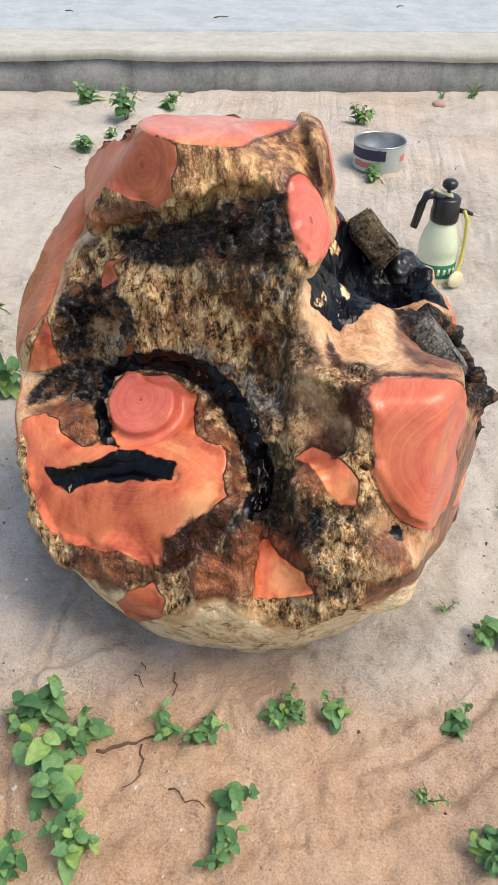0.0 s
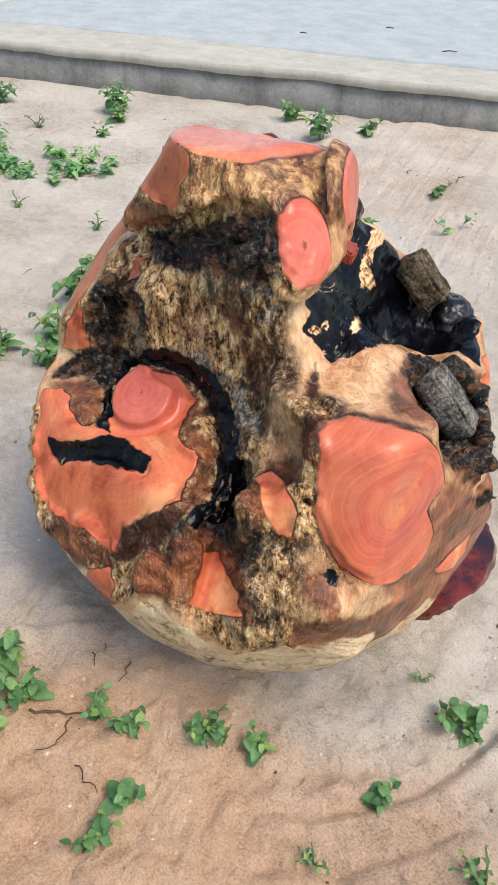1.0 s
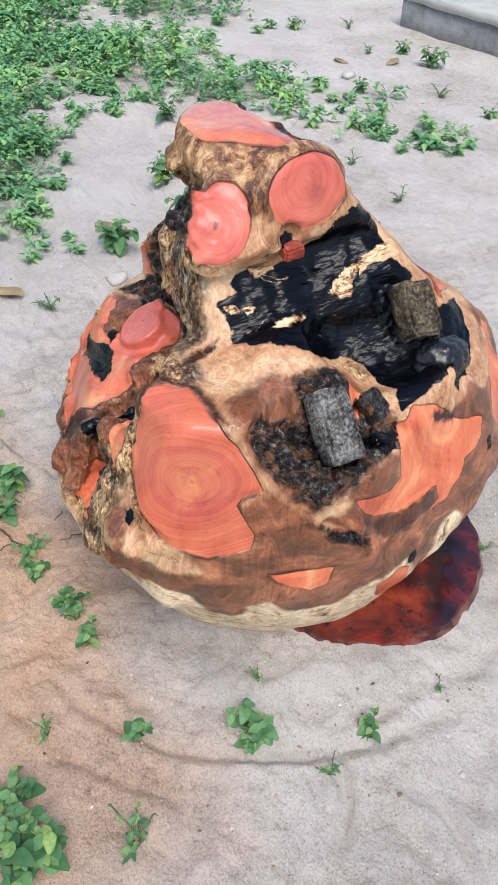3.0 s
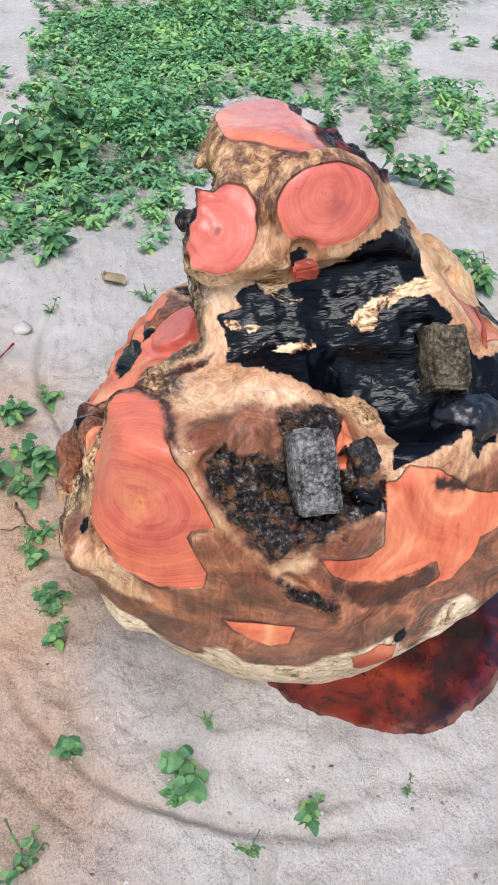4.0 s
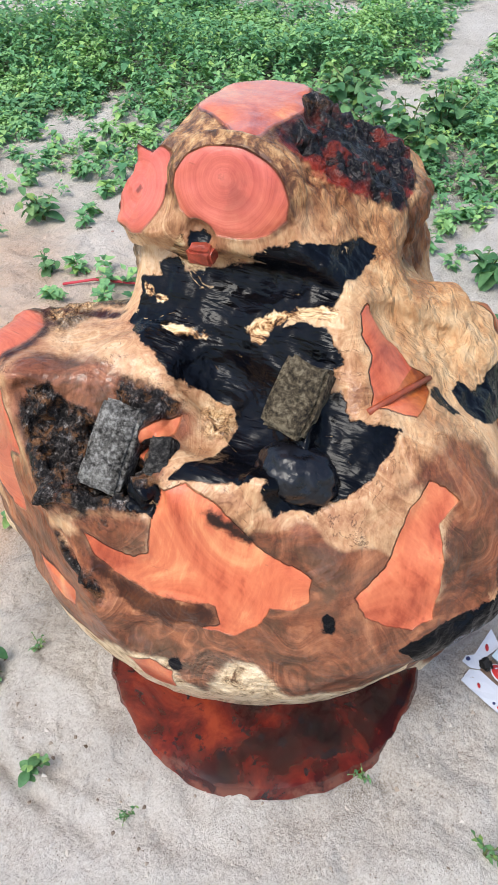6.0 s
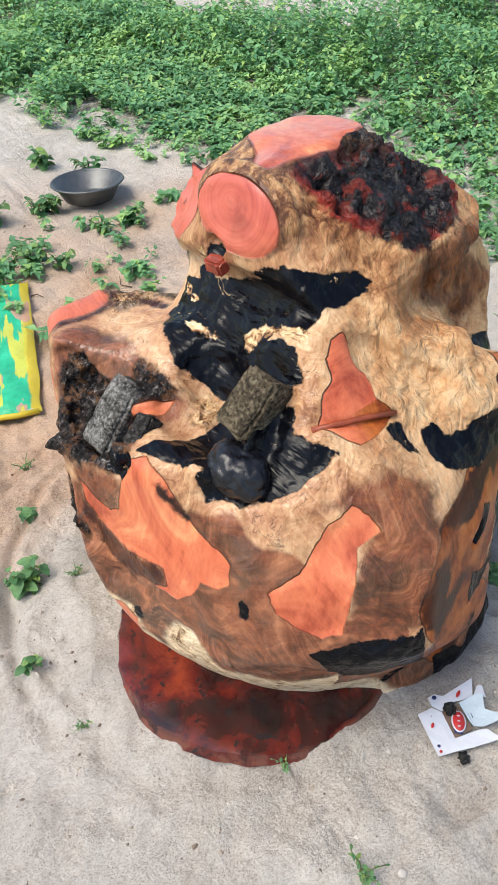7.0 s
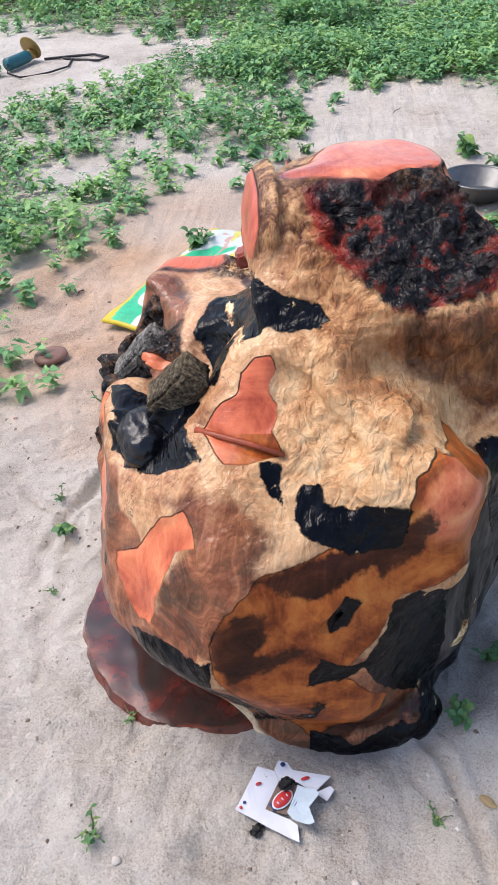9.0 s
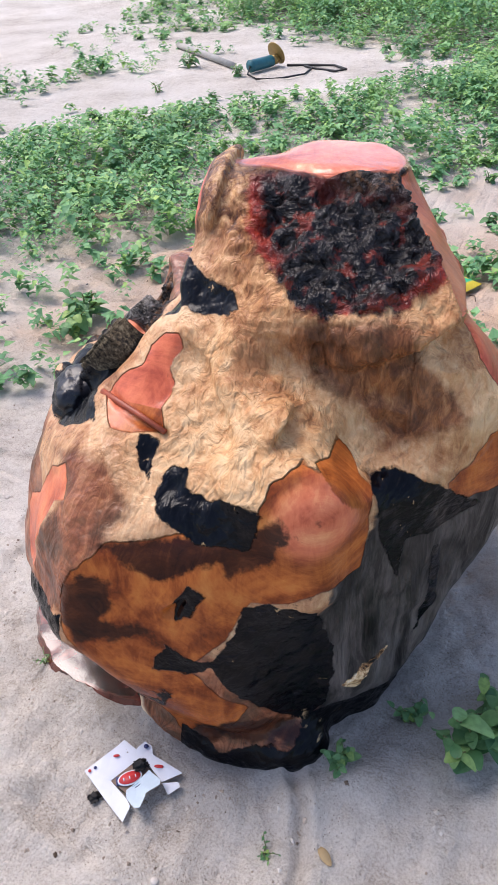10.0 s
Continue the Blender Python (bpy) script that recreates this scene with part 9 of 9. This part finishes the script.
# ---- litter: pebbles, dry leaves, twigs ----
def litter():
    rng = random.Random(23)
    peb = [plain("pale_pebble", (0.52, 0.47, 0.42), 0.8), plain("pink_pebble", (0.45, 0.27, 0.21), 0.8), plain("grey_pebble", (0.20, 0.19, 0.18), 0.8)]
    dry = plain("dry_leaf", (0.42, 0.30, 0.15), 0.7, vary=0.4)
    white = plain("scrap_plastic", (0.66, 0.68, 0.70), 0.5)

    def pebble(x, y, r, k):
        bm = bmesh.new()
        bmesh.ops.create_icosphere(bm, subdivisions=2, radius=r)
        sd = rng.uniform(0, 50)
        for v in bm.verts:
            v.co += 0.3 * r * noise.noise_vector(v.co / r * 0.9 + Vector((sd, 0, 0)))
            v.co.z *= 0.55
        ob = part("pebble", bm, peb[k])
        ob.matrix_basis = pose(x, y, float(ground_z(np.array([x]), np.array([y]))[0]) + 0.25 * r, 0, 0, rng.uniform(0, 360))
        tagged(ob, ("pale pebble lying on the sand", "pinkish broken stone lying on the sand", "small grey pebble on the sand")[k], "pebble", "pebbles")
    for x, y, r, k in ((0.72, 4.42, 0.035, 1), (-2.66, 3.10, 0.04, 0), (-1.15, 1.25, 0.035, 0), (-0.95, 0.62, 0.03, 0), (-2.0, 3.6, 0.02, 0), (-0.62, 3.05, 0.018, 2), (0.30, 1.85, 0.008, 0), (-0.08, 1.86, 0.007, 0), (-2.6, 1.2, 0.03, 1)):
        pebble(x, y, r, k)
    for i in range(70):
        a, d = rng.uniform(0, 6.28), rng.uniform(0.62, 3.4)
        x, y = 0.0 + d * math.cos(a), 1.2 + d * math.sin(a)
        if y < 4.2:
            pebble(x, y, rng.uniform(0.003, 0.009), rng.choice((0, 1, 2)))
    for i in range(46):
        a, d = rng.uniform(1.2, 5.6), rng.uniform(0.75, 3.6)
        x, y = d * math.cos(a), 1.2 + d * math.sin(a)
        if y > 4.0:
            continue
        z = float(ground_z(np.array([x]), np.array([y]))[0])
        l = rng.uniform(0.03, 0.10)
        t = part("twig", tube([(0, 0, 0.003), (l * 0.4, l * rng.uniform(-0.2, 0.2), 0.006), (l, l * rng.uniform(-0.3, 0.3), 0.003)], rng.uniform(0.0012, 0.0028), 5, 0.5), TWIG)
        t.matrix_basis = pose(x, y, z, 0, 0, rng.uniform(0, 360))
        tagged(t, "thin dry twig lying on the sand", "twig", "litter")
    # rootlets by the southern foot
    for k, pts in enumerate(ROOTLETS):
        fine = []
        for p, q in zip(pts, pts[1:]):
            fine += [(p[0] + (q[0] - p[0]) * f + 0.004 * math.sin(23 * f + k), p[1] + (q[1] - p[1]) * f + 0.004 * math.cos(17 * f + k)) for f in (0, 0.25, 0.5, 0.75)]
        z = ground_z(np.array([p[0] for p in fine]), np.array([p[1] for p in fine]))
        t = part("rootlet", tube([(p[0], p[1], float(q) + 0.002) for p, q in zip(fine, z)], 0.0016 if k != 5 else 0.0036, 6, 0.5), TWIG)
        tagged(t, "dry curled rootlet lying on the sand", "twig", "litter")
    for x, y, s, mt in ((-2.75, 3.45, 1.2, dry), (-1.2, 0.9, 1.3, dry), (-0.30, 1.72, 0.35, dry), (-2.35, 2.9, 0.9, dry), (-1.5, 1.35, 1.3, dry), (-0.52, 1.40, 1.0, white), (-3.0, 1.3, 1.0, white), (-1.9, -0.4, 0.9, white), (-2.9, 3.2, 1.0, dry), (-0.7, 2.6, 0.6, dry), (1.05, -0.9, 0.8, white)):
        n = 8
        bm = bmesh.new()
        rows = []
        for i in range(n + 1):
            f = i / n
            w = 0.022 * s * math.sin(math.pi * min(1, 0.08 + 0.9 * f)) ** 0.7
            rows.append([bm.verts.new((0.09 * s * (f - 0.5), w * q, 0.012 * s * (abs(q) * 0.9 + math.sin(f * 4 + s) * 0.5 + 0.5))) for q in (-1, 0, 1)])
        for p, q in zip(rows, rows[1:]):
            for k in range(2):
                bm.faces.new((p[k], p[k + 1], q[k + 1], q[k]))
        r = bmesh.ops.extrude_face_region(bm, geom=bm.faces[:])
        bmesh.ops.translate(bm, vec=(0, 0, -0.0008), verts=[g for g in r["geom"] if isinstance(g, bmesh.types.BMVert)])
        ob = part("dry_leaf" if mt is dry else "plastic_scrap", bm, mt)
        ob.matrix_basis = pose(x, y, float(ground_z(np.array([x]), np.array([y]))[0]) + 0.001, 0, 0, rng.uniform(0, 360))
        tagged(ob, "curled dry tan leaf on the sand" if mt is dry else "scrap of white plastic on the sand", "leaf" if mt is dry else "scrap", "litter")


litter()


def crumbs():
    """Crumbs of sand and soil strewn over the ground, in one mesh."""
    rng = np.random.default_rng(9)
    n = 10500
    a, d = rng.uniform(0, 2 * np.pi, n), 0.5 + 2.6 * rng.uniform(0, 1, n) ** 1.3
    x, y = d * np.cos(a), 1.2 + d * np.sin(a)
    thick = fbm(np.stack([x, y, 0 * x], -1), 2.2, 2, 41) + 0.35 > rng.uniform(-0.2, 1.0, n)
    x, y = x[thick & (y < 3.9)], y[thick & (y < 3.9)]
    z = ground_z(x, y)
    V, F = [], []
    for i in range(len(x)):
        r = 0.0016 + 0.0045 * rng.uniform() ** 3
        b = len(V)
        t0 = rng.uniform(0, 6.28)
        for k in range(4):
            q = t0 + k * 1.57 + rng.uniform(-0.4, 0.4)
            V.append((x[i] + r * rng.uniform(0.7, 1.3) * math.cos(q), y[i] + r * rng.uniform(0.7, 1.3) * math.sin(q), z[i] - 0.001))
        V.append((x[i] + r * rng.uniform(-0.3, 0.3), y[i], z[i] + r * rng.uniform(0.6, 1.1)))
        F += [(b, b + 1, b + 4), (b + 1, b + 2, b + 4), (b + 2, b + 3, b + 4), (b + 3, b, b + 4)]
    m = Mat("crumbs")
    m.set(color=m.ramp(m.island(), (0.0, (0.12, 0.08, 0.055)), (0.4, (0.42, 0.34, 0.27)), (1.0, (0.74, 0.69, 0.62))), rough=0.95, spec=0.15)
    tagged(ob_from("sand_crumbs", V, F, m.m, smooth=False), "small crumbs of dry sand and soil", "crumbs", kind="stuff")


crumbs()
